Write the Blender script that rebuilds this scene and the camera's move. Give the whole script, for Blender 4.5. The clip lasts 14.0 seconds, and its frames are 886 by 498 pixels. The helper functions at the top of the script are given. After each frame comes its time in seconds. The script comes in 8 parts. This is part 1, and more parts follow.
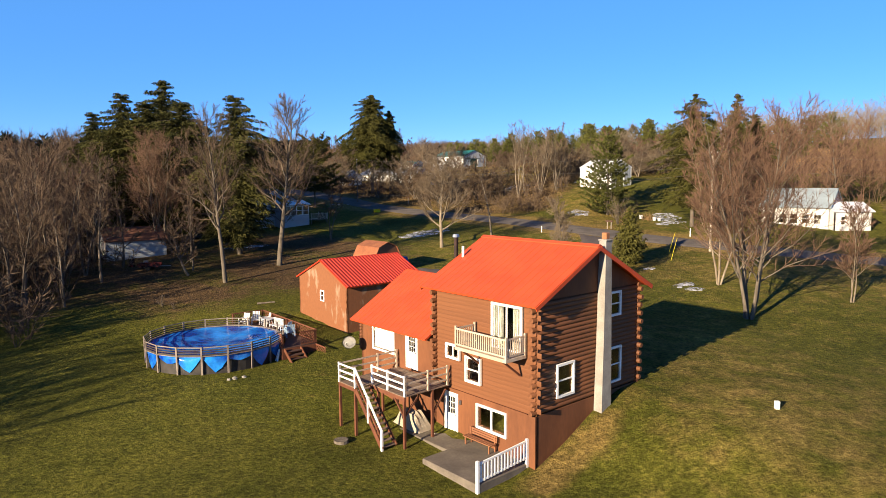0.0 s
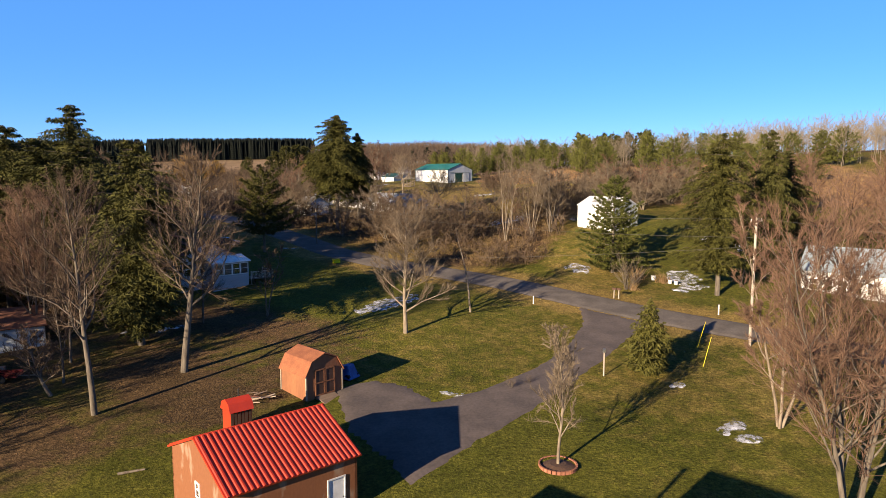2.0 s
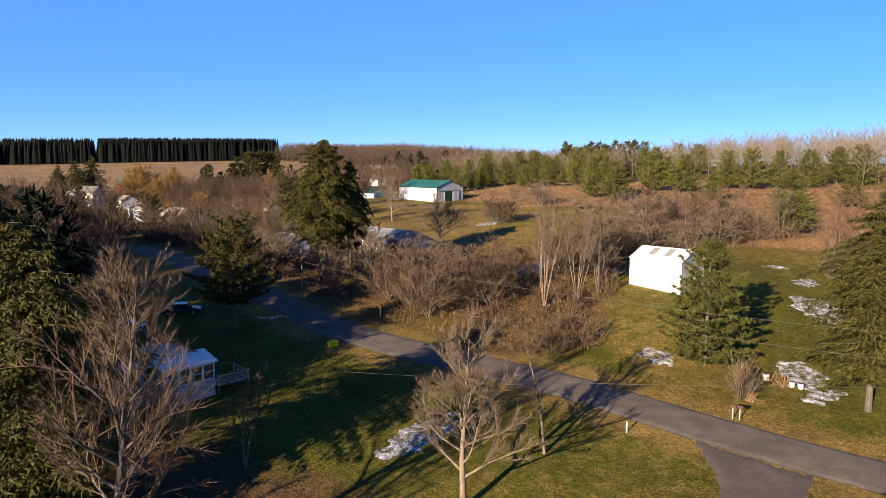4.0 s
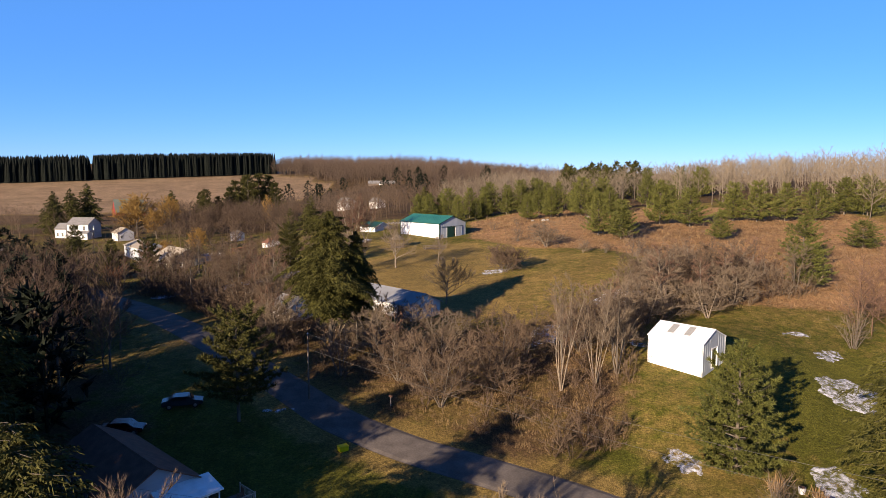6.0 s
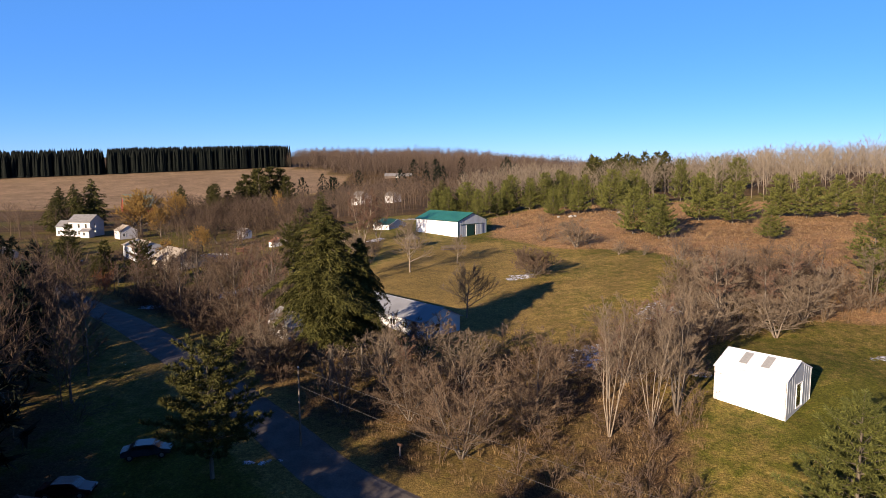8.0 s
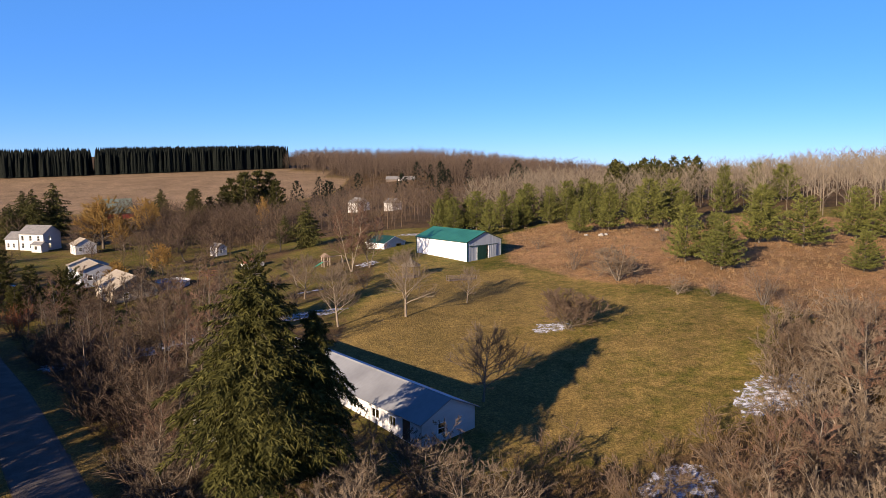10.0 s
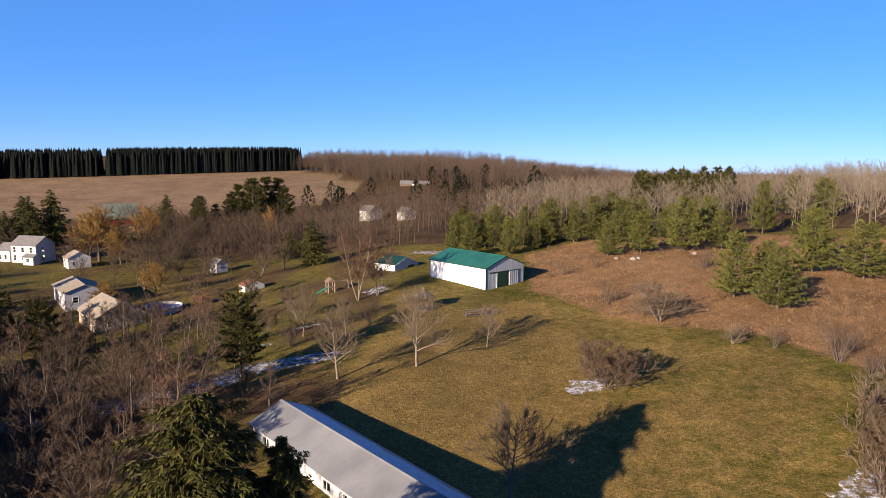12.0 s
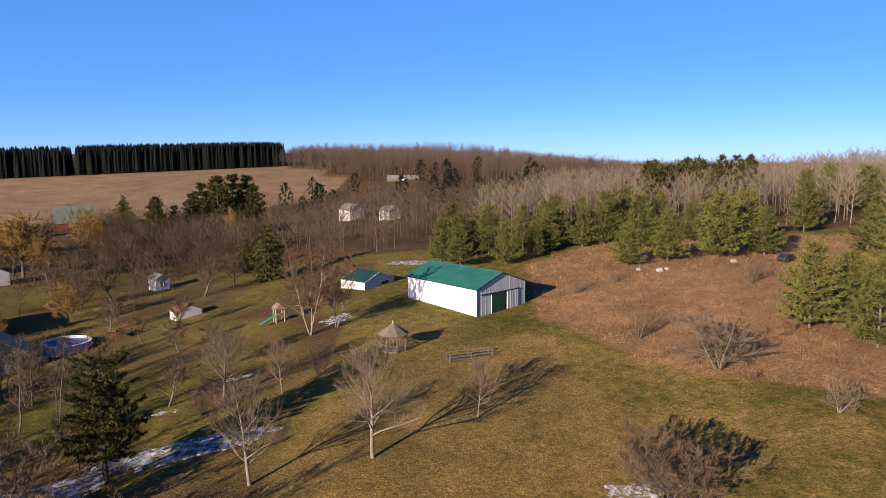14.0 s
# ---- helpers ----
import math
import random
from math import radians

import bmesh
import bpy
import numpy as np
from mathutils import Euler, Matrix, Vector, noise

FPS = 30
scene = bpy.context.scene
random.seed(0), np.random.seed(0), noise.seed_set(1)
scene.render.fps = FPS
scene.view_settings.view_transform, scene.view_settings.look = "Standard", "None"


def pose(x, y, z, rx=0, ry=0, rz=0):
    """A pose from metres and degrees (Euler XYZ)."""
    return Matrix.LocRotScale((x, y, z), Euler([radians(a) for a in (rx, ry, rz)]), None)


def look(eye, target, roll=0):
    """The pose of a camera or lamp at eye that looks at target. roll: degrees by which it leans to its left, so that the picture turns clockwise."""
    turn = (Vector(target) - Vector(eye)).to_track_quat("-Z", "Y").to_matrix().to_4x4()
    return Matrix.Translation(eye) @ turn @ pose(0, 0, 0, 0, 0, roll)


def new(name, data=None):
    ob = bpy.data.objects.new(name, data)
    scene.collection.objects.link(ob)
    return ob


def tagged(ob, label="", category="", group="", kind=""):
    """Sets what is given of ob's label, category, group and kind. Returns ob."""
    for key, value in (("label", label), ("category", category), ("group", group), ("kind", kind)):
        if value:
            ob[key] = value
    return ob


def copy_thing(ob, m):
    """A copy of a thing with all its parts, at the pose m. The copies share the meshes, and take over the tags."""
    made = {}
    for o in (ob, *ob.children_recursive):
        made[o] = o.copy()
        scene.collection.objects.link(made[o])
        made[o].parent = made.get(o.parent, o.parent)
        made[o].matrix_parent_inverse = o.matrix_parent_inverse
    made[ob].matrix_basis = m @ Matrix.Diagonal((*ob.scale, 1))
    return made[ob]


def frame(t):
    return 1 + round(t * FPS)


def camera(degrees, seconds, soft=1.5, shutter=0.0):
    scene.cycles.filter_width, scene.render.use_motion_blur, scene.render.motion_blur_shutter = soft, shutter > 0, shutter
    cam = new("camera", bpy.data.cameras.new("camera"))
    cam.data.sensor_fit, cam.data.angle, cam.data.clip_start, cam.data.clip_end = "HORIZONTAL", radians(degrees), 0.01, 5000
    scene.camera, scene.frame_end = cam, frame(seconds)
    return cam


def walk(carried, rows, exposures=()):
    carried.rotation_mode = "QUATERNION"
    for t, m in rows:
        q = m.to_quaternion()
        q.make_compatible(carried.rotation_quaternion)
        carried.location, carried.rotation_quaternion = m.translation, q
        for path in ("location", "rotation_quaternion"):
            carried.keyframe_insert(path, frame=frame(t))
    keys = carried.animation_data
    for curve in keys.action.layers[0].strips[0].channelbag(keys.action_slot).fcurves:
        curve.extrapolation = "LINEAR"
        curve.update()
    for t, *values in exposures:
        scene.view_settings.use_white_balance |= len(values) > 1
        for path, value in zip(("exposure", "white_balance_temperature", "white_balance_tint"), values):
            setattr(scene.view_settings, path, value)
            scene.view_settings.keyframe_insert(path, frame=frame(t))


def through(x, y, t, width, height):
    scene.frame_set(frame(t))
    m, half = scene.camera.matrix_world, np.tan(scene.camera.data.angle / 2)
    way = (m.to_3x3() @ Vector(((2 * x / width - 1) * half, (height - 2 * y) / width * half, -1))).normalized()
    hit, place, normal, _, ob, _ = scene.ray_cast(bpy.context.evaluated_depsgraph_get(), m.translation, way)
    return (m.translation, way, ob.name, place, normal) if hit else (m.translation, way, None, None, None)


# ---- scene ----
cam = camera(67.7, 14.0, soft=0.6)
METRES, EYE, TILT, LEAN, TURN = 150.0, 13.5, -5.8, 0.0, 1.8
ROWS = [
    (0.0, 0.0, 0.0, 0.0, -0.0, -0.18, 0.38),
    (0.5, 0.0033, 0.0179, 0.0161, 0.05, -0.26, 0.29),
    (1.0, 0.0073, 0.0445, 0.0304, -0.19, -0.43, 0.18),
    (1.5, 0.0116, 0.0815, 0.0457, -0.38, -0.59, 0.0),
    (2.0, 0.0167, 0.1225, 0.0605, -0.9, -0.69, -0.01),
    (2.5, 0.0145, 0.16, 0.0746, -1.4, -0.74, -0.11),
    (3.0, 0.0033, 0.1946, 0.087, -1.93, -0.76, -0.11),
    (3.5, -0.0136, 0.2321, 0.1003, -2.89, -0.92, -0.1),
    (4.0, -0.0303, 0.2775, 0.1163, -4.12, -0.89, -0.11),
    (6.5, -0.0402, 0.308, 0.185, -4.31, -0.51, 0.5),
    (7.0, -0.039, 0.3252, 0.1855, -3.61, -0.78, 0.55),
    (9.5, -0.0273, 0.5579, 0.2121, -2.52, -1.4, 0.48),
    (10.0, -0.0262, 0.6076, 0.2268, -2.47, -1.22, 0.19),
    (10.5, -0.0264, 0.6444, 0.2454, -2.55, -1.01, 0.0),
    (11.0, -0.0257, 0.651, 0.2573, -2.45, -0.97, -0.14),
    (11.5, -0.0257, 0.6698, 0.2578, -1.87, -1.11, -0.35),
    (12.0, -0.0254, 0.7007, 0.2601, -1.23, -1.26, -0.48),
    (12.5, -0.0234, 0.7396, 0.2636, -1.23, -1.41, -0.38),
    (13.0, -0.0192, 0.786, 0.2676, -1.33, -1.5, -0.27),
    (13.5, -0.0132, 0.8387, 0.2726, -1.49, -1.62, -0.02),
    (14.0, -0.0041, 0.8965, 0.2786, -1.7, -1.82, 0.45),
]
walk(cam, [(t, pose(0, 0, EYE, TILT, LEAN, TURN) @ pose(METRES * x, METRES * y, METRES * z, 90 + pitch, roll, yaw)) for t, x, y, z, yaw, pitch, roll in ROWS],
     [(0.0, 1.62, 6950, 10), (3.0, 1.6, 6900, 15), (6.5, 1.47, 6680, 18), (9.5, 1.42, 6600, 18), (14.0, 1.34, 6520, 20)])

# ---- sky and sun ----
SUN_EL = 16.0
world = bpy.data.worlds.new("sky")
scene.world = world
world.use_nodes = True
wn = world.node_tree.nodes
sky = wn.new("ShaderNodeTexSky")
sky.sky_type, sky.sun_disc = "NISHITA", False
sky.sun_elevation, sky.sun_rotation = radians(SUN_EL), radians(218.8)
sky.altitude, sky.air_density, sky.dust_density, sky.ozone_density = 1500, 0.8, 0.3, 5.0
hue = wn.new("ShaderNodeHueSaturation")
hue.inputs["Hue"].default_value, hue.inputs["Saturation"].default_value = 0.509, 1.16
wn["Background"].inputs["Strength"].default_value = 0.067
world.node_tree.links.new(sky.outputs["Color"], hue.inputs["Color"])
tint = wn.new("ShaderNodeMix")
tint.data_type, tint.blend_type = "RGBA", "MULTIPLY"
tint.inputs["Factor"].default_value, tint.inputs["B"].default_value = 1.0, (1.0, 0.975, 1.03, 1)
world.node_tree.links.new(hue.outputs["Color"], tint.inputs["A"])
veil = wn.new("ShaderNodeMix")
veil.data_type = "RGBA"
veil.inputs["B"].default_value = (0.84, 2.85, 6.5, 1)
# pale blue air low over the land, thinning out upwards to the deep blue of the zenith
aim = wn.new("ShaderNodeTexCoord")
split = wn.new("ShaderNodeSeparateXYZ")
thin = wn.new("ShaderNodeMapRange")
thin.interpolation_type = "SMOOTHSTEP"
thin.inputs["From Min"].default_value, thin.inputs["From Max"].default_value = 0.25, 0.75
thin.inputs["To Min"].default_value, thin.inputs["To Max"].default_value = 0.45, 0.0
world.node_tree.links.new(aim.outputs["Generated"], split.inputs[0])
world.node_tree.links.new(split.outputs["Z"], thin.inputs["Value"])
world.node_tree.links.new(thin.outputs[0], veil.inputs["Factor"])
world.node_tree.links.new(tint.outputs["Result"], veil.inputs["A"])
world.node_tree.links.new(veil.outputs["Result"], wn["Background"].inputs["Color"])
sun = new("sun", bpy.data.lights.new("sun", "SUN"))
sun.data.energy, sun.data.angle, sun.data.color = 5.0, radians(0.55), (1.0, 0.84, 0.62)
sun.matrix_world = look((-62.5, -77.8, 28.6), (0, 0, 0))
scene.view_settings.exposure = 1.4

# ---- land ----
PROFILE = [(-200, -6.0), (-60, -2.5), (0, -1.0), (34, 0.6), (60, 3.0), (83, 4.9), (95, 6.2), (125, 9.5), (153, 12.4),
           (190, 15.3), (235, 17.6), (260, 18.8), (320, 20.0), (450, 20.5), (3000, 21.0)]


def ramp(a, b, v):
    u = min(1.0, max(0.0, (v - a) / (b - a)))
    return u * u * (3 - 2 * u)


def slope(y):
    for (y0, z0), (y1, z1) in zip(PROFILE, PROFILE[1:]):
        if y <= y1:
            break
    return z0 + (z1 - z0) * min(1.0, max(0.0, (y - y0) / (y1 - y0)))


def ground(x, y):
    """Height of the land: it climbs from the log house over the road to the pole barn, then to the wooded hill."""
    z = 0.25 * (slope(y - 6) + 2 * slope(y) + slope(y + 6))
    z -= 7.5 * ramp(-5, -85, x) * ramp(120, 230, y)
    z += 3.3 * ramp(0, 45, x) * ramp(75, 190, y)
    z += 9.0 * ramp(45, 220, x) * ramp(120, 330, y) * ramp(620, 420, y)
    z += 26.0 * ramp(400, 800, y) * ramp(215, -120, x) + 13.0 * ramp(760, 1000, y) * ramp(420, -20, x)
    z += 1.4 * ramp(24, 9, math.hypot(x - 27, y - 128))
    # the level bed of the pool
    z += (min(z, 1.12) - z) * ramp(8.5, 5.0, math.hypot(x + 17.6, y - 45.4))
    # the bank behind the walk-out cellar of the log house
    u, v = (x + 2.31) * 0.68 - (y - 34.5) * 0.733, (x + 2.31) * 0.733 + (y - 34.5) * 0.68
    z += 2.0 * ramp(0.3, 7.0, v) * ramp(34, 9, v) * ramp(-9, 4, u) * ramp(70, 45, y) * ramp(34, 14, u)
    z -= 0.24 * ramp(-7, -3, v) * ramp(1.2, -0.3, v) * ramp(-6, -1, u) * ramp(11, 7.5, u)
    return z


# ---- materials ----
def shade(name, color, color2=None, rough=0.8, metal=0.0, scale=3.0, detail=6.0, bump=0.0, bump_scale=None, vary=0.0,
          spec=0.3, stretch=(1, 1, 1), mix=(0.35, 0.65), fine=0.12, coords="Object"):
    """A two-scale surface: large stains mixed by noise, fine grain on top, relief, and a random tone a piece."""
    m = bpy.data.materials.new(name)
    m.use_nodes = True
    n, l = m.node_tree.nodes, m.node_tree.links
    p = n["Principled BSDF"]
    p.inputs["Roughness"].default_value, p.inputs["Metallic"].default_value = rough, metal
    p.inputs["Specular IOR Level"].default_value = spec
    tc = n.new("ShaderNodeTexCoord")
    mp = n.new("ShaderNodeMapping")
    mp.inputs["Scale"].default_value = stretch
    l.new(tc.outputs[coords], mp.inputs["Vector"])
    big = n.new("ShaderNodeTexNoise")
    big.inputs["Scale"].default_value, big.inputs["Detail"].default_value = scale, detail
    l.new(mp.outputs[0], big.inputs["Vector"])
    rampn = n.new("ShaderNodeValToRGB")
    rampn.color_ramp.elements[0].position, rampn.color_ramp.elements[1].position = mix
    c2 = color2 or tuple(c * 0.75 for c in color)
    rampn.color_ramp.elements[0].color, rampn.color_ramp.elements[1].color = (*c2, 1), (*color, 1)
    l.new(big.outputs["Fac"], rampn.inputs["Fac"])
    out = rampn.outputs["Color"]
    small = n.new("ShaderNodeTexNoise")
    small.inputs["Scale"].default_value, small.inputs["Detail"].default_value = scale * 9, 3.0
    l.new(mp.outputs[0], small.inputs["Vector"])
    grain = n.new("ShaderNodeMix")
    grain.data_type, grain.blend_type = "RGBA", "MULTIPLY"
    grain.inputs["Factor"].default_value = 1.0
    tone = n.new("ShaderNodeMapRange")
    tone.inputs["To Min"].default_value, tone.inputs["To Max"].default_value = 1 - fine * 2, 1 + fine * 2
    l.new(small.outputs["Fac"], tone.inputs["Value"])
    l.new(out, grain.inputs["A"])
    l.new(tone.outputs[0], grain.inputs["B"])
    out = grain.outputs["Result"]
    if vary:
        info = n.new("ShaderNodeObjectInfo")
        rv = n.new("ShaderNodeMapRange")
        rv.inputs["To Min"].default_value, rv.inputs["To Max"].default_value = 1 - vary, 1 + vary
        l.new(info.outputs["Random"], rv.inputs["Value"])
        var = n.new("ShaderNodeMix")
        var.data_type, var.blend_type = "RGBA", "MULTIPLY"
        var.inputs["Factor"].default_value = 1.0
        l.new(out, var.inputs["A"])
        l.new(rv.outputs[0], var.inputs["B"])
        out = var.outputs["Result"]
    l.new(out, p.inputs["Base Color"])
    if bump:
        b = n.new("ShaderNodeBump")
        b.inputs["Strength"].default_value, b.inputs["Distance"].default_value = bump, 0.02
        bn = n.new("ShaderNodeTexNoise")
        bn.inputs["Scale"].default_value, bn.inputs["Detail"].default_value = bump_scale or scale * 6, 5.0
        l.new(mp.outputs[0], bn.inputs["Vector"])
        l.new(bn.outputs["Fac"], b.inputs["Height"])
        l.new(b.outputs[0], p.inputs["Normal"])
    return m


def foliage(name, c1, c2, rough=0.7, island=0.3, through=0.25):
    """Leaves, needles and twigs: every leaf its own tone."""
    m = bpy.data.materials.new(name)
    m.use_nodes = True
    n, l = m.node_tree.nodes, m.node_tree.links
    p = n["Principled BSDF"]
    p.inputs["Roughness"].default_value, p.inputs["Specular IOR Level"].default_value = rough, 0.06
    g = n.new("ShaderNodeNewGeometry")
    info = n.new("ShaderNodeObjectInfo")
    tc = n.new("ShaderNodeTexCoord")
    ns = n.new("ShaderNodeTexNoise")
    ns.inputs["Scale"].default_value = 0.6
    l.new(tc.outputs["Object"], ns.inputs["Vector"])
    add = n.new("ShaderNodeMath")
    add.operation = "MULTIPLY_ADD"
    l.new(g.outputs["Random Per Island"], add.inputs[0])
    add.inputs[1].default_value = 0.6
    l.new(ns.outputs["Fac"], add.inputs[2])
    sub = n.new("ShaderNodeMath")
    sub.operation = "MULTIPLY_ADD"
    l.new(info.outputs["Random"], sub.inputs[0])
    sub.inputs[1].default_value = 0.35
    l.new(add.outputs[0], sub.inputs[2])
    half = n.new("ShaderNodeMapRange")
    half.inputs["From Min"].default_value, half.inputs["From Max"].default_value = 0.35, 1.4
    l.new(sub.outputs[0], half.inputs["Value"])
    mx = n.new("ShaderNodeMix")
    mx.data_type = "RGBA"
    l.new(half.outputs[0], mx.inputs["Factor"])
    mx.inputs["A"].default_value, mx.inputs["B"].default_value = (*c1, 1), (*c2, 1)
    l.new(mx.outputs["Result"], p.inputs["Base Color"])
    if through:
        t = n.new("ShaderNodeBsdfTranslucent")
        l.new(mx.outputs["Result"], t.inputs["Color"])
        ms = n.new("ShaderNodeMixShader")
        ms.inputs[0].default_value = through
        l.new(p.outputs[0], ms.inputs[1])
        l.new(t.outputs[0], ms.inputs[2])
        l.new(ms.outputs[0], n["Material Output"].inputs["Surface"])
    return m


def glass_pane(name):
    m = bpy.data.materials.new(name)
    m.use_nodes = True
    p = m.node_tree.nodes["Principled BSDF"]
    p.inputs["Base Color"].default_value = (0.82, 0.85, 0.86, 1)
    p.inputs["Roughness"].default_value, p.inputs["Transmission Weight"].default_value = 0.02, 1.0
    p.inputs["IOR"].default_value = 1.45
    return m


def grass_ground():
    """Late autumn ground: green lawn, tan field, brown leaf litter and rusty weeds, mixed by the zones of the sheet."""
    m = bpy.data.materials.new("grass_ground")
    m.use_nodes = True
    n, l = m.node_tree.nodes, m.node_tree.links
    p = n["Principled BSDF"]
    p.inputs["Roughness"].default_value, p.inputs["Specular IOR Level"].default_value = 0.95, 0.08
    tc = n.new("ShaderNodeTexCoord")

    def noise_at(scale, detail=5.0, rough=0.6):
        t = n.new("ShaderNodeTexNoise")
        t.inputs["Scale"].default_value, t.inputs["Detail"].default_value = scale, detail
        t.inputs["Roughness"].default_value = rough
        l.new(tc.outputs["Object"], t.inputs["Vector"])
        return t.outputs["Fac"]

    def two(fac, a, b, lo=0.35, hi=0.65):
        r = n.new("ShaderNodeValToRGB")
        r.color_ramp.elements[0].position, r.color_ramp.elements[1].position = lo, hi
        r.color_ramp.elements[0].color, r.color_ramp.elements[1].color = (*a, 1), (*b, 1)
        l.new(fac, r.inputs["Fac"])
        return r.outputs["Color"]

    def blend(fac, a, b, kind="MIX"):
        x = n.new("ShaderNodeMix")
        x.data_type, x.blend_type = "RGBA", kind
        if isinstance(fac, float):
            x.inputs["Factor"].default_value = fac
        else:
            l.new(fac, x.inputs["Factor"])
        l.new(a, x.inputs["A"])
        l.new(b, x.inputs["B"])
        return x.outputs["Result"]

    zone = n.new("ShaderNodeAttribute")
    zone.attribute_name = "zone"
    sep = n.new("ShaderNodeSeparateColor")
    l.new(zone.outputs["Color"], sep.inputs[0])
    n1, n2, n3, n4 = noise_at(0.12), noise_at(0.7), noise_at(6.0), noise_at(35.0, 2.0)

    def fuzzy(value, noise_fac, amount=0.5):
        """A zone's edge broken up by noise."""
        a = n.new("ShaderNodeMath")
        a.operation = "MULTIPLY_ADD"
        l.new(noise_fac, a.inputs[0])
        a.inputs[1].default_value = amount
        l.new(value, a.inputs[2])
        r = n.new("ShaderNodeMapRange")
        r.inputs["From Min"].default_value, r.inputs["From Max"].default_value = 0.3 + amount * 0.5, 0.7 + amount * 0.5
        l.new(a.outputs[0], r.inputs["Value"])
        return r.outputs[0]

    lawn = blend(n2, two(n1, (0.07, 0.079, 0.0095), (0.106, 0.102, 0.0168)), two(n3, (0.037, 0.044, 0.0058), (0.133, 0.124, 0.027)))
    tan = blend(n2, two(n1, (0.166, 0.114, 0.036), (0.222, 0.157, 0.054)), two(n3, (0.118, 0.083, 0.026), (0.256, 0.183, 0.068)))
    litter = blend(n2, two(n1, (0.0574, 0.03526, 0.01886), (0.1025, 0.0656, 0.03444)), two(n3, (0.0369, 0.02296, 0.01312), (0.1558, 0.1025, 0.05412)))
    weeds = blend(n2, two(n1, (0.195, 0.108, 0.05), (0.33, 0.198, 0.102)), two(n3, (0.108, 0.061, 0.029), (0.35, 0.213, 0.11)))
    c = blend(fuzzy(sep.outputs[0], n2, 0.9), lawn, tan)
    c = blend(fuzzy(sep.outputs[1], n2, 0.9), c, litter)
    c = blend(fuzzy(sep.outputs[2], n2, 0.7), c, weeds)
    stubble = blend(n2, two(noise_at(0.03), (0.1927, 0.1312, 0.082), (0.2542, 0.1804, 0.1132)), two(n3, (0.1558, 0.1066, 0.0656), (0.287, 0.205, 0.1353)))
    c = blend(fuzzy(zone.outputs["Alpha"], n2, 0.4), c, stubble)
    c = blend(1.0, c, two(noise_at(0.35, 6.0, 0.7), (0.74, 0.76, 0.72), (1.22, 1.18, 1.12), 0.3, 0.7), "MULTIPLY")
    c = blend(1.0, c, two(noise_at(1.9, 5.0, 0.7), (0.74, 0.74, 0.74), (1.25, 1.23, 1.2), 0.35, 0.65), "MULTIPLY")
    c = blend(1.0, c, two(noise_at(4.2, 3.0, 0.6), (0.68, 0.68, 0.68), (1.32, 1.3, 1.28), 0.35, 0.65), "MULTIPLY")
    c = blend(1.0, c, two(noise_at(0.075, 5.0, 0.6), (0.82, 0.83, 0.8), (1.18, 1.16, 1.14), 0.35, 0.65), "MULTIPLY")
    c = blend(1.0, c, two(n4, (0.6, 0.6, 0.6), (1.3, 1.3, 1.3), 0.3, 0.7), "MULTIPLY")
    l.new(c, p.inputs["Base Color"])
    b = n.new("ShaderNodeBump")
    b.inputs["Strength"].default_value, b.inputs["Distance"].default_value = 0.9, 0.28
    l.new(noise_at(5.5, 7.0, 0.72), b.inputs["Height"])
    l.new(b.outputs[0], p.inputs["Normal"])
    return m


M_GROUND = grass_ground()
M_ASPHALT = shade("asphalt", (0.1107, 0.09266, 0.0779), (0.0738, 0.0615, 0.05166), 0.9, scale=0.6, bump=0.3, bump_scale=60, fine=0.2)
M_DRIVE = shade("driveway_asphalt", (0.0943, 0.0738, 0.06396), (0.06396, 0.05084, 0.0451), 0.9, scale=0.5, bump=0.3, bump_scale=60, fine=0.2)
M_ROOFSNOW = shade("roof_snow", (0.6, 0.61, 0.65), (0.46, 0.47, 0.5), 0.7, scale=1.4, bump=0.4, bump_scale=6)


def thin_snow():
    """Old snow worn so thin that the grass shows through it in specks."""
    m = shade("old_snow", (0.62, 0.63, 0.68), (0.4, 0.4, 0.42), 0.7, scale=1.6, mix=(0.35, 0.6), bump=0.4, bump_scale=9)
    n, l = m.node_tree.nodes, m.node_tree.links
    tc = n.new("ShaderNodeTexCoord")
    r = n.new("ShaderNodeMapRange")
    a = n.new("ShaderNodeTexNoise")
    a.inputs["Scale"].default_value, a.inputs["Detail"].default_value, a.inputs["Roughness"].default_value = 1.3, 12.0, 0.78
    r.inputs["From Min"].default_value, r.inputs["From Max"].default_value = 0.44, 0.6
    r.inputs["To Max"].default_value = 0.9
    l.new(tc.outputs["Object"], a.inputs["Vector"])
    l.new(a.outputs["Fac"], r.inputs["Value"])
    l.new(r.outputs[0], n["Principled BSDF"].inputs["Alpha"])
    return m


M_SNOW = thin_snow()
M_SHOULDER = shade("gravel_shoulder", (0.1059, 0.08102, 0.05609), (0.06232, 0.04674, 0.03116), 0.95, scale=1.2, bump=0.6, bump_scale=20, fine=0.25)
M_REDROOF = shade("red_metal_roof", (0.4271, 0.05855, 0.01722), (0.3788, 0.04822, 0.01378), 0.5, scale=0.7, spec=0.4, fine=0.03)
M_REDROOF2 = shade("red_corrugated_roof", (0.4133, 0.03444, 0.0124), (0.3444, 0.02755, 0.01033), 0.45, scale=0.8, spec=0.4, fine=0.04)
M_LOG = shade("stained_log", (0.1353, 0.05084, 0.0205), (0.0943, 0.03444, 0.01394), 0.7, scale=1.2, bump=0.35, stretch=(0.4, 3, 3), vary=0.06)
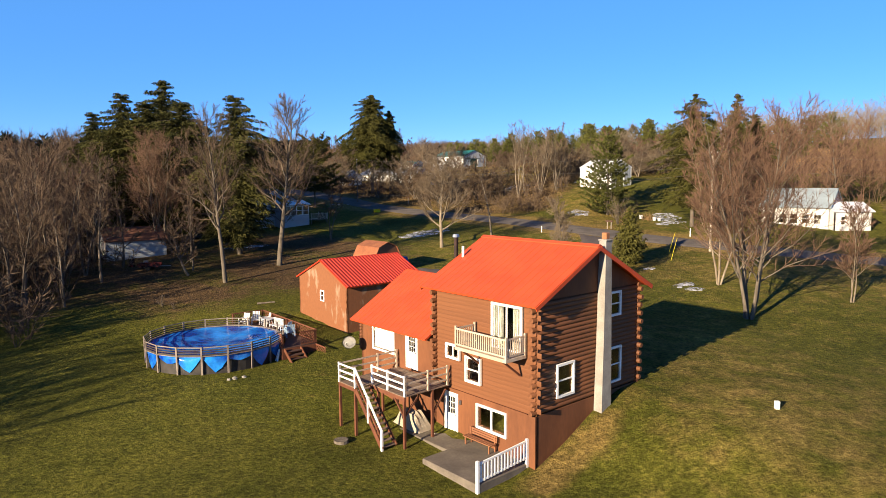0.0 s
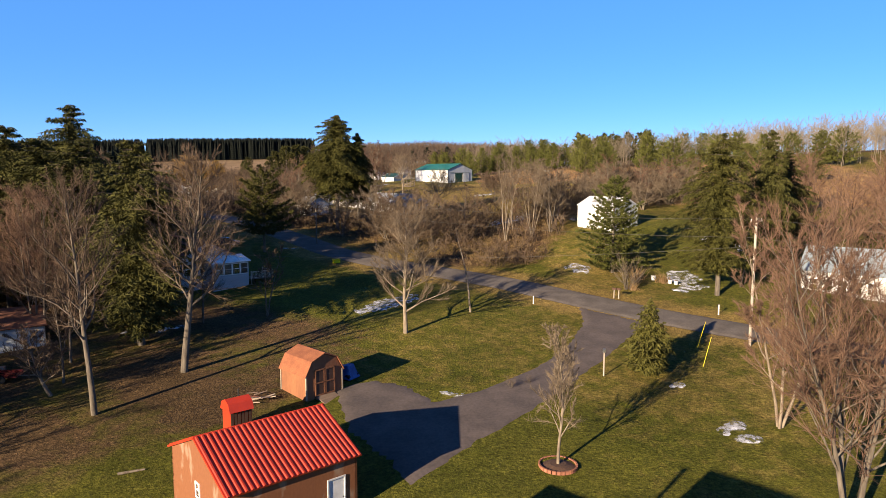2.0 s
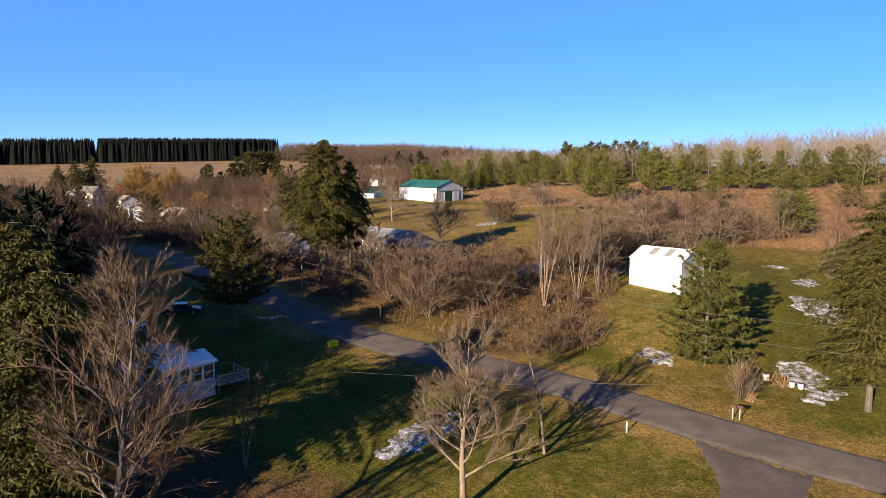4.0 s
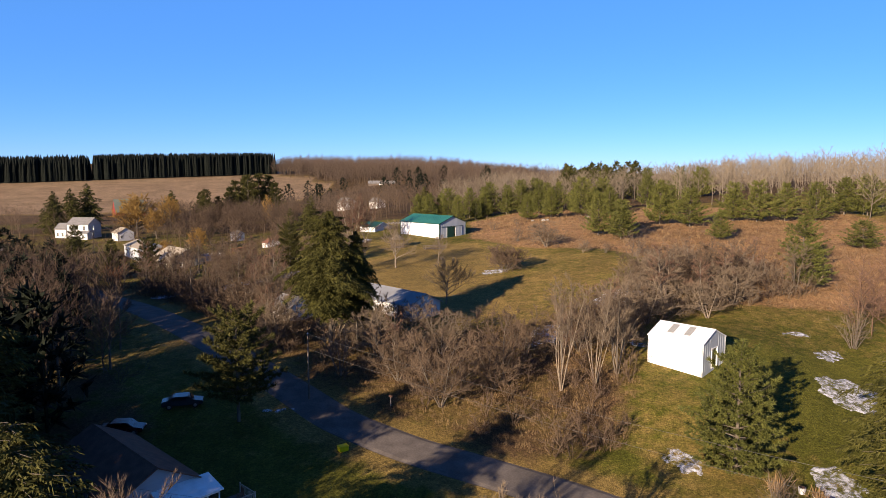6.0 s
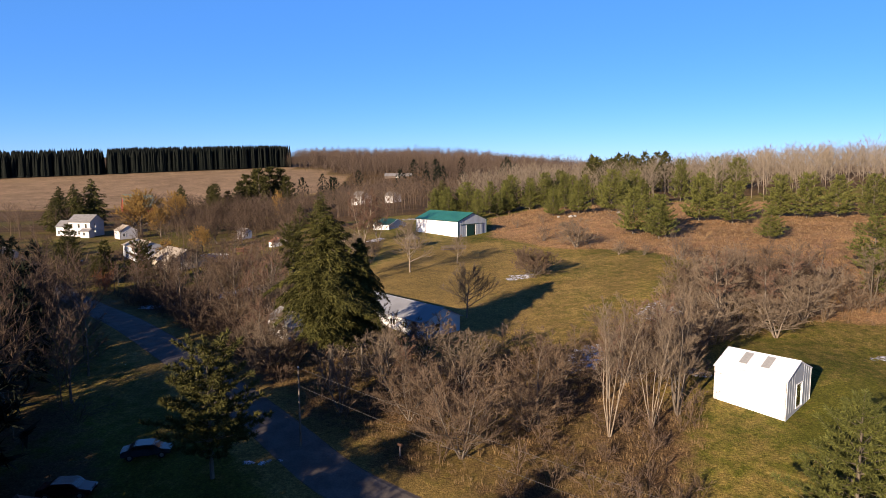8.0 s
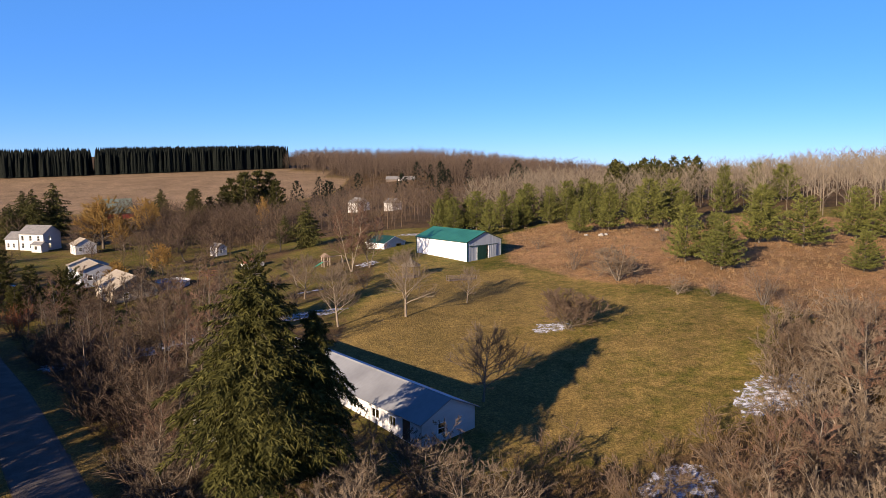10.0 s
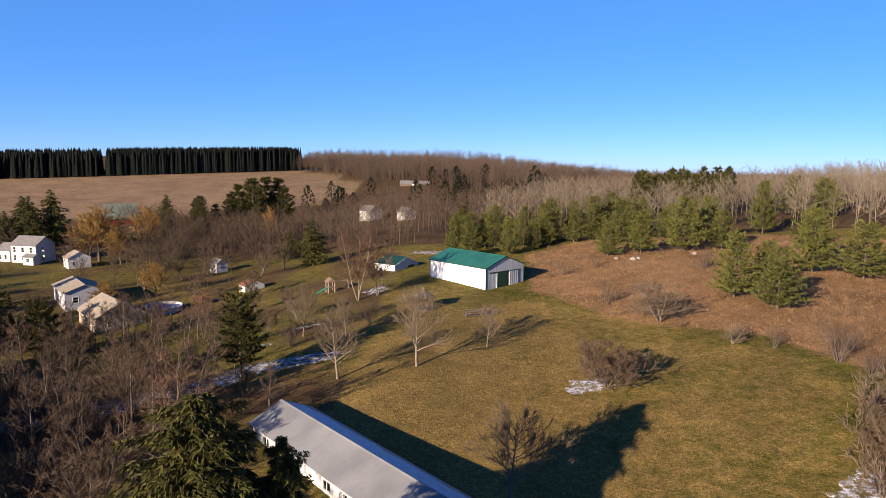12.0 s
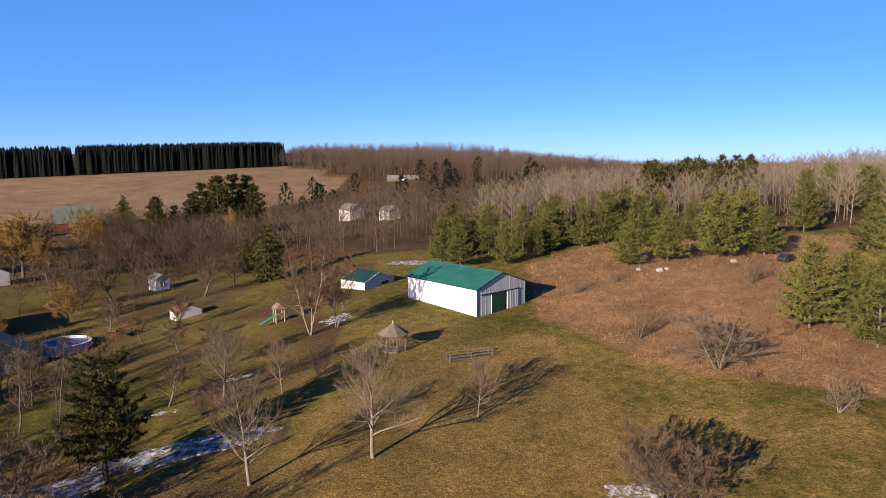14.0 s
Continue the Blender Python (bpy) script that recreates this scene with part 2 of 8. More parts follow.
M_CELLAR = shade("stained_board_wall", (0.1435, 0.05248, 0.02132), (0.0984, 0.03526, 0.01476), 0.75, scale=0.8, bump=0.2, stretch=(1, 1, 0.3))
M_GARAGE = shade("weathered_barn_board", (0.164, 0.06232, 0.02624), (0.2214, 0.1394, 0.0902), 0.8, scale=0.9, bump=0.3, stretch=(1, 1, 0.45), mix=(0.36, 0.43))
M_WHITE = shade("white_paint", (0.776, 0.7663, 0.7372), (0.6596, 0.6402, 0.6014), 0.6, scale=1.5, fine=0.05)
M_WHITEVINYL = shade("white_siding", (0.492, 0.4838, 0.4674), (0.41, 0.4018, 0.3854), 0.6, scale=0.4, fine=0.05, stretch=(0.3, 0.3, 2))
M_BLUESIDING = shade("pale_blue_siding", (0.3241, 0.3365, 0.3552), (0.2617, 0.2742, 0.2929), 0.6, scale=0.4, fine=0.05, stretch=(0.3, 0.3, 2))
M_GREYSIDING = shade("grey_metal_siding", (0.3116, 0.3365, 0.3615), (0.2617, 0.2867, 0.3116), 0.5, scale=0.5, fine=0.05, stretch=(1, 1, 0.2))
M_GLASS = glass_pane("window_glass")
M_DARK = shade("dark_interior", (0.0187, 0.01745, 0.0162), (0.009348, 0.008725, 0.008102), 0.9, scale=1)
M_CURTAIN = shade("curtain", (0.3864, 0.3739, 0.3241), (0.3116, 0.2991, 0.2617), 0.9, scale=2, stretch=(6, 6, 0.4))
M_CONCRETE = shade("concrete", (0.1353, 0.1132, 0.08856), (0.0902, 0.07544, 0.06068), 0.9, scale=0.9, bump=0.3, bump_scale=25)
M_BLOCK = shade("chimney_block", (0.246, 0.2296, 0.205), (0.1804, 0.164, 0.146), 0.9, scale=1.5, bump=0.4, bump_scale=18)
M_FLUE = shade("clay_flue", (0.3116, 0.1371, 0.06232), (0.2244, 0.09348, 0.04362), 0.85, scale=4)
M_DECKWOOD = shade("weathered_deck_board", (0.187, 0.1309, 0.09348), (0.1184, 0.08102, 0.05609), 0.85, scale=1.5, bump=0.3, stretch=(4, 0.5, 4), vary=0.12)
M_REDWOOD = shade("red_brown_timber", (0.1246, 0.04362, 0.02181), (0.07478, 0.02493, 0.01246), 0.8, scale=1.5, bump=0.2)
M_BEIGE = shade("beige_rail_paint", (0.4271, 0.3444, 0.2617), (0.3444, 0.2617, 0.1929), 0.7, scale=2)
# deep and bright blues paint in the shaded folds and highlights of the sheet
M_POOLBLUE = shade("blue_pool_cover", (0.012, 0.2, 0.64), (0.002, 0.03, 0.24), 0.14, scale=0.7, bump=1.0, bump_scale=2.6, spec=0.7, mix=(0.38, 0.6))
M_POOLWALL = shade("pool_wall", (0.03739, 0.03303, 0.03116), (0.0187, 0.01745, 0.0162), 0.5, scale=1.5)
M_POOLRAIL = shade("pool_rail", (0.2119, 0.1745, 0.1465), (0.1371, 0.1122, 0.09348), 0.6, scale=2)
M_POOLSLAT = shade("dark_pool_slat", (0.0492, 0.0369, 0.03116), (0.0287, 0.02214, 0.01886), 0.6, scale=2)
M_BROWNDECK = shade("brown_deck", (0.08102, 0.04051, 0.02804), (0.04986, 0.02493, 0.0187), 0.8, scale=1.5, stretch=(4, 0.6, 4), bump=0.2)
M_PLASTIC = shade("white_plastic", (0.525, 0.525, 0.525), (0.4375, 0.4375, 0.4375), 0.4, scale=2, fine=0.03)
M_PALEBLUE = shade("pale_blue_paint", (0.2804, 0.3864, 0.4861), (0.2368, 0.3365, 0.4362), 0.5, scale=2, fine=0.03)
M_SHEDWALL = shade("shed_board", (0.2119, 0.08725, 0.04051), (0.1558, 0.06232, 0.03116), 0.8, scale=0.9, stretch=(1, 1, 0.3), bump=0.2)
M_SHEDROOF = shade("rust_shingle", (0.2244, 0.08102, 0.03739), (0.162, 0.05609, 0.02804), 0.9, scale=1.4, bump=0.5, bump_scale=14, fine=0.2)
M_SHEDDOOR = shade("dark_brown_door", (0.07478, 0.03739, 0.02493), (0.04986, 0.02493, 0.01558), 0.7, scale=1)
M_STEEL = shade("galvanised_steel", (0.3428, 0.3428, 0.349), (0.2493, 0.2493, 0.2555), 0.35, 0.9, scale=4)
M_GREENROOF = shade("green_metal_roof", (0.01929, 0.1171, 0.08266), (0.01378, 0.08954, 0.06199), 0.4, scale=0.4, spec=0.5, fine=0.05)
M_GREENTRIM = shade("dark_green_trim", (0.009348, 0.04362, 0.03116), (0.006232, 0.03116, 0.02181), 0.5, scale=1)
M_WHITEMETAL = shade("white_metal_siding", (0.68, 0.68, 0.675), (0.58, 0.58, 0.57), 0.45, scale=0.3, fine=0.04, stretch=(1, 1, 0.2))
M_PALEROOF = shade("pale_metal_roof", (0.56, 0.565, 0.59), (0.46, 0.465, 0.49), 0.45, scale=0.5, fine=0.05)
M_SKYLIGHT = shade("greyed_fibreglass", (0.246, 0.246, 0.2337), (0.1968, 0.1968, 0.1886), 0.6, scale=2)
M_GREYSHINGLE = shade("grey_shingle", (0.1683, 0.162, 0.1558), (0.1184, 0.1153, 0.1122), 0.9, scale=1.2, bump=0.5, bump_scale=14, fine=0.2)
M_LONGROOF = shade("weathered_pale_roof", (0.1932, 0.1994, 0.2025), (0.1433, 0.1465, 0.1496), 0.5, scale=0.35, fine=0.06, stretch=(1, 0.4, 1))
M_TANSHINGLE = shade("tan_shingle", (0.2617, 0.2244, 0.1745), (0.2057, 0.1745, 0.1309), 0.9, scale=1.2, bump=0.5, bump_scale=14, fine=0.15)
M_BROWNSHINGLE = shade("brown_shingle", (0.1745, 0.07478, 0.04362), (0.1122, 0.04674, 0.02804), 0.9, scale=1.2, bump=0.5, bump_scale=14, fine=0.2)
M_REDBARN = shade("red_barn_board", (0.162, 0.02181, 0.01246), (0.1122, 0.0187, 0.01246), 0.8, scale=0.7, stretch=(1, 1, 0.3))
M_VERDIGRIS = shade("pale_green_roof", (0.1246, 0.1465, 0.1153), (0.09348, 0.1122, 0.09036), 0.6, scale=0.4)
M_BARK = shade("grey_bark", (0.1311, 0.1087, 0.08315), (0.06716, 0.05373, 0.04093), 0.95, scale=2.5, bump=0.8, bump_scale=14, stretch=(2, 2, 0.4), vary=0.2)
M_PALEBARK = shade("pale_bark", (0.2, 0.163, 0.12), (0.105, 0.08, 0.057), 0.95, scale=2.5, bump=0.6, bump_scale=14, stretch=(2, 2, 0.5), vary=0.15)
M_TWIG = foliage("grey_brown_twigs", (0.049, 0.033, 0.023), (0.13, 0.091, 0.063), through=0.0)
M_TWIGDARK = foliage("dark_brown_twigs", (0.034, 0.024, 0.017), (0.092, 0.064, 0.044), through=0.0)
M_TWIGRED = foliage("reddish_twigs", (0.047, 0.032, 0.021), (0.128, 0.09, 0.06), through=0.0)
M_TWIGPALE = foliage("pale_twigs", (0.07355, 0.05501, 0.03838), (0.1599, 0.1215, 0.08446), through=0.0)
M_TWIGRUST = foliage("rusty_twigs", (0.066, 0.038, 0.026), (0.155, 0.094, 0.064), through=0.0)
M_TWIGGOLD = foliage("golden_willow_twigs", (0.162, 0.09036, 0.02493), (0.2493, 0.1558, 0.04986), through=0.0)
M_TWIGORANGE = foliage("orange_twigs", (0.162, 0.05609, 0.02493), (0.2617, 0.1059, 0.04986), through=0.0)
M_TWIGFAR = foliage("far_bare_twigs", (0.046, 0.033, 0.024), (0.11, 0.08, 0.06), through=0.0)
M_TWIGSTEM = foliage("pale_stems", (0.088, 0.071, 0.052), (0.195, 0.16, 0.118), through=0.0)
M_DARKSPRUCE = foliage("dark_spruce_needles", (0.013, 0.016, 0.005), (0.07, 0.066, 0.019), through=0.08)
M_SPRUCE = foliage("spruce_needles", (0.011, 0.013, 0.004), (0.084, 0.078, 0.02), through=0.06)
M_PINE = foliage("pine_needles", (0.017, 0.023, 0.007), (0.128, 0.13, 0.034), through=0.12)
# near black: the packed stand's inner shade is put into the needle colour
M_FARSPRUCE = foliage("shade_dark_spruce_needles", (0.006, 0.0078, 0.0066), (0.0078, 0.0098, 0.0078), through=0.0)
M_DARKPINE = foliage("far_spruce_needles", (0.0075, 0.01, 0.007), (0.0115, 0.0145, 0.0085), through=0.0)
M_DEADGRASS = foliage("brown_dead_grass", (0.0984, 0.0615, 0.0287), (0.205, 0.1394, 0.0697), through=0.1)
M_DRYGRASS = foliage("dry_grass", (0.1558, 0.0943, 0.0451), (0.2788, 0.1845, 0.0943), through=0.15)
M_POLE = shade("utility_pole_wood", (0.349, 0.2991, 0.2493), (0.2617, 0.2119, 0.1683), 0.9, scale=2, stretch=(3, 3, 0.3))
M_WIRE = shade("aged_cable", (0.09971, 0.09348, 0.08725), (0.06855, 0.06544, 0.06232), 0.6, scale=2)
M_YELLOW = shade("yellow_plastic", (0.5166, 0.4271, 0), (0.4477, 0.3582, 0), 0.5, scale=3, fine=0.03)
M_BLUETARP = shade("blue_tarp", (0.009348, 0.08102, 0.2617), (0.006232, 0.04986, 0.187), 0.5, scale=2)
M_GREENPLASTIC = shade("green_plastic", (0.01246, 0.1994, 0.1246), (0.009348, 0.1558, 0.09348), 0.4, scale=2)
M_BRICK = shade("edging_brick", (0.2617, 0.1059, 0.06232), (0.187, 0.07478, 0.04362), 0.85, scale=5, vary=0.2)
M_MULCH = shade("mulch", (0.09348, 0.04986, 0.03116), (0.04986, 0.02804, 0.0187), 0.95, scale=8, bump=0.8, bump_scale=20)
M_CARPAINT = shade("dark_car_paint", (0.0187, 0.02493, 0.03116), (0.01246, 0.0187, 0.02493), 0.25, scale=1, spec=0.6, fine=0.02)
M_CARRED = shade("maroon_car_paint", (0.04362, 0.004986, 0.006232), (0.02804, 0.003739, 0.004986), 0.25, scale=1, spec=0.6, fine=0.02)
M_RUBBER = shade("tyre_rubber", (0.01246, 0.01246, 0.01246), (0.009348, 0.009348, 0.009348), 0.85, scale=4)
M_BLUEROOF = shade("blue_grey_metal_roof", (0.2244, 0.268, 0.2929), (0.162, 0.1994, 0.2244), 0.4, scale=0.5, fine=0.05)
M_GREYWOOD = shade("silvered_wood", (0.1246, 0.0966, 0.07478), (0.08102, 0.06232, 0.04986), 0.9, scale=2, stretch=(3, 3, 0.5))
M_RUST = shade("rusty_flue_pipe", (0.03739, 0.0187, 0.01558), (0.0187, 0.01246, 0.01122), 0.6, 0.3, scale=4)
M_DISH = shade("dish_grey", (0.3428, 0.3241, 0.2991), (0.2617, 0.2493, 0.2306), 0.5, scale=3)
M_STONE = shade("field_stone", (0.2804, 0.2617, 0.2306), (0.187, 0.1745, 0.1496), 0.9, scale=3, bump=0.5)
M_TANWALL = shade("tan_siding", (0.3116, 0.2617, 0.1994), (0.2617, 0.2181, 0.162), 0.7, scale=0.5, stretch=(0.3, 0.3, 2))


# ---- building blocks ----
def link_bm(name, bm, material, parent=None, label=""):
    me = bpy.data.meshes.new(name)
    bm.to_mesh(me)
    bm.free()
    me.materials.append(material)
    ob = new(name, me)
    ob.parent = parent
    return tagged(ob, label)


def part(name, bm, material, parent, label=""):
    return link_bm(name, bm, material, parent, label)


def share(name, mesh, parent, m, label=""):
    """One more object on a mesh that is there already, posed in its parent's space."""
    ob = new(name, mesh)
    ob.parent = parent
    ob.matrix_local = m
    return tagged(ob, label)


def thing(name, label, category, m, group="", kind=""):
    ob = new(name)
    ob.matrix_world = m
    ob.empty_display_size = 0.3
    return tagged(ob, label, category, group, kind)


def box(x0, y0, z0, x1, y1, z1, bevel=0.0, bm=None):
    bm = bm or bmesh.new()
    v = bmesh.ops.create_cube(bm, size=1)["verts"]
    c, s = ((x0 + x1) / 2, (y0 + y1) / 2, (z0 + z1) / 2), (abs(x1 - x0), abs(y1 - y0), abs(z1 - z0))
    for q in v:
        q.co = Vector((c[0] + q.co.x * s[0], c[1] + q.co.y * s[1], c[2] + q.co.z * s[2]))
    if bevel:
        edges = list({e for q in v for e in q.link_edges})
        bmesh.ops.bevel(bm, geom=edges, offset=bevel, segments=1, affect="EDGES")
    return bm


def beam(a, b, w, h=None, bm=None, bevel=0.0):
    """A square timber from a to b."""
    a, b, h = Vector(a), Vector(b), h or w
    bm = bm or bmesh.new()
    d = b - a
    m = Matrix.Translation((a + b) / 2) @ d.to_track_quat("X", "Z").to_matrix().to_4x4()
    v = bmesh.ops.create_cube(bm, size=1)["verts"]
    for q in v:
        q.co = m @ Vector((q.co.x * d.length, q.co.y * w, q.co.z * h))
    if bevel:
        bmesh.ops.bevel(bm, geom=list({e for q in v for e in q.link_edges}), offset=bevel, segments=1, affect="EDGES")
    return bm


def rod(a, b, r0, r1=None, sides=8, bm=None):
    a, b = Vector(a), Vector(b)
    bm = bm or bmesh.new()
    d = b - a
    m = Matrix.Translation((a + b) / 2) @ d.to_track_quat("Z", "Y").to_matrix().to_4x4()
    bmesh.ops.create_cone(bm, cap_ends=True, segments=sides, radius1=r0, radius2=r0 if r1 is None else r1, depth=d.length, matrix=m)
    return bm


def prism(points, depth, axis="y", bm=None):
    """An outline in two axes pushed through the third."""
    bm = bm or bmesh.new()
    put = {"y": lambda p, k: (p[0], k, p[1]), "x": lambda p, k: (k, p[0], p[1]), "z": lambda p, k: (p[0], p[1], k)}[axis]
    a, b = [bm.verts.new(put(p, depth[0])) for p in points], [bm.verts.new(put(p, depth[1])) for p in points]
    bm.faces.new(a)
    bm.faces.new(b[::-1])
    for i in range(len(points)):
        j = (i + 1) % len(points)
        bm.faces.new((a[j], a[i], b[i], b[j]))
    bmesh.ops.recalc_face_normals(bm, faces=bm.faces)
    return bm


def mesh_np(name, co, tri, smooth=False):
    """A mesh of triangles from arrays."""
    me = bpy.data.meshes.new(name)
    co, tri = np.asarray(co, np.float32), np.asarray(tri, np.int32)
    me.vertices.add(len(co))
    me.vertices.foreach_set("co", co.ravel())
    me.loops.add(tri.size)
    me.loops.foreach_set("vertex_index", tri.ravel())
    me.polygons.add(len(tri))
    me.polygons.foreach_set("loop_start", np.arange(len(tri), dtype=np.int32) * 3)
    me.update(calc_edges=True)
    me.validate()
    if smooth:
        me.polygons.foreach_set("use_smooth", np.ones(len(tri), bool))
    return me


def on_ground(x, y, turn=0.0, dz=0.0):
    return pose(x, y, ground(x, y) + dz, 0, 0, turn)


# ---- the land ----
def near_line(x, y, pts):
    """Distance to a polyline."""
    best = 1e9
    for (ax, ay), (bx, by) in zip(pts, pts[1:]):
        dx, dy = bx - ax, by - ay
        k = min(1, max(0, ((x - ax) * dx + (y - ay) * dy) / (dx * dx + dy * dy)))
        best = min(best, math.hypot(x - ax - k * dx, y - ay - k * dy))
    return best


def inside(x, y, poly):
    odd = False
    for (ax, ay), (bx, by) in zip(poly, poly[1:] + poly[:1]):
        if (ay > y) != (by > y) and x < (bx - ax) * (y - ay) / (by - ay) + ax:
            odd = not odd
    return odd


ROAD = [(140, 10), (80, 52), (48, 73), (33, 83), (25, 88), (17, 94.3), (8.5, 101.8), (0.5, 107), (-8, 112), (-16, 118.5),
        (-23.5, 128), (-34, 140.5), (-46, 155), (-58, 170), (-70, 184), (-88, 207), (-112, 236), (-150, 280)]
# outlines of kinds of ground cover, each with a soft edge
BRUSH = [(-20, 127), (-6, 114), (3, 108), (14, 111), (19, 122), (24, 136), (30, 144), (44, 150), (62, 156), (62, 176), (44, 182),
         (34, 172), (24, 156), (10, 150), (0, 150), (-8, 150), (-28, 174), (-34, 196), (-58, 205), (-78, 203), (-66, 186), (-40, 154)]
FIELD = [(-26, 176), (-12, 160), (0, 152), (12, 152), (26, 160), (33, 172), (43, 182), (36.3, 198), (22, 205.5), (16, 215), (10, 232), (1, 229), (-20, 205)]
WEEDS = [(8, 236), (18, 216), (24, 207), (37, 199), (44, 182), (46, 152), (60, 148), (110, 150), (130, 260), (75, 300), (30, 292), (12, 276), (10, 250)]
# leaf litter; its right bulge also darkens lawn that gets little sun
LITTER = [(-200, 30), (-60, 35), (-36, 52), (-20, 58), (-10, 66), (-5, 77), (-10, 88), (-28, 97), (-36, 120), (-60, 150), (-200, 150)]
CORN = [(-1200, 430), (-260, 440), (-120, 452), (-75, 560), (-78, 640), (-150, 745), (-330, 720), (-1200, 720)]


def soft(x, y, poly, w):
    d = near_line(x, y, poly + poly[:1])
    return ramp(-w, w, d if inside(x, y, poly) else -d)


def cover(x, y):
    """Shares of dry grass, of leaf litter and of rusty weeds at a place."""
    n = noise.noise((x * 0.035, y * 0.035, 0.0))
    m = noise.noise((x * 0.11, y * 0.11, 4.0))
    dry = 0.12 + 0.25 * n + 0.35 * ramp(90, 150, y) + 0.28 * ramp(30, 0, y) + 0.16 * ramp(2, 16, x) * ramp(78, 55, y) + 0.22 * ramp(60, 72, y) * ramp(104, 92, y) * ramp(-16, -6, x)
    dry = max(dry, (0.84 - 0.26 * ramp(-8, 22, x)) * soft(x, y, FIELD, 5) + 0.18 * m)
    if 90 < y < 130 and x > 14:
        dry = 0.4 + 0.4 * n - 0.12 * ramp(22, 30, x)
    dry += 0.05 * ramp(8, 16, x) * ramp(20, 30, y) * ramp(80, 66, y)
    u, v = (x + 2.31) * 0.68 - (y - 34.5) * 0.733, (x + 2.31) * 0.733 + (y - 34.5) * 0.68
    dry = max(dry, 0.9 * ramp(7.4, 8.2, u) * ramp(10.5, 8.8, u) * ramp(-2.5, 0, v) * ramp(8, 4, v))
    d_road = near_line(x, y, ROAD)
    dry = max(dry, 0.85 * ramp(7.5, 3.5, d_road))
    lit = soft(x, y, LITTER, 5) * (0.68 + 0.5 * m) if x < 0 else 0.0
    if x < -6 and y < 64:
        lit = max(lit, (0.5 + 0.4 * n + 0.35 * m) * ramp(-12, -30, x) * ramp(38, 56, y))
    lit = max(lit, soft(x, y, BRUSH, 4) * (0.6 + 0.45 * m))
    dry = max(dry, 0.75 * soft(x, y, BRUSH, 5))
    # brown litter, its share raised to stand in for the trees' long shadows too
    if y > 180 and x < -20:
        lit = max(lit, 0.45 + 0.5 * n + 0.35 * m + 0.2 * ramp(290, 340, y))
    if y > 300:
        lit = max(lit, 0.72 - (0.4 - 0.9 * n - 0.5 * m) * ramp(-50, -70, x) * ramp(400, 360, y))
    weed = soft(x, y, WEEDS, 3) * (0.86 + 0.3 * m)
    if inside(x, y, CORN):
        dry, lit, weed = 1.0, 0.05, 0.3 + 0.25 * n
    return dry, lit, weed


def axis(lo, hi, step, far):
    a = list(np.arange(lo, hi + step / 2, step))
    up, down, s = hi, lo, step
    while up < far or down > -far:
        s *= 1.16
        up, down = up + s, down - s
        a = [down] + a + [up]
    return np.array(a)


xs, ys = axis(-100, 70, 1.5, 2200), axis(-10, 300, 1.5, 2400)
gz = np.array([[ground(x, y) for x in xs] for y in ys])
gv = np.stack([np.tile(xs, len(ys)), np.repeat(ys, len(xs)), gz.ravel()], 1)
i = np.arange((len(xs) - 1) * (len(ys) - 1))
i = i + i // (len(xs) - 1)
quads = np.stack([i, i + 1, i + 1 + len(xs), i + len(xs)], 1)
me = mesh_np("ground", gv, np.concatenate([quads[:, [0, 1, 2]], quads[:, [0, 2, 3]]]), True)
zone = me.attributes.new("zone", "FLOAT_COLOR", "POINT")
zone.data.foreach_set("color", np.array([(*cover(x, y), soft(x, y, CORN, 4)) for x, y, _ in gv], np.float32).ravel())
me.materials.append(M_GROUND)
land = tagged(new("ground", me), "late autumn lawn, tan field, leaf litter and rusty weeds", "ground", kind="structure")


def ribbon(name, pts, width, lift, material, label, category):
    """A strip laid along a line on the land, with a crown."""
    bm = bmesh.new()
    dense = []
    for (ax, ay), (bx, by) in zip(pts, pts[1:]):
        k = max(1, int(math.hypot(bx - ax, by - ay) / 1.2))
        dense += [(ax + (bx - ax) * j / k, ay + (by - ay) * j / k) for j in range(k)]
    dense.append(pts[-1])
    for _ in range(6):
        dense = [dense[0]] + [((a[0] + 2 * b[0] + c[0]) / 4, (a[1] + 2 * b[1] + c[1]) / 4) for a, b, c in zip(dense, dense[1:], dense[2:])] + [dense[-1]]
    rows = []
    for j, (x, y) in enumerate(dense):
        a, b = dense[max(0, j - 1)], dense[min(len(dense) - 1, j + 1)]
        d = Vector((b[0] - a[0], b[1] - a[1])).normalized()
        wob = 0.12 * noise.noise((x * 0.4, y * 0.4, 2.0))
        row = []
        for k in range(-4, 5):
            o = (width / 2 + (wob if abs(k) == 4 else 0)) * k / 4
            px, py = x - d.y * o, y + d.x * o
            row.append(bm.verts.new((px, py, ground(px, py) + (lift - 0.004 * k * k if abs(k) < 4 else -0.05))))
        rows.append(row)
    for r0, r1 in zip(rows, rows[1:]):
        for k in range(8):
            bm.faces.new((r0[k + 1], r0[k], r1[k], r1[k + 1]))
    bmesh.ops.recalc_face_normals(bm, faces=bm.faces)
    ob = link_bm(name, bm, material)
    return tagged(ob, label, category, kind="structure")


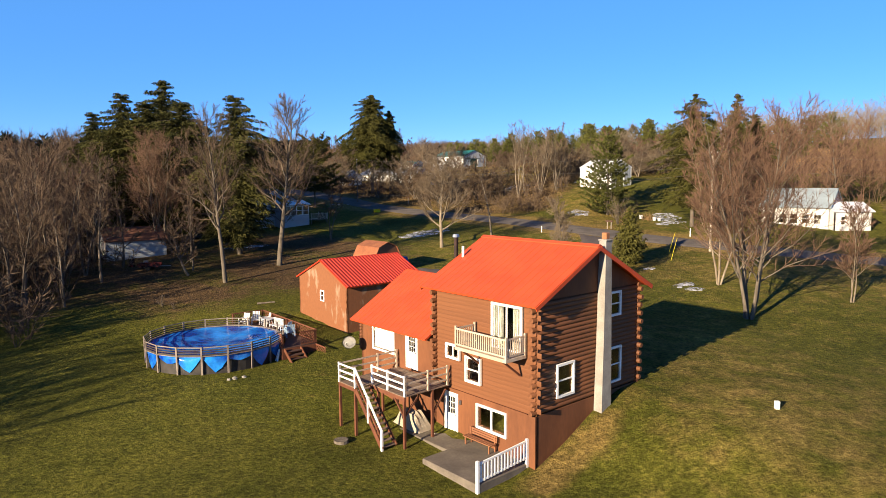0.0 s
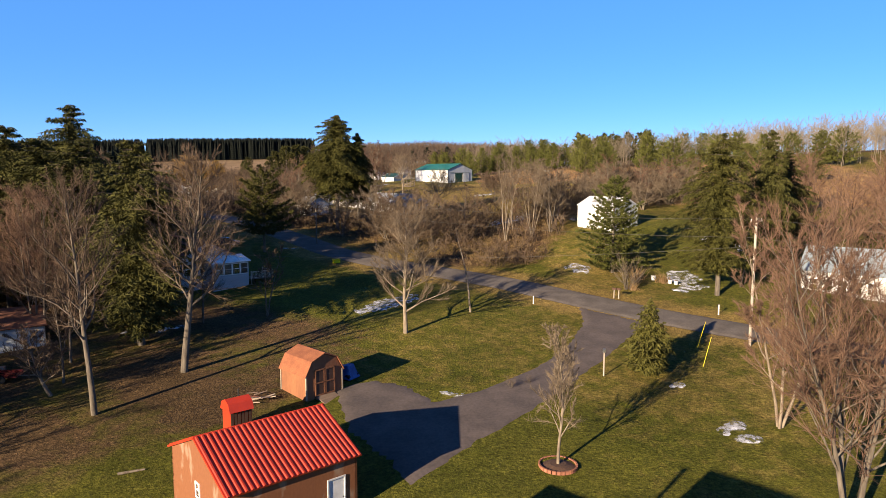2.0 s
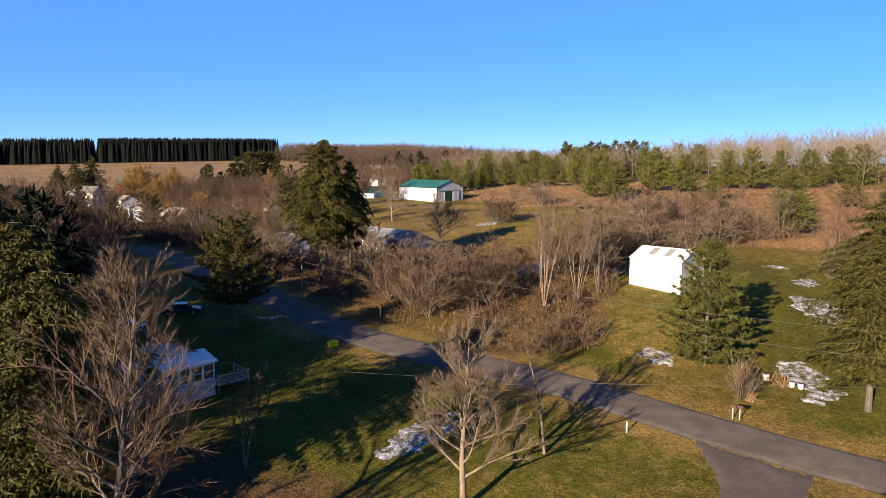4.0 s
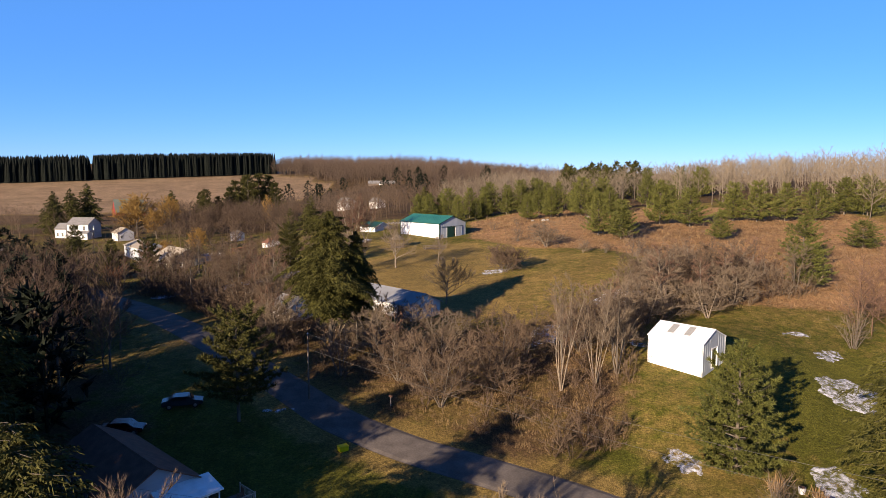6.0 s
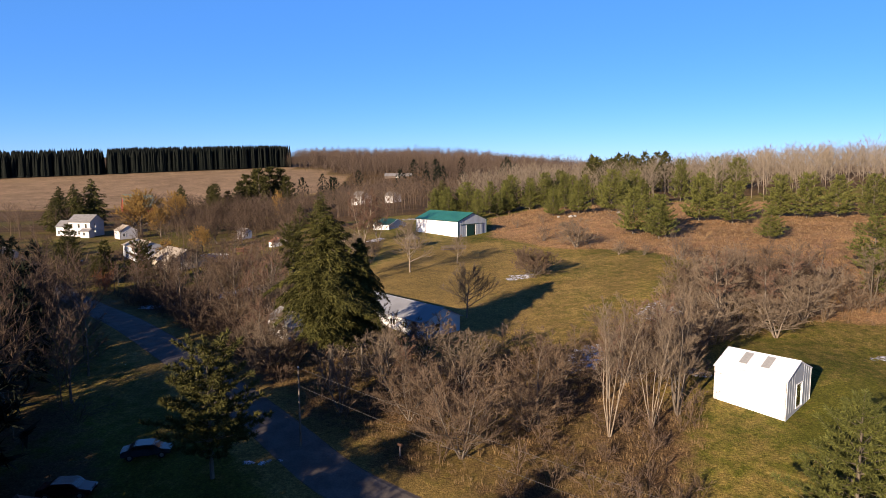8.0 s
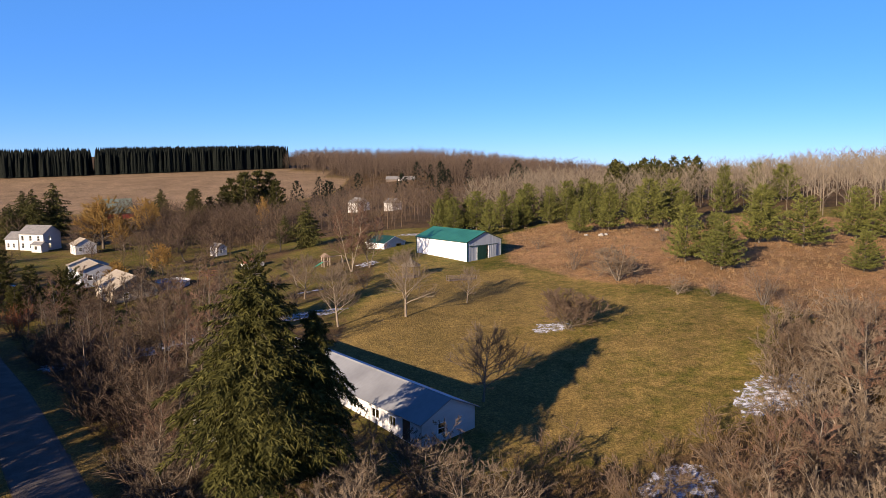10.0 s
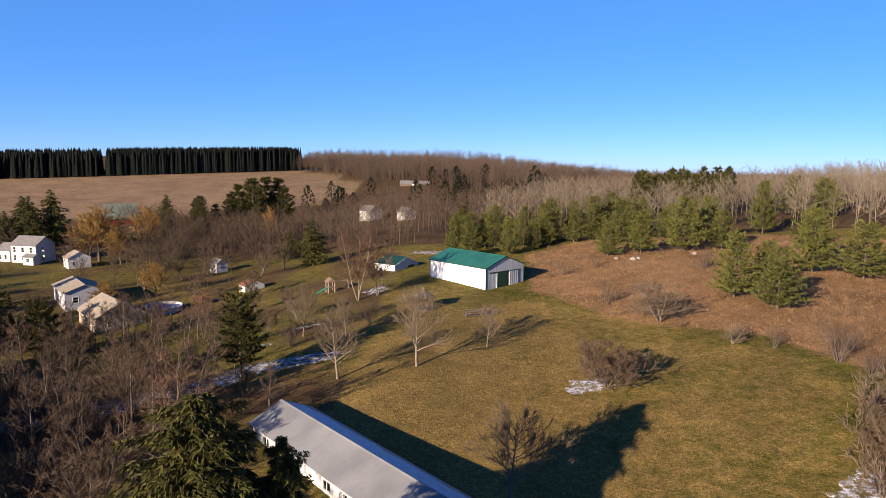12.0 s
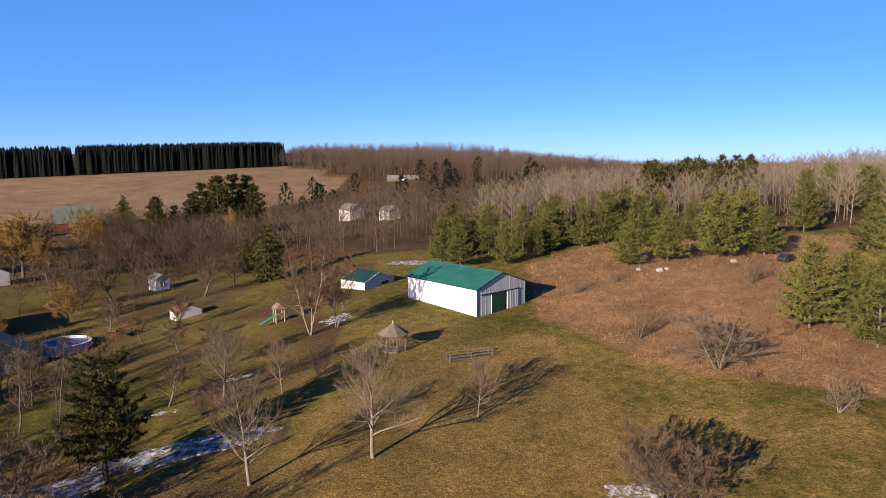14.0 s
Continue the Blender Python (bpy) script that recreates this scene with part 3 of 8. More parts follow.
def patch(name, poly, lift, material, label, category, step=0.7, ragged=0.0, holes=0.0, seed=0.0):
    """A thin sheet of ground cover inside an outline, its edge ragged, lying on the land."""
    bm = bmesh.new()
    x0, x1 = min(p[0] for p in poly), max(p[0] for p in poly)
    y0, y1 = min(p[1] for p in poly), max(p[1] for p in poly)
    nx, ny = int((x1 - x0 + 2) / step) + 1, int((y1 - y0 + 2) / step) + 1
    grid = {}

    def depth(x, y):
        d = near_line(x, y, poly + poly[:1])
        d = d if inside(x, y, poly) else -d
        return d + ragged * noise.noise((x * 0.9, y * 0.9, seed)) - holes * max(0.0, noise.noise((x * 1.7, y * 1.7, seed + 5)) + 0.1) - holes * 0.5 * max(0.0, noise.noise((x * 3.9, y * 3.9, seed + 9)))

    def vert(a, b):
        if (a, b) not in grid:
            x, y = x0 - 1 + a * step, y0 - 1 + b * step
            d = depth(x, y)
            e = min(1.0, max(0.0, d / (0.6 * step)))
            grid[a, b] = (bm.verts.new((x, y, ground(x, y) + lift * e - 0.06 * (1 - e))), d)
        return grid[a, b]

    for a in range(nx):
        for b in range(ny):
            q = [vert(a, b), vert(a + 1, b), vert(a + 1, b + 1), vert(a, b + 1)]
            if max(d for _, d in q) > 0:
                bm.faces.new([v for v, _ in q])
    loose = [v for v in bm.verts if not v.link_faces]
    bmesh.ops.delete(bm, geom=loose, context="VERTS")
    for f in bm.faces:
        f.smooth = True
    return tagged(link_bm(name, bm, material), label, category, kind="structure")


ribbon("road_shoulder", ROAD, 7.6, 0.03, M_SHOULDER, "gravel and dead grass shoulder along the road", "shoulder")
ribbon("road", ROAD, 5.4, 0.12, M_ASPHALT, "worn grey asphalt country road", "road")
patch("driveway", [(16, 92), (15.2, 86.6), (12.6, 80), (9.4, 75), (4.5, 70), (0.6, 67.4), (-2, 70.5), (-4.5, 71.5), (-7.5, 69.6), (-5.2, 62.5), (-2.2, 58.8),
                   (-0.6, 55.6), (3.7, 61.4), (7.4, 65.5), (10.8, 69.9), (15, 76), (18.9, 82), (22.5, 86.5)], 0.07, M_DRIVE,
      "dark asphalt driveway between the garage and the road", "driveway", 0.5, 0.25)


def blot(x, y, a, b, turn, name="snow", n=14):
    c, s = math.cos(radians(turn)), math.sin(radians(turn))
    poly = []
    for k in range(n):
        f = 2 * math.pi * k / n
        r = 1 + 0.25 * noise.noise((x + 2 * math.cos(f), y + 2 * math.sin(f), 1.0))
        u, v = a * r * math.cos(f), b * r * math.sin(f)
        poly.append((x + c * u - s * v, y + s * u + c * v))
    return poly


SNOWS = [(-5.6, 93.0, 5.0, 1.7, 50, 1.0), (18.9, 108.2, 1.7, 2.3, 20, 0.8), (31.2, 103.2, 2.3, 3.4, -20, 0.6), (30.4, 98.8, 2.6, 1.1, 20, 0.7), (43.2, 119.8, 4.4, 3.4, 60, 0.8), (47.9, 131.0, 2.4, 1.9, 30, 0.9),
         (21.2, 63.6, 1.6, 0.6, 50, 0.7), (21.6, 62, 1.0, 0.6, 0, 0.7), (20, 71, 0.8, 0.4, 20, 0.6), (12.7, 144.2, 5.4, 3.2, 50, 0.9), (28.4, 160, 6.2, 3.4, 40, 1.0),
         (9.8, 186.4, 3.4, 2.2, 30, 0.9), (-30.2, 197.6, 8.5, 2.6, 20, 0.5), (-41, 190.5, 7.5, 3.0, 25, 0.5), (-49, 185.5, 6.0, 3.0, 15, 0.5), (-56, 182, 4.5, 2.4, 15, 0.6), (-21.8, 239.5, 3.5, 2.0, 70, 0.9),
         (-30, 217, 2.6, 0.9, 20, 0.9), (-12, 283, 6.0, 2.6, -10, 0.3), (1.8, 68.9, 1.6, 0.3, 10, 0.3), (48, 139, 2.0, 1.0, 0, 0.9), (-28, 84, 3.0, 0.8, 20, 1.0),
         (-22.5, 121.5, 2.6, 0.5, 10, 0.4), (23.0, 134.8, 1.4, 1.0, -45, 0.5), (-12.5, 57.8, 1.0, 0.12, 40, 0.1), (17.5, 74.6, 0.8, 0.4, 0, 0.5), (-36, 208, 2.2, 0.7, 15, 0.9)]
for k, (x, y, a, b, turn, holes) in enumerate(SNOWS):
    patch("snow_patch", blot(x, y, a, b, turn), 0.05, M_SNOW, "thin ragged patch of old melting snow", "snow", 0.2 if y < 150 else 0.28, 0.9, holes * 0.6, k * 3.1)


# ---- plants ----
def tubes(segs, sides):
    """Tapered sticks from rows of x0 y0 z0 r0 x1 y1 z1 r1; those that end in a point are cones."""
    s = np.asarray(segs, float)
    a, b, r0, r1 = s[:, 0:3], s[:, 4:7], s[:, 3], s[:, 7]
    d = b - a
    d /= np.linalg.norm(d, axis=1, keepdims=True) + 1e-9
    ref = np.where(np.abs(d[:, 2:3]) > 0.9, np.array([[1.0, 0, 0]]), np.array([[0, 0, 1.0]]))
    u = np.cross(d, ref)
    u /= np.linalg.norm(u, axis=1, keepdims=True)
    v = np.cross(d, u)
    ang = np.arange(sides) * 2 * np.pi / sides
    ring = np.cos(ang)[None, :, None] * u[:, None, :] + np.sin(ang)[None, :, None] * v[:, None, :]
    n = len(s)
    pointed = r1.max() <= 1e-4
    low = a[:, None, :] + ring * r0[:, None, None]
    k, k1 = np.arange(sides), (np.arange(sides) + 1) % sides
    if pointed:
        co = np.concatenate([low, b[:, None, :]], 1).reshape(-1, 3)
        base = np.arange(n)[:, None] * (sides + 1)
        tri = np.stack([base + k, base + k1, np.broadcast_to(base + sides, (n, sides))], 2).reshape(-1, 3)
    else:
        co = np.concatenate([low, b[:, None, :] + ring * r1[:, None, None]], 1).reshape(-1, 3)
        base = np.arange(n)[:, None] * (2 * sides)
        t1 = np.stack([base + k, base + k1, base + sides + k1], 2)
        t2 = np.stack([base + k, base + sides + k1, base + sides + k], 2)
        tri = np.concatenate([t1, t2], 1).reshape(-1, 3)
    return co, tri


def join(*groups):
    cos, tris, n = [], [], 0
    for co, tri in groups:
        cos.append(co)
        tris.append(tri + n)
        n += len(co)
    return np.concatenate(cos), np.concatenate(tris)


def sway(rng, d, amount):
    d = np.array(d) + rng.normal(0, amount, 3)
    return d / np.linalg.norm(d)


def limb(rng, p, d, length, r, n, bend, lift, out, tip=0.25):
    """A crooked limb of n pieces; gives the points along it."""
    pts = [(np.array(p), np.array(d), r)]
    for k in range(n):
        d = sway(rng, d, bend)
        d[2] += lift
        d /= np.linalg.norm(d)
        q = pts[-1][0] + d * length / n
        r1 = r * (1 - (1 - tip) * (k + 1) / n)
        out.append((*pts[-1][0], pts[-1][2], *q, r1))
        pts.append((q, d, r1))
    return pts


def hairs(rng, segs):
    """The last, thinnest twigs: one sliver each."""
    s = np.asarray(segs, float)
    d = s[:, 4:7] - s[:, 0:3]
    ln = np.linalg.norm(d, axis=1)
    return blades(rng, s[:, 0:3], d / ln[:, None], ln, s[:, 3] * 2.4)


def bare_tree(seed, H, R, bole=0.28, stems=1, limbs=13, subs=8, twigs=7, spray=3, trunk=None, upright=0.5, lean=0.05, sides=(7, 4, 3), fan=0.0, segs=3, fat=0.005, sweep=0.07):
    """A leafless tree: stems, limbs, branches and a haze of twigs. Gives the wood and the twigs."""
    rng = np.random.default_rng(seed)
    big, mid, thin, hair = [], [], [], []
    r0 = trunk or H * 0.016
    for s in range(stems):
        a = 2 * np.pi * (s + rng.uniform(-0.2, 0.2)) / stems
        d = np.array([math.cos(a) * fan, math.sin(a) * fan, 1.0]) if stems > 1 else np.array([0, 0, 1.0])
        d = sway(rng, d / np.linalg.norm(d), lean)
        p = np.array([math.cos(a), math.sin(a), 0]) * (r0 * 0.9 if stems > 1 else 0)
        length = H * (rng.uniform(0.8, 1.0) if stems > 1 else 0.9)
        foot = p + np.array([0, 0, -0.4])
        big.append((*foot, r0 * 1.5 / stems ** 0.4, *p, r0 / stems ** 0.4))
        pts = limb(rng, p, d, length, r0 / stems ** 0.4, 9, 0.05, 0.04, big, 0.08)
        for k in range(limbs if stems == 1 else max(4, limbs * 2 // (stems + 1))):
            f = bole + (0.97 - bole) * (k + rng.uniform(0, 0.9)) / (limbs if stems == 1 else max(4, limbs * 2 // (stems + 1)))
            i = min(8, int(f * 9))
            q, dq, rq = pts[i]
            q = q + (pts[i + 1][0] - q) * (f * 9 - i)
            az = k * 2.4 + rng.uniform(-0.5, 0.5) + s
            up = upright + 0.5 * f
            dd = np.array([math.cos(az), math.sin(az), up])
            dd /= np.linalg.norm(dd)
            ln = R * (1.15 - 0.75 * max(0, f - bole) / (1 - bole)) * rng.uniform(0.75, 1.15) / max(0.6, math.hypot(dd[0], dd[1]) + 0.25)
            pl = limb(rng, q, dd, ln, max(0.02, rq * 0.55), 5, 0.13, sweep, mid, 0.15)
            for j in range(subs):
                g = 0.2 + 0.78 * (j + rng.uniform(0, 0.8)) / subs
                i2 = min(4, int(g * 5))
                q2, d2, r2 = pl[i2]
                q2 = q2 + (pl[i2 + 1][0] - q2) * (g * 5 - i2)
                side = sway(rng, d2 * 0.75 + np.array([0, 0, 0.25]), 0.48)
                l2 = ln * (0.62 - 0.38 * g) * rng.uniform(0.7, 1.3)
                ps = limb(rng, q2, side, l2, max(0.012, r2 * 0.5), segs, 0.16, 0.08, thin, 0.25)
                for t in range(twigs):
                    w = 0.15 + 0.85 * (t + rng.uniform(0, 0.9)) / twigs
                    i3 = min(segs - 1, int(w * segs))
                    q3, d3, r3 = ps[i3]
                    q3 = q3 + (ps[i3 + 1][0] - q3) * (w * segs - i3)
                    for h in range(spray):
                        dt = sway(rng, d3 * 0.85 + np.array([0, 0, 0.28]), 0.42)
                        l3 = max(0.25, l2 * 0.42) * rng.uniform(0.5, 1.2)
                        hair.append((*q3, 0.006 + fat, *(q3 + dt * l3), 0.0))
    wood = join(tubes(big, sides[0]), tubes(mid, sides[1]))
    fine = join(tubes(thin, sides[2]), hairs(rng, hair))
    return wood, fine


def blades(rng, base, d, length, width):
    """Flat needles or blades: one narrow triangle each."""
    n = len(base)
    side = np.cross(d, rng.normal(0, 1, (n, 3)))
    side /= np.linalg.norm(side, axis=1, keepdims=True) + 1e-9
    co = np.stack([base - side * width[:, None] / 2, base + side * width[:, None] / 2, base + d * length[:, None]], 1).reshape(-1, 3)
    return co, np.arange(n * 3).reshape(-1, 3)


def spruce(seed, H, R, whorls=42, arms=7, sprays=26, clear=0.07, droop=0.35, taper=0.85, spray_len=0.55, ragged=0.25, spray_w=0.2, shoulder=0.8, spread=0.3):
    """A spruce: whorls of drooping boughs with hanging sprays."""
    rng = np.random.default_rng(seed)
    trunk = tubes([(0, 0, -0.4, H * 0.017, 0, 0, H * 0.5, H * 0.010), (0, 0, H * 0.5, H * 0.010, 0, 0, H * 0.98, 0.02)], 7)
    wood, base, dirs, lens, wid = [], [], [], [], []
    for w in range(whorls):
        f = clear + (0.995 - clear) * (w + rng.uniform(0, 0.8)) / whorls
        reach = R * min(1.0, ((1 - f) / shoulder) ** taper) * (0.55 + 0.45 * min(1, (f - clear) * 3.5)) + 0.04
        reach *= 1 + 0.16 * math.sin(w * 1.3 + seed)
        n = max(3, int(arms * (0.5 + 0.5 * (1 - f))))
        for a in range(n):
            az = 2 * np.pi * (a + rng.uniform(0, 1)) / n + w * 1.7
            ln = reach * rng.uniform(1 - ragged * 1.5, 1 + ragged * 0.6) * (1 + 0.16 * math.sin(3 * az + seed + w * 0.25))
            out = np.array([math.cos(az), math.sin(az), 0])
            z0 = H * min(0.99, f + rng.normal(0, 0.012))
            m = max(4, int(sprays * ln / R))
            s = (np.arange(m) + rng.uniform(0, 1, m)) / m
            zz = z0 + ln * (0.18 * s - droop * s * s * 1.3 + 0.12 * s ** 3) * (1 if f < 0.85 else 0.2)
            p = out[None] * (ln * s)[:, None]
            p[:, 2] = zz
            lat = rng.uniform(-1, 1, m) * spread * ln * np.sin(np.pi * np.minimum(1, 0.15 + 0.8 * s))
            p += np.array([-out[1], out[0], 0])[None] * lat[:, None]
            p[:, 2] -= np.abs(lat) * 0.3 + rng.uniform(0, 0.25, m)
            wood.append((0, 0, z0, 0.03 * ln / R + 0.015, out[0] * ln * 0.7, out[1] * ln * 0.7, z0 + ln * (0.126 - droop * 0.637 + 0.041) * (1 if f < 0.85 else 0.2), 0.012))
            side = np.where(rng.uniform(0, 1, m) < 0.5, -1.0, 1.0)
            across = np.array([-out[1], out[0], 0])
            d = out[None] * rng.uniform(0.35, 1.0, (m, 1)) + across[None] * (side * rng.uniform(0.2, 1.1, m))[:, None]
            d[:, 2] = rng.uniform(-1.3, 0.05, m)
            d /= np.linalg.norm(d, axis=1, keepdims=True)
            base.append(p)
            dirs.append(d)
            lens.append(spray_len * rng.uniform(0.6, 1.3, m) * (0.55 + 0.45 * ln / R))
            wid.append(np.full(m, spray_w) * rng.uniform(0.7, 1.3, m))
    crown = blades(rng, np.concatenate(base), np.concatenate(dirs), np.concatenate(lens), np.concatenate(wid))
    return join(trunk, tubes(wood, 3)), crown


def pine(seed, H, R, whorls=15, arms=6, tufts=9, needles=15, clear=0.12, length=0.5, width=0.1, shape=0.55):
    """A pine: tiers of flat boughs with upturned ends, each a spray of needle tufts, with gaps between the tiers."""
    rng = np.random.default_rng(seed)
    trunk = tubes([(0, 0, -0.4, H * 0.018, 0, 0, H * 0.55, H * 0.011), (0, 0, H * 0.55, H * 0.011, 0, 0, H * 0.97, 0.02)], 7)
    wood, base, dirs = [], [], []
    for w in range(whorls):
        f = clear + (0.98 - clear) * (w + rng.uniform(0, 0.4)) / whorls
        reach = R * (1 - f) ** shape * (0.78 + 0.22 * min(1, (f - clear) * 5)) + 0.25
        n = max(4, round(arms * (1 - 0.35 * f)))
        for a in range(n):
            az = 2 * np.pi * (a + rng.uniform(-0.32, 0.32)) / n + w * 0.9
            ln = reach * (rng.uniform(0.6, 1.05) if rng.uniform() < 0.82 else rng.uniform(1.0, 1.22))
            out = np.array([math.cos(az), math.sin(az), 0])
            across = np.array([-out[1], out[0], 0])
            rise = rng.uniform(-0.08, 0.16) + 0.5 * f
            z0 = H * (f + rng.normal(0, 0.008))
            knee = out * ln * 0.55 + np.array([0, 0, z0 + rise * ln * 0.5])
            tip = out * ln + np.array([0, 0, z0 + (rise + 0.16) * ln])
            wood.append((0, 0, z0, 0.02 + 0.012 * ln, *knee, 0.02))
            wood.append((*knee, 0.02, *tip, 0.008))
            k = max(4, int(tufts * ln / R + 1))
            for t in range(k):
                s = 0.24 + 0.76 * (t + rng.uniform(0, 0.8)) / k
                lat = rng.uniform(-1, 1) * 0.42 * ln * (1.08 - s)
                q = out * ln * s + across * lat
                q[2] = z0 + rise * ln * s + 0.16 * ln * s * s - abs(lat) * 0.06 + rng.normal(0, 0.07)
                d = rng.normal(0, 0.75, (needles, 3)) + np.array([0, 0, 0.55]) + out * 0.75 + across * np.sign(lat) * 0.35
                d /= np.linalg.norm(d, axis=1, keepdims=True)
                base.append(np.repeat(q[None], needles, 0) - d * 0.06)
                dirs.append(d)
    b, d = np.concatenate(base), np.concatenate(dirs)
    n = len(b)
    crown = blades(rng, b, d, length * rng.uniform(0.6, 1.25, n), np.full(n, width) * rng.uniform(0.8, 1.5, n))
    return join(trunk, tubes(wood, 3)), crown


def bush(seed, H, R, stems=16, subs=6, twigs=6, fat=0.013):
    """A leafless shrub of many stems from one root."""
    rng = np.random.default_rng(seed)
    thick, thin, hair = [], [], []
    for s in range(stems):
        az, tilt = rng.uniform(0, 2 * np.pi), rng.uniform(0.05, 1.0)
        d = np.array([math.cos(az) * tilt * R / H, math.sin(az) * tilt * R / H, 1.0])
        d /= np.linalg.norm(d)
        ln = H * rng.uniform(0.7, 1.15)
        p = np.array([math.cos(az), math.sin(az), 0]) * R * 0.12 * rng.uniform(0, 1) + np.array([0, 0, -0.15])
        pts = limb(rng, p, d, ln, 0.012 + 0.007 * H, 4, 0.10, 0.0, thick, 0.25)
        for j in range(subs):
            g = 0.25 + 0.72 * (j + rng.uniform(0, 0.8)) / subs
            i = min(3, int(g * 4))
            q = pts[i][0] + (pts[i + 1][0] - pts[i][0]) * (g * 4 - i)
            d2 = sway(rng, pts[i][1] * 0.8, 0.4)
            l2 = ln * 0.34 * rng.uniform(0.6, 1.2)
            e = q + d2 * l2
            thin.append((*q, 0.014 + 0.002 * H, *e, 0.0))
            for t in range(twigs):
                w = rng.uniform(0.2, 1)
                q3 = q + (e - q) * w
                dt = sway(rng, d2 * 0.9 + np.array([0, 0, 0.2]), 0.4)
                hair.append((*q3, fat, *(q3 + dt * l2 * rng.uniform(0.35, 0.9)), 0.0))
    return join(tubes(thick, 3), tubes(thin, 3)), hairs(rng, hair)


def plant(name, label, category, built, wood_mat, leaf_mat, m, group="", parts=("trunk", "crown")):
    """A plant as one thing with its wood and its crown as parts."""
    ob = thing(name, label, category, m, group)
    for nm, (co, tri), mat in zip(parts, built, (wood_mat, leaf_mat)):
        mesh = mesh_np(nm, co, tri)
        mesh.materials.append(mat)
        leaf = share(nm, mesh, ob, Matrix())
        if nm == "twig_mass":
            tagged(leaf, "tangle of thin bare twigs", kind="stuff")
    return ob


def again(ob, x, y, turn, size, label="", wide=1.0):
    """The same plant elsewhere, turned and scaled."""
    c = copy_thing(ob, on_ground(x, y, turn))
    c.scale = (size * wide, size * wide, size)
    return tagged(c, label)


def crowd(name, label, category, kinds, spots):
    """Far growth that nobody could count: many plants in one mesh. spots: x, y, size, turn, kind."""
    cos, tris, n = [], [], 0
    for x, y, size, turn, k in spots:
        co, tri = kinds[k]
        c, s = math.cos(turn) * size, math.sin(turn) * size
        z = ground(x, y)
        cos.append(np.stack([x + co[:, 0] * c - co[:, 1] * s, y + co[:, 0] * s + co[:, 1] * c, z + co[:, 2] * size], 1))
        tris.append(tri + n)
        n += len(co)
    return mesh_np(name, np.concatenate(cos), np.concatenate(tris))


def far_bare(seed, H, R, limbs=11, twigs=12, w=0.075, low=0.25):
    """A far leafless tree: trunk, rising limbs and a haze of twigs."""
    rng = np.random.default_rng(seed)
    wood, arm, hair = [(0, 0, -0.5, H * 0.008, rng.normal(0, 0.4), rng.normal(0, 0.4), H * 0.78, 0.03)], [], []
    for k in range(limbs):
        f = low + (0.93 - low) * k / limbs
        az = k * 2.4 + rng.uniform(-0.4, 0.4)
        d = np.array([math.cos(az), math.sin(az), 0.6 + 0.8 * f])
        d /= np.linalg.norm(d)
        ln = R * 1.5 * (1.1 - 0.6 * f) * rng.uniform(0.7, 1.2)
        q = np.array([0, 0, H * f * 0.82])
        e = q + d * ln
        arm.append((*q, 0.06, *e, 0.0))
        for t in range(twigs):
            g = rng.uniform(0.2, 1.0)
            q2 = q + (e - q) * g
            hair.append((*q2, w * 0.42, *(q2 + sway(rng, d + np.array([0, 0, 0.25]), 0.55) * ln * rng.uniform(0.25, 0.6)), 0.0))
    return join(tubes(wood, 3), tubes(arm, 3), hairs(rng, hair))


def far_pine(seed, H, R, clumps=36, leaves=12):
    """A far pine: a rounded, uneven crown of needle clumps."""
    rng = np.random.default_rng(seed)
    base, dirs = [], []
    for k in range(clumps):
        f = (k + rng.uniform(0, 1)) / clumps
        rad = R * min(1.0, 1.5 * (1 - f) ** 0.7) * rng.uniform(0.35, 1.05) * (0.75 + 0.25 * min(1, f * 4))
        az = k * 2.4 + rng.uniform(-0.5, 0.5)
        q = np.array([math.cos(az) * rad, math.sin(az) * rad, H * (0.1 + 0.86 * f)])
        d = rng.normal(0, 1, (leaves, 3)) + np.array([math.cos(az) * 0.6, math.sin(az) * 0.6, 0.5])
        dirs.append(d / np.linalg.norm(d, axis=1, keepdims=True))
        base.append(np.repeat(q[None], leaves, 0))
    b, d = np.concatenate(base), np.concatenate(dirs)
    n = len(b)
    return join(tubes([(0, 0, -0.4, H * 0.015, 0, 0, H * 0.9, 0.03)], 4), blades(rng, b - d * 0.3, d, R * 0.4 * rng.uniform(0.6, 1.3, n), R * 0.15 * rng.uniform(0.6, 1.3, n)))


def far_spruce(seed, H, R, layers=9, teeth=8):
    """A far conifer: tiers of ragged skirts."""
    rng = np.random.default_rng(seed)
    co, tri = [], []
    for k in range(layers):
        f = 0.06 + 0.9 * k / layers
        top, rad = H * min(1.0, f + 1.9 / layers), R * (1 - f) ** 0.68 + 0.1
        n0 = len(co)
        co.append((rng.normal(0, 0.05), rng.normal(0, 0.05), top))
        for j in range(teeth * 2):
            a = np.pi * (j + rng.uniform(-0.3, 0.3)) / teeth
            r = rad * (rng.uniform(0.85, 1.2) if j % 2 else rng.uniform(0.45, 0.65))
            co.append((r * math.cos(a), r * math.sin(a), H * f - (0.05 * H if j % 2 else 0) + rng.normal(0, 0.1)))
        tri += [(n0, n0 + 1 + j, n0 + 1 + (j + 1) % (teeth * 2)) for j in range(teeth * 2)]
    return np.array(co), np.array(tri)


# ---- buildings ----
def walls_round(L, W):
    """The four walls' own frames: x along the wall, -y outward."""
    return {"front": (Matrix(), L), "right": (pose(L, 0, 0, 0, 0, 90), W), "back": (pose(L, W, 0, 0, 0, 180), L), "left": (pose(0, W, 0, 0, 0, 270), W)}


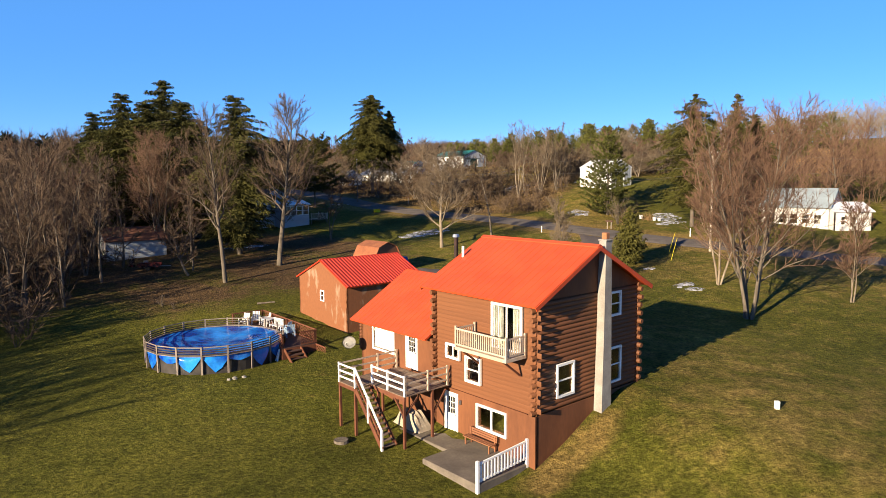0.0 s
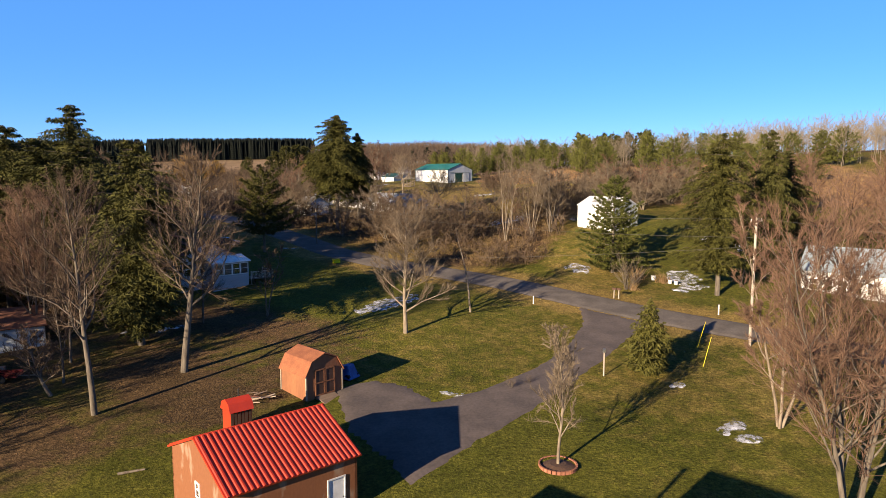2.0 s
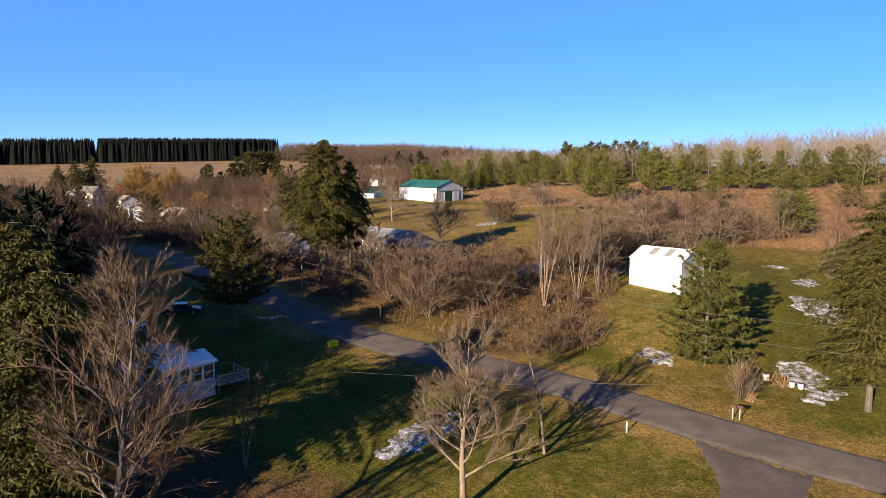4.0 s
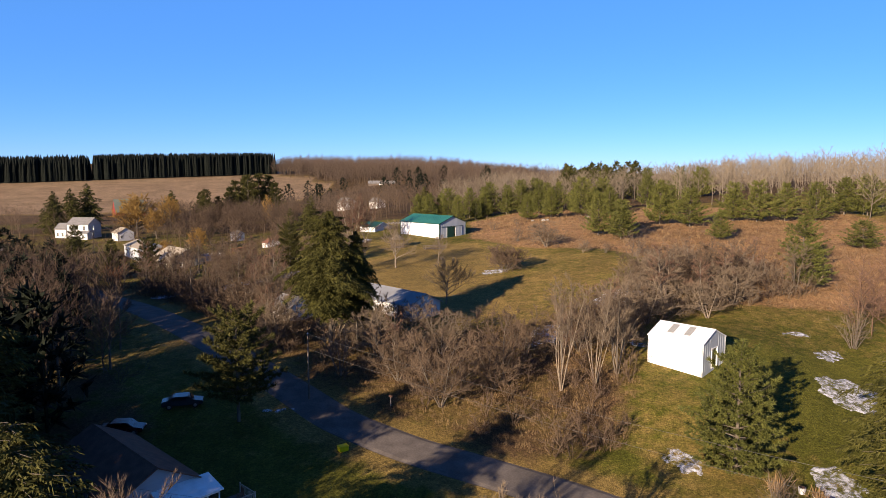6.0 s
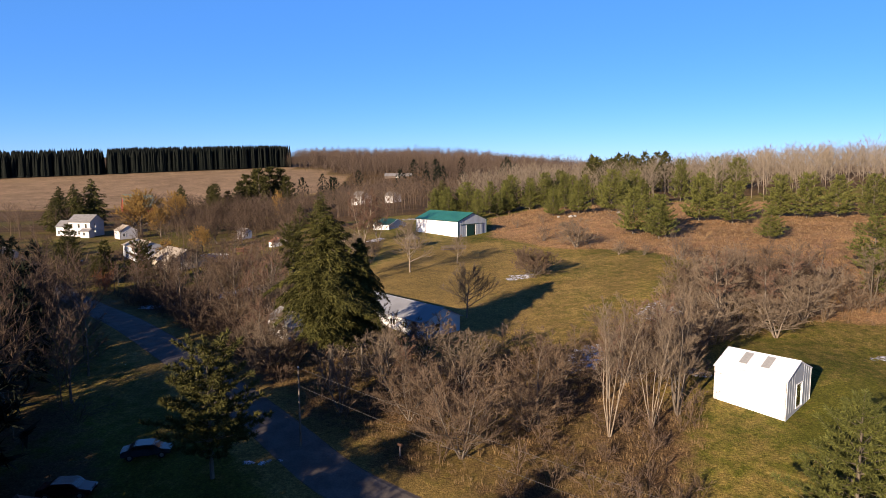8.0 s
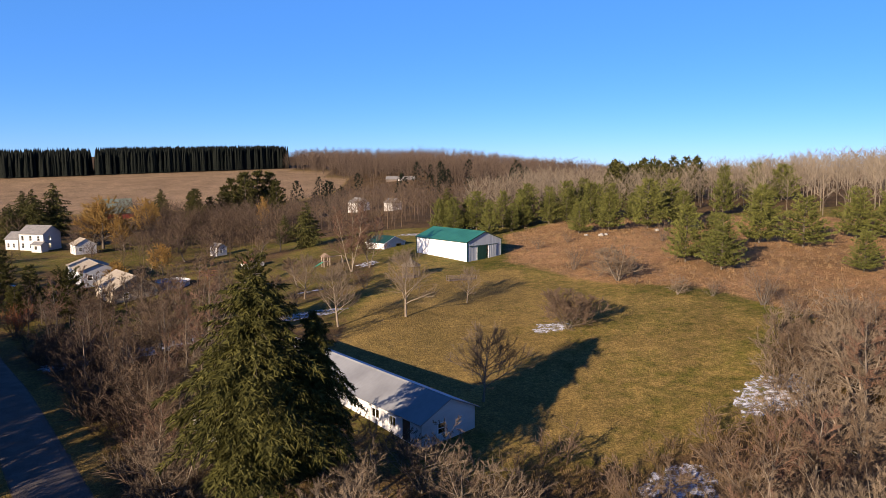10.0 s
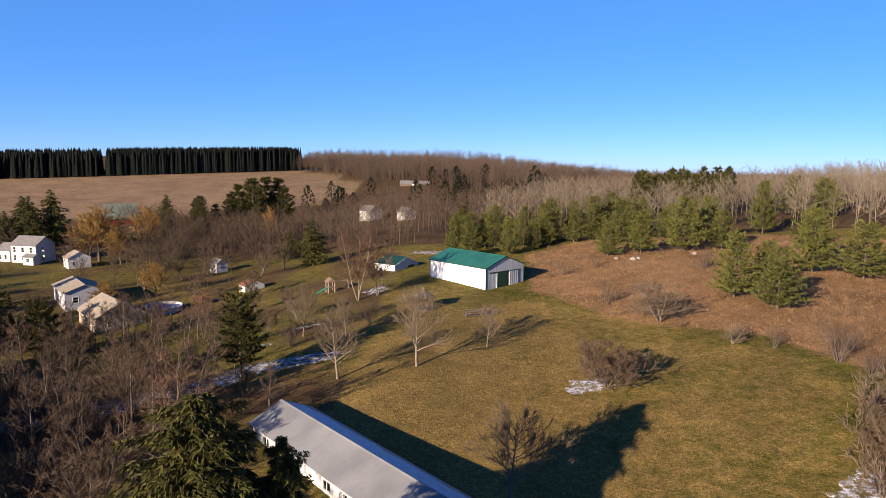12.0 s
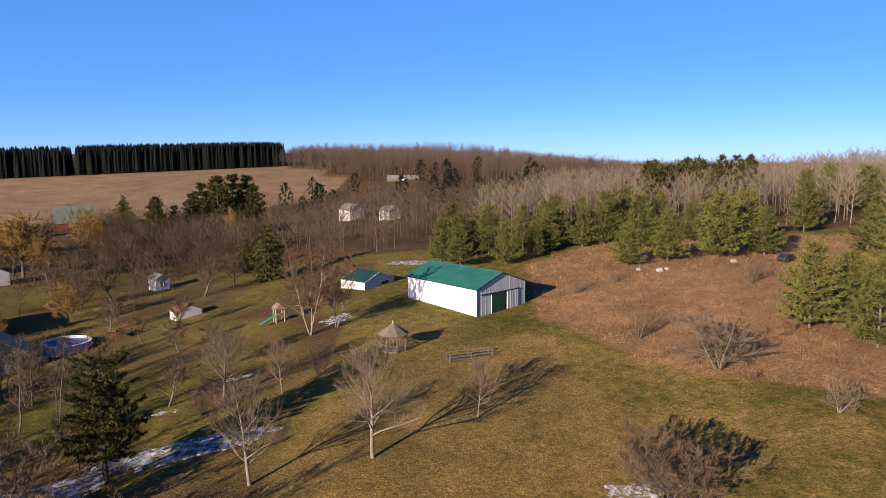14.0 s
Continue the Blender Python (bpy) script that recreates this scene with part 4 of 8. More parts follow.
def pierced(length, z0, z1, holes, thick=0.16, gable=0.0):
    """A wall slab with openings right through it, with its gable on top, as one closed skin."""
    bm = bmesh.new()
    xs_ = sorted({0.0, length, *[min(length, max(0.0, h[k])) for h in holes for k in (0, 1)]} | ({length / 2} if gable else set()))
    zs_ = sorted({z0, z1, *[min(z1, max(z0, h[k])) for h in holes for k in (2, 3)]})
    made = {}

    def v(a, c, k):
        if (a, c, k) not in made:
            made[a, c, k] = bm.verts.new((xs_[a], thick * k, zs_[c]))
        return made[a, c, k]

    def solid(a, c):
        if not (0 <= a < len(xs_) - 1 and 0 <= c < len(zs_) - 1):
            return False
        x, z = (xs_[a] + xs_[a + 1]) / 2, (zs_[c] + zs_[c + 1]) / 2
        return not any(h[0] < x < h[1] and h[2] < z < h[3] for h in holes)

    for a in range(len(xs_) - 1):
        for c in range(len(zs_) - 1):
            if not solid(a, c):
                continue
            for k in (0, 1):
                bm.faces.new((v(a, c, k), v(a + 1, c, k), v(a + 1, c + 1, k), v(a, c + 1, k)))
            for (da, dc), (p0, p1) in (((-1, 0), ((a, c), (a, c + 1))), ((1, 0), ((a + 1, c), (a + 1, c + 1))), ((0, -1), ((a, c), (a + 1, c))), ((0, 1), ((a, c + 1), (a + 1, c + 1)))):
                if not solid(a + da, c + dc) and not (gable and dc == 1 and c == len(zs_) - 2):
                    bm.faces.new((v(*p0, 0), v(*p1, 0), v(*p1, 1), v(*p0, 1)))
    if gable:
        top = [bm.verts.new((length / 2, thick * k, z1 + gable)) for k in (0, 1)]
        row = range(len(xs_))
        for k in (0, 1):
            bm.faces.new([v(a, len(zs_) - 1, k) for a in row] + [top[k]])
        for a in (0, len(xs_) - 1):
            bm.faces.new((v(a, len(zs_) - 1, 0), v(a, len(zs_) - 1, 1), top[1], top[0]))
    bmesh.ops.recalc_face_normals(bm, faces=bm.faces)
    return bm


def window(parent, m, x0, x1, z0, z1, style="sash", trim=0.09, mat=None, curtain=False):
    """A window in its opening: frame with trim, bars, panes and what hangs behind."""
    mat = mat or M_WHITE
    bm = bmesh.new()
    t, o = trim, 0.05
    for a in ((x0 - t, z0 - t, x1 + t, z0), (x0 - t, z1, x1 + t, z1 + t), (x0 - t, z0, x0, z1), (x1, z0, x1 + t, z1)):
        box(a[0], -o, a[1], a[2], 0.06, a[3], bm=bm)
    mid, cz = (x0 + x1) / 2, (z0 + z1) / 2
    if style == "sash":
        box(x0, -0.01, cz - 0.03, x1, 0.05, cz + 0.03, bm=bm)
    elif style in ("slider", "doors"):
        box(mid - 0.04, -0.01, z0, mid + 0.04, 0.05, z1, bm=bm)
    frame_ob = part("window", bm, mat, parent)
    frame_ob.matrix_local = m
    spans = {"sash": [(x0, x1, z0, cz - 0.03), (x0, x1, cz + 0.03, z1)], "slider": [(x0, mid - 0.04, z0, z1), (mid + 0.04, x1, z0, z1)],
             "doors": [(x0, mid - 0.04, z0, z1), (mid + 0.04, x1, z0, z1)]}.get(style, [(x0, x1, z0, z1)])
    for a, b, c, d in spans:
        pane = part("pane", box(a, 0.02, c, b, 0.032, d), M_GLASS, frame_ob)
        pane.visible_shadow = False
    if curtain:
        cb = bmesh.new()
        w = (x1 - x0) * (0.3 if style == "doors" else 1.0)
        for start in ((x0, x1 - w) if style == "doors" else (x0,)):
            k = max(4, int(w / 0.12))
            for j in range(k):
                beam((start + w * (j + 0.5) / k, 0.13 + 0.02 * (j % 2), z0), (start + w * (j + 0.5) / k, 0.13 + 0.02 * (j % 2), z1), w / k * 1.4, 0.02, cb)
        part("curtain", cb, M_CURTAIN, frame_ob, "pale hanging curtain")
    return frame_ob


def door(parent, m, x0, x1, z0, z1, mat=None, lites=True, trim=0.08, label="white door with a glazed upper half"):
    """A door leaf with its stiles, glazing bars, pane and casing."""
    mat = mat or M_WHITE
    z2 = z0 + (z1 - z0) * 0.48
    ob = part("door", box(x0, -0.005, z0, x1, 0.045, z2 if lites else z1), mat, parent, label)
    ob.matrix_local = m
    part("casing", box(x0 - trim, -0.05, z1, x1 + trim, 0.06, z1 + trim), mat, ob)
    for a, b in ((x0 - trim, x0), (x1, x1 + trim)):
        part("casing", box(a, -0.05, z0, b, 0.06, z1), mat, ob)
    if lites:
        g = (x0 + 0.17, x1 - 0.17, z2, z1 - 0.16)
        for a, b in ((x0, g[0]), (g[1], x1)):
            part("stile", box(a, -0.005, z2, b, 0.045, z1), mat, ob)
        part("top_rail", box(g[0], -0.005, g[3], g[1], 0.045, z1), mat, ob)
        for k in (1, 2):
            part("glazing_bar", box(g[0] + (g[1] - g[0]) * k / 3 - 0.012, 0.0, g[2], g[0] + (g[1] - g[0]) * k / 3 + 0.012, 0.045, g[3]), mat, ob)
            part("glazing_bar", box(g[0], 0.002, g[2] + (g[3] - g[2]) * k / 3 - 0.012, g[1], 0.043, g[2] + (g[3] - g[2]) * k / 3 + 0.012), mat, ob)
        part("pane", box(g[0], 0.018, g[2], g[1], 0.028, g[3]), M_GLASS, ob)
    part("handle", rod((x1 - 0.08, -0.07, z0 + 0.95), (x1 - 0.08, -0.005, z0 + 0.95), 0.03), M_STEEL, ob)
    return ob


def roof_slope(parent, L, half, ze, zr, over, end, mat, side, rib=0.0, rib_h=0.03, thick=0.1, label="", shingle=False, wave=False):
    """One slope of a gable roof: side 0 falls to the front, 1 to the back. Ribs are folded into the sheet."""
    rise, run = zr - ze, half
    ln = math.hypot(rise, run)
    bm = bmesh.new()
    x0, x1 = -end, L + end
    s = ln * (run + over) / run

    def at(x, d, up):
        # d: from the ridge down the slope
        y, z = half - d * run / ln - up * 0, zr - d * rise / ln
        n = (-rise / ln, run / ln)
        y, z = y + n[0] * up, z + n[1] * up
        return (x, y if side == 0 else 2 * half - y, z)

    prof = []
    if rib and wave:
        k = int((x1 - x0) / rib)
        for j in range(k):
            a = x0 + (x1 - x0) * j / k
            w = (x1 - x0) / k
            prof += [(a, 0.0), (a + 0.28 * w, 0.0), (a + 0.42 * w, rib_h), (a + 0.72 * w, rib_h), (a + 0.86 * w, 0.0)]
        prof.append((x1, 0.0))
    elif rib:
        k = int((x1 - x0) / rib)
        for j in range(k):
            a = x0 + (x1 - x0) * j / k
            prof += [(a, 0.0), (a + 0.015, rib_h), (a + 0.05, rib_h), (a + 0.065, 0.0)]
        prof.append((x1, 0.0))
    else:
        prof = [(x0, 0.0), (x1, 0.0)]
    top = [bm.verts.new(at(x, 0.0, h + thick)) for x, h in prof]
    low = [bm.verts.new(at(x, s, h + thick)) for x, h in prof]
    for a in range(len(prof) - 1):
        bm.faces.new((top[a], top[a + 1], low[a + 1], low[a]))
    ut = [bm.verts.new(at(x, 0.0, 0)) for x in (x0, x1)]
    ul = [bm.verts.new(at(x, s, 0)) for x in (x0, x1)]
    bm.faces.new((ut[0], ut[1], ul[1], ul[0]))
    bm.faces.new(low + [ul[1], ul[0]])
    bm.faces.new((top[0], low[0], ul[0], ut[0]))
    bm.faces.new((top[-1], ut[1], ul[1], low[-1]))
    bmesh.ops.recalc_face_normals(bm, faces=bm.faces)
    return part("roof", bm, mat, parent, label)


def gable_house(name, label, category, x, y, turn, L, W, zb, ze, zr, wall, roof, over=0.3, end=0.3, openings=(), rib=0.0, rib_h=0.03, wave=False,
                ridge=None, group="", foot=0.6, trim=None, gable_mat=None, wall_rib=0.0, eave_plan=True):
    """A gabled building. x, y: the front corner of the eaves' plan; turn: the way of the front wall.
    openings: (wall, kind, x0, x1, z0, z1, ...) in the wall's own metres above the base."""
    c, s = math.cos(radians(turn)), math.sin(radians(turn))
    if eave_plan:
        x, y = x + c * end - s * over, y + s * end + c * over
        L, W = L - 2 * end, W - 2 * over
    ob = thing(name, label, category, pose(x, y, zb, 0, 0, turn), group)
    h, rise = ze - zb, zr - ze
    # the eaves hang below the wall's top by the slope times the overhang
    top = h + rise * over / (W / 2 + over)
    for side, (m, ln) in walls_round(L, W).items():
        holes = [o[2:6] for o in openings if o[0] == side and o[1] != "flat"]
        w = part("wall", pierced(ln, -foot, top, holes, 0.14, (zr - zb - top) if side in ("left", "right") else 0.0), gable_mat if gable_mat and side in ("left", "right") else wall, ob)
        w.matrix_local = m @ (pose(0, 0, 0) if side in ("front", "back") else pose(0, 0.0, 0))
        if wall_rib:
            bm = bmesh.new()
            for k in range(int(ln / wall_rib) + 1):
                xx = min(ln, k * wall_rib)
                tz = top + ((zr - zb - top) * (1 - abs(xx - ln / 2) / (ln / 2)) if side in ("left", "right") else 0)
                if tz > 0.3 and not any(o[0] - 0.05 < xx < o[1] + 0.05 for o in holes):
                    box(xx - 0.025, -0.022, -0.1, xx + 0.025, 0.0, tz - 0.02, bm=bm)
            rb = part("siding_rib", bm, gable_mat if gable_mat and side in ("left", "right") else wall, ob)
            rb.matrix_local = m
            tagged(rb, kind="stuff")
    for o in openings:
        m = walls_round(L, W)[o[0]][0]
        if o[1] == "door":
            door(ob, m, *o[2:6], *(o[6:] or ()))
        else:
            window(ob, m, *o[2:6], style=o[1], curtain=len(o) > 6)
    half = W / 2
    k = rise / (W / 2 + over)
    for side in (0, 1):
        roof_slope(ob, L, half, top, zr - zb, over, end, roof, side, rib, rib_h, wave=wave)
    part("ridge_cap", prism([(half - 0.16, zr - zb + 0.07 - 0.16 * k), (half, zr - zb + 0.1), (half + 0.16, zr - zb + 0.07 - 0.16 * k), (half + 0.16, zr - zb + 0.11 - 0.16 * k),
                             (half, zr - zb + 0.155), (half - 0.16, zr - zb + 0.11 - 0.16 * k)], (-end, L + end), "x"), ridge or roof, ob)
    if trim:
        bm = bmesh.new()
        for xx in (-end - 0.02, L + end - 0.02):
            for sgn in (0, 1):
                a = (xx + 0.02, -over if sgn == 0 else W + over, h + 0.02)
                beam(a, (xx + 0.02, half, zr - zb + 0.02), 0.05, 0.18, bm)
        for yy in (-over - 0.02, W + over + 0.02):
            beam((-end, yy, h + 0.03), (L + end, yy, h + 0.03), 0.05, 0.16, bm)
        for xx in (0, L):
            for yy in (0, W):
                box(xx - 0.08, yy - 0.08, -0.1, xx + 0.08, yy + 0.08, top - 0.05, bm=bm)
        part("trim", bm, trim, ob)
    part("floor", box(0.02, 0.02, -0.3, L - 0.02, W - 0.02, -0.02), M_DARK, ob)
    return ob


def railing(parent, pts, z, height, mat, gap=0.13, post=0.09, rails=(0.12, 0.92), pickets=True, label=""):
    """A railing along corner points: its posts, rails and pickets."""
    for p in pts:
        part("post", box(p[0] - post / 2, p[1] - post / 2, z - 0.05, p[0] + post / 2, p[1] + post / 2, z + height + 0.06), mat, parent, label)
    one = None
    for a, b in zip(pts, pts[1:]):
        for f in rails:
            part("rail", beam((*a, z + height * f), (*b, z + height * f), 0.05, 0.08), mat, parent, label)
        if pickets:
            d = math.hypot(b[0] - a[0], b[1] - a[1])
            for k in range(1, int(d / gap)):
                f = k / int(d / gap)
                m = pose(a[0] + (b[0] - a[0]) * f, a[1] + (b[1] - a[1]) * f, z)
                if one is None:
                    one = part("picket", box(-0.02, -0.02, height * rails[0], 0.02, 0.02, height * rails[-1]), mat, parent)
                    one.matrix_local = m
                else:
                    share("picket", one.data, parent, m)


# ---- the log house ----
HT = -47.17
HC, HS = math.cos(radians(HT)), math.sin(radians(HT))


def house_xy(u, v):
    return -2.31 + HC * u - HS * v, 34.5 + HS * u + HC * v


def log_house():
    hx, hy = house_xy(0.6, 0.4)
    ob = thing("log_house", "stained log house with an orange-red metal roof", "house", pose(hx, hy, 0.4, 0, 0, HT))
    L, W, sill, top, zr = 7.1, 8.25, 2.35, 7.72, 9.83
    front = [("door", 0.98, 1.84, 0.04, 2.08), ("slider", 3.4, 5.25, 0.92, 1.95), ("sash", 2.6, 3.5, 3.1, 4.22), ("slider", 1.12, 1.98, 4.05, 4.62), ("doors", 4.45, 6.2, 5.2, 7.2)]
    right = [("sash", 1.55, 2.65, 3.0, 4.4), ("sash", 5.6, 6.5, 2.85, 4.5), ("sash", 5.65, 6.4, 6.3, 7.35)]
    sets = {"front": front, "right": right, "back": [("sash", 1.5, 2.4, 3.2, 4.4), ("sash", 4.5, 5.4, 3.2, 4.4)], "left": []}
    unit = rod((0, 0, 0), (1, 0, 0), 0.128, sides=10)
    for f in unit.faces:
        f.smooth = len(f.verts) == 4
    log_mesh = bpy.data.meshes.new("log")
    unit.to_mesh(log_mesh)
    unit.free()
    log_mesh.materials.append(M_LOG)
    n = 25
    step = (top - sill) / n
    for si, (side, (m, ln)) in enumerate(walls_round(L, W).items()):
        holes = [h[1:] for h in sets[side]]
        cellar = part("cellar_wall", pierced(ln, -0.7, sill, [h for h in holes if h[2] < sill], 0.2), M_CELLAR, ob, "board-faced cellar wall")
        cellar.matrix_local = m
        for k in range(n):
            z = sill + (k + 0.5) * step + (step / 2 if side in ("left", "right") else 0) - step * 0.25
            if side in ("left", "right") and k == n - 1:
                continue
            stub = 0.2 if (k + (side in ("left", "right"))) % 2 else 0.0
            a, b = -stub - 0.03 * ((k * 7 + si) % 3), ln + stub + 0.03 * ((k * 5 + si) % 3)
            spans = [(a, b)]
            for h in holes:
                if h[2] - 0.06 < z < h[3] + 0.06:
                    spans = [q for s0, s1 in spans for q in ((s0, min(s1, h[0])), (max(s0, h[1]), s1)) if q[1] - q[0] > 0.05]
            for s0, s1 in spans:
                share("log", log_mesh, ob, m @ pose(s0, 0.10, z) @ Matrix.Diagonal((s1 - s0, 0.05 if side == "front" else 0.9, 1, 1)))
        lining = part("inner_wall", pierced(ln - 0.3, sill, top, [(h[0] - 0.15, h[1] - 0.15, h[2], h[3]) for h in holes], 0.05), M_SHEDDOOR, ob)
        lining.matrix_local = m @ pose(0.15, 0.16, 0)
        if side in ("left", "right"):
            g = part("gable", prism([(-0.1, top - 0.1), (ln + 0.1, top - 0.1), (ln / 2, zr - 0.02)], (0.02, 0.18), "y"), M_CELLAR, ob, "dark stained gable boards")
            g.matrix_local = m
    for side, items in sets.items():
        m = walls_round(L, W)[side][0]
        for kind, *h in items:
            if kind == "door":
                door(ob, m, *h)
            else:
                window(ob, m @ pose(0, -0.03, 0), *h, style=kind, curtain=kind == "doors", trim=0.11)
    part("floor", box(0.1, 0.1, 2.5, L - 0.1, W - 0.1, 2.65), M_DARK, ob)
    part("cellar_partition", box(0.25, 2.2, -0.6, L - 0.25, 2.3, 2.5), M_DARK, ob)
    part("room_partition", box(0.25, 3.0, 2.65, L - 0.25, 3.1, 7.6), M_DARK, ob)
    for side in (0, 1):
        roof_slope(ob, L, W / 2, top, zr, 0.5, 0.42, M_REDROOF, side, rib=0.42, rib_h=0.014, label="orange-red standing seam metal roof")
    part("ridge_cap", prism([(W / 2 - 0.2, zr + 0.0), (W / 2, zr + 0.1), (W / 2 + 0.2, zr), (W / 2 + 0.2, zr + 0.05), (W / 2, zr + 0.16), (W / 2 - 0.2, zr + 0.05)], (-0.42, L + 0.42), "x"), M_REDROOF, ob)
    for xx in (-0.44, L + 0.44):
        for a in (-0.5, W + 0.5):
            part("fascia", beam((xx, a, top - 0.30), (xx, W / 2, zr - 0.03), 0.04, 0.2), M_REDROOF, ob)
    # chimney of pale block on the gable wall
    bm = bmesh.new()
    sec = [(1.2, 4.36, 5.16, 0.5), (5.5, 4.5, 5.12, 0.46), (10.1, 4.6, 5.06, 0.42)]
    rings = []
    for z, y0, y1, d in sec:
        rings.append([bm.verts.new(p) for p in ((L + 0.02, y0, z), (L + d, y0, z), (L + d, y1, z), (L + 0.02, y1, z))])
    for a, b in zip(rings, rings[1:]):
        for k in range(4):
            bm.faces.new((a[k], a[(k + 1) % 4], b[(k + 1) % 4], b[k]))
    bm.faces.new(rings[-1])
    bmesh.ops.recalc_face_normals(bm, faces=bm.faces)
    ch = part("chimney", bm, M_BLOCK, ob, "pale concrete block chimney")
    part("chimney_cap", box(L - 0.04, 4.57, 10.1, L + 0.46, 5.1, 10.18, 0.02), M_BLOCK, ch)
    part("flue", box(L + 0.08, 4.68, 10.18, L + 0.36, 4.98, 10.5, 0.03), M_FLUE, ch, "orange clay flue")
    # vent pipe on the roof
    part("vent_pipe", rod((0.0, 2.15, 8.5), (0.0, 2.15, 9.5), 0.07), M_WHITE, ob, "white plastic vent pipe")
    # balcony
    bal = part("balcony", box(3.15, -1.35, 4.98, 6.55, 0.0, 5.14, 0.01), M_BEIGE, ob, "small beige wooden balcony")
    for x in (3.5, 6.2):
        part("brace", beam((x, -1.2, 4.98), (x, -0.03, 4.1), 0.09), M_REDWOOD, bal)
    railing(bal, [(3.2, -0.05), (3.2, -1.3), (6.5, -1.3), (6.5, -0.05)], 5.14, 0.95, M_BEIGE)
    # corner board of the cellar and a wall light
    part("corner_board", box(L - 0.5, -0.03, -0.6, L + 0.03, 0.05, sill), M_CELLAR, ob)
    part("wall_light", box(2.08, -0.12, 1.68, 2.2, 0.0, 1.9, 0.02), M_STEEL, ob)
    # the wing
    wl, ww, wt, wr = 6.75, 7.7, 5.0, 7.32
    woods = [("slider", -5.5, -3.55, 3.25, 4.6), ("door", -2.3, -1.42, 2.68, 4.68)]
    wing = part("wing", pierced(wl, -0.3, wt, [(a + wl + 0.05, b + wl + 0.05, c, d) for _, a, b, c, d in woods], 0.16), M_CELLAR, ob, "stained timber wing")
    wing.matrix_local = pose(-wl - 0.05, 0.0, 0)
    for nm, m, ln in (("wing_gable", pose(-wl - 0.05, ww, 0, 0, 0, 270), ww), ("wing_back", pose(-0.05, ww, 0, 0, 0, 180), wl)):
        g = part(nm, pierced(ln, -0.3, wt, [], 0.16, wr - wt if nm == "wing_gable" else 0), M_CELLAR, ob)
        g.matrix_local = m
    for kind, *h in woods:
        if kind == "door":
            door(ob, pose(0, 0, 0), *h)
        else:
            wf = window(ob, pose(0, 0, 0), *h, style="plain", trim=0.11)
            part("blind", box(h[0], 0.1, h[2] + 0.02, h[1], 0.115, h[3]), M_CURTAIN, wf, "pale drawn blind")
    for side in (0, 1):
        r = roof_slope(ob, wl, ww / 2, wt, wr, 0.55, 0.4, M_REDROOF, side, rib=0.42, rib_h=0.014, label="orange-red metal roof of the wing")
        r.matrix_local = pose(-wl - 0.03, 0, 0) @ Matrix.Diagonal(((wl + 0.4) / (wl + 0.8), 1, 1, 1)) @ pose(0, 0, 0)
    for k in range(11):
        for y in (0.1,):
            share("log_end", log_mesh, ob, pose(-wl - 0.32, y, 2.9 + k * 0.2) @ Matrix.Diagonal((0.3, 0.9, 0.9, 1)))
    # steel stove pipe behind the wing's ridge
    part("stove_pipe", rod((-1.47, 2.96, 6.3), (-1.47, 2.96, 9.85), 0.12, sides=12), M_RUST, ob, "steel stove pipe with a rain cap")
    part("rain_cap", rod((-1.47, 2.96, 9.86), (-1.47, 2.96, 10.02), 0.22, 0.18, 12), M_STEEL, ob)
    return ob


log_house()


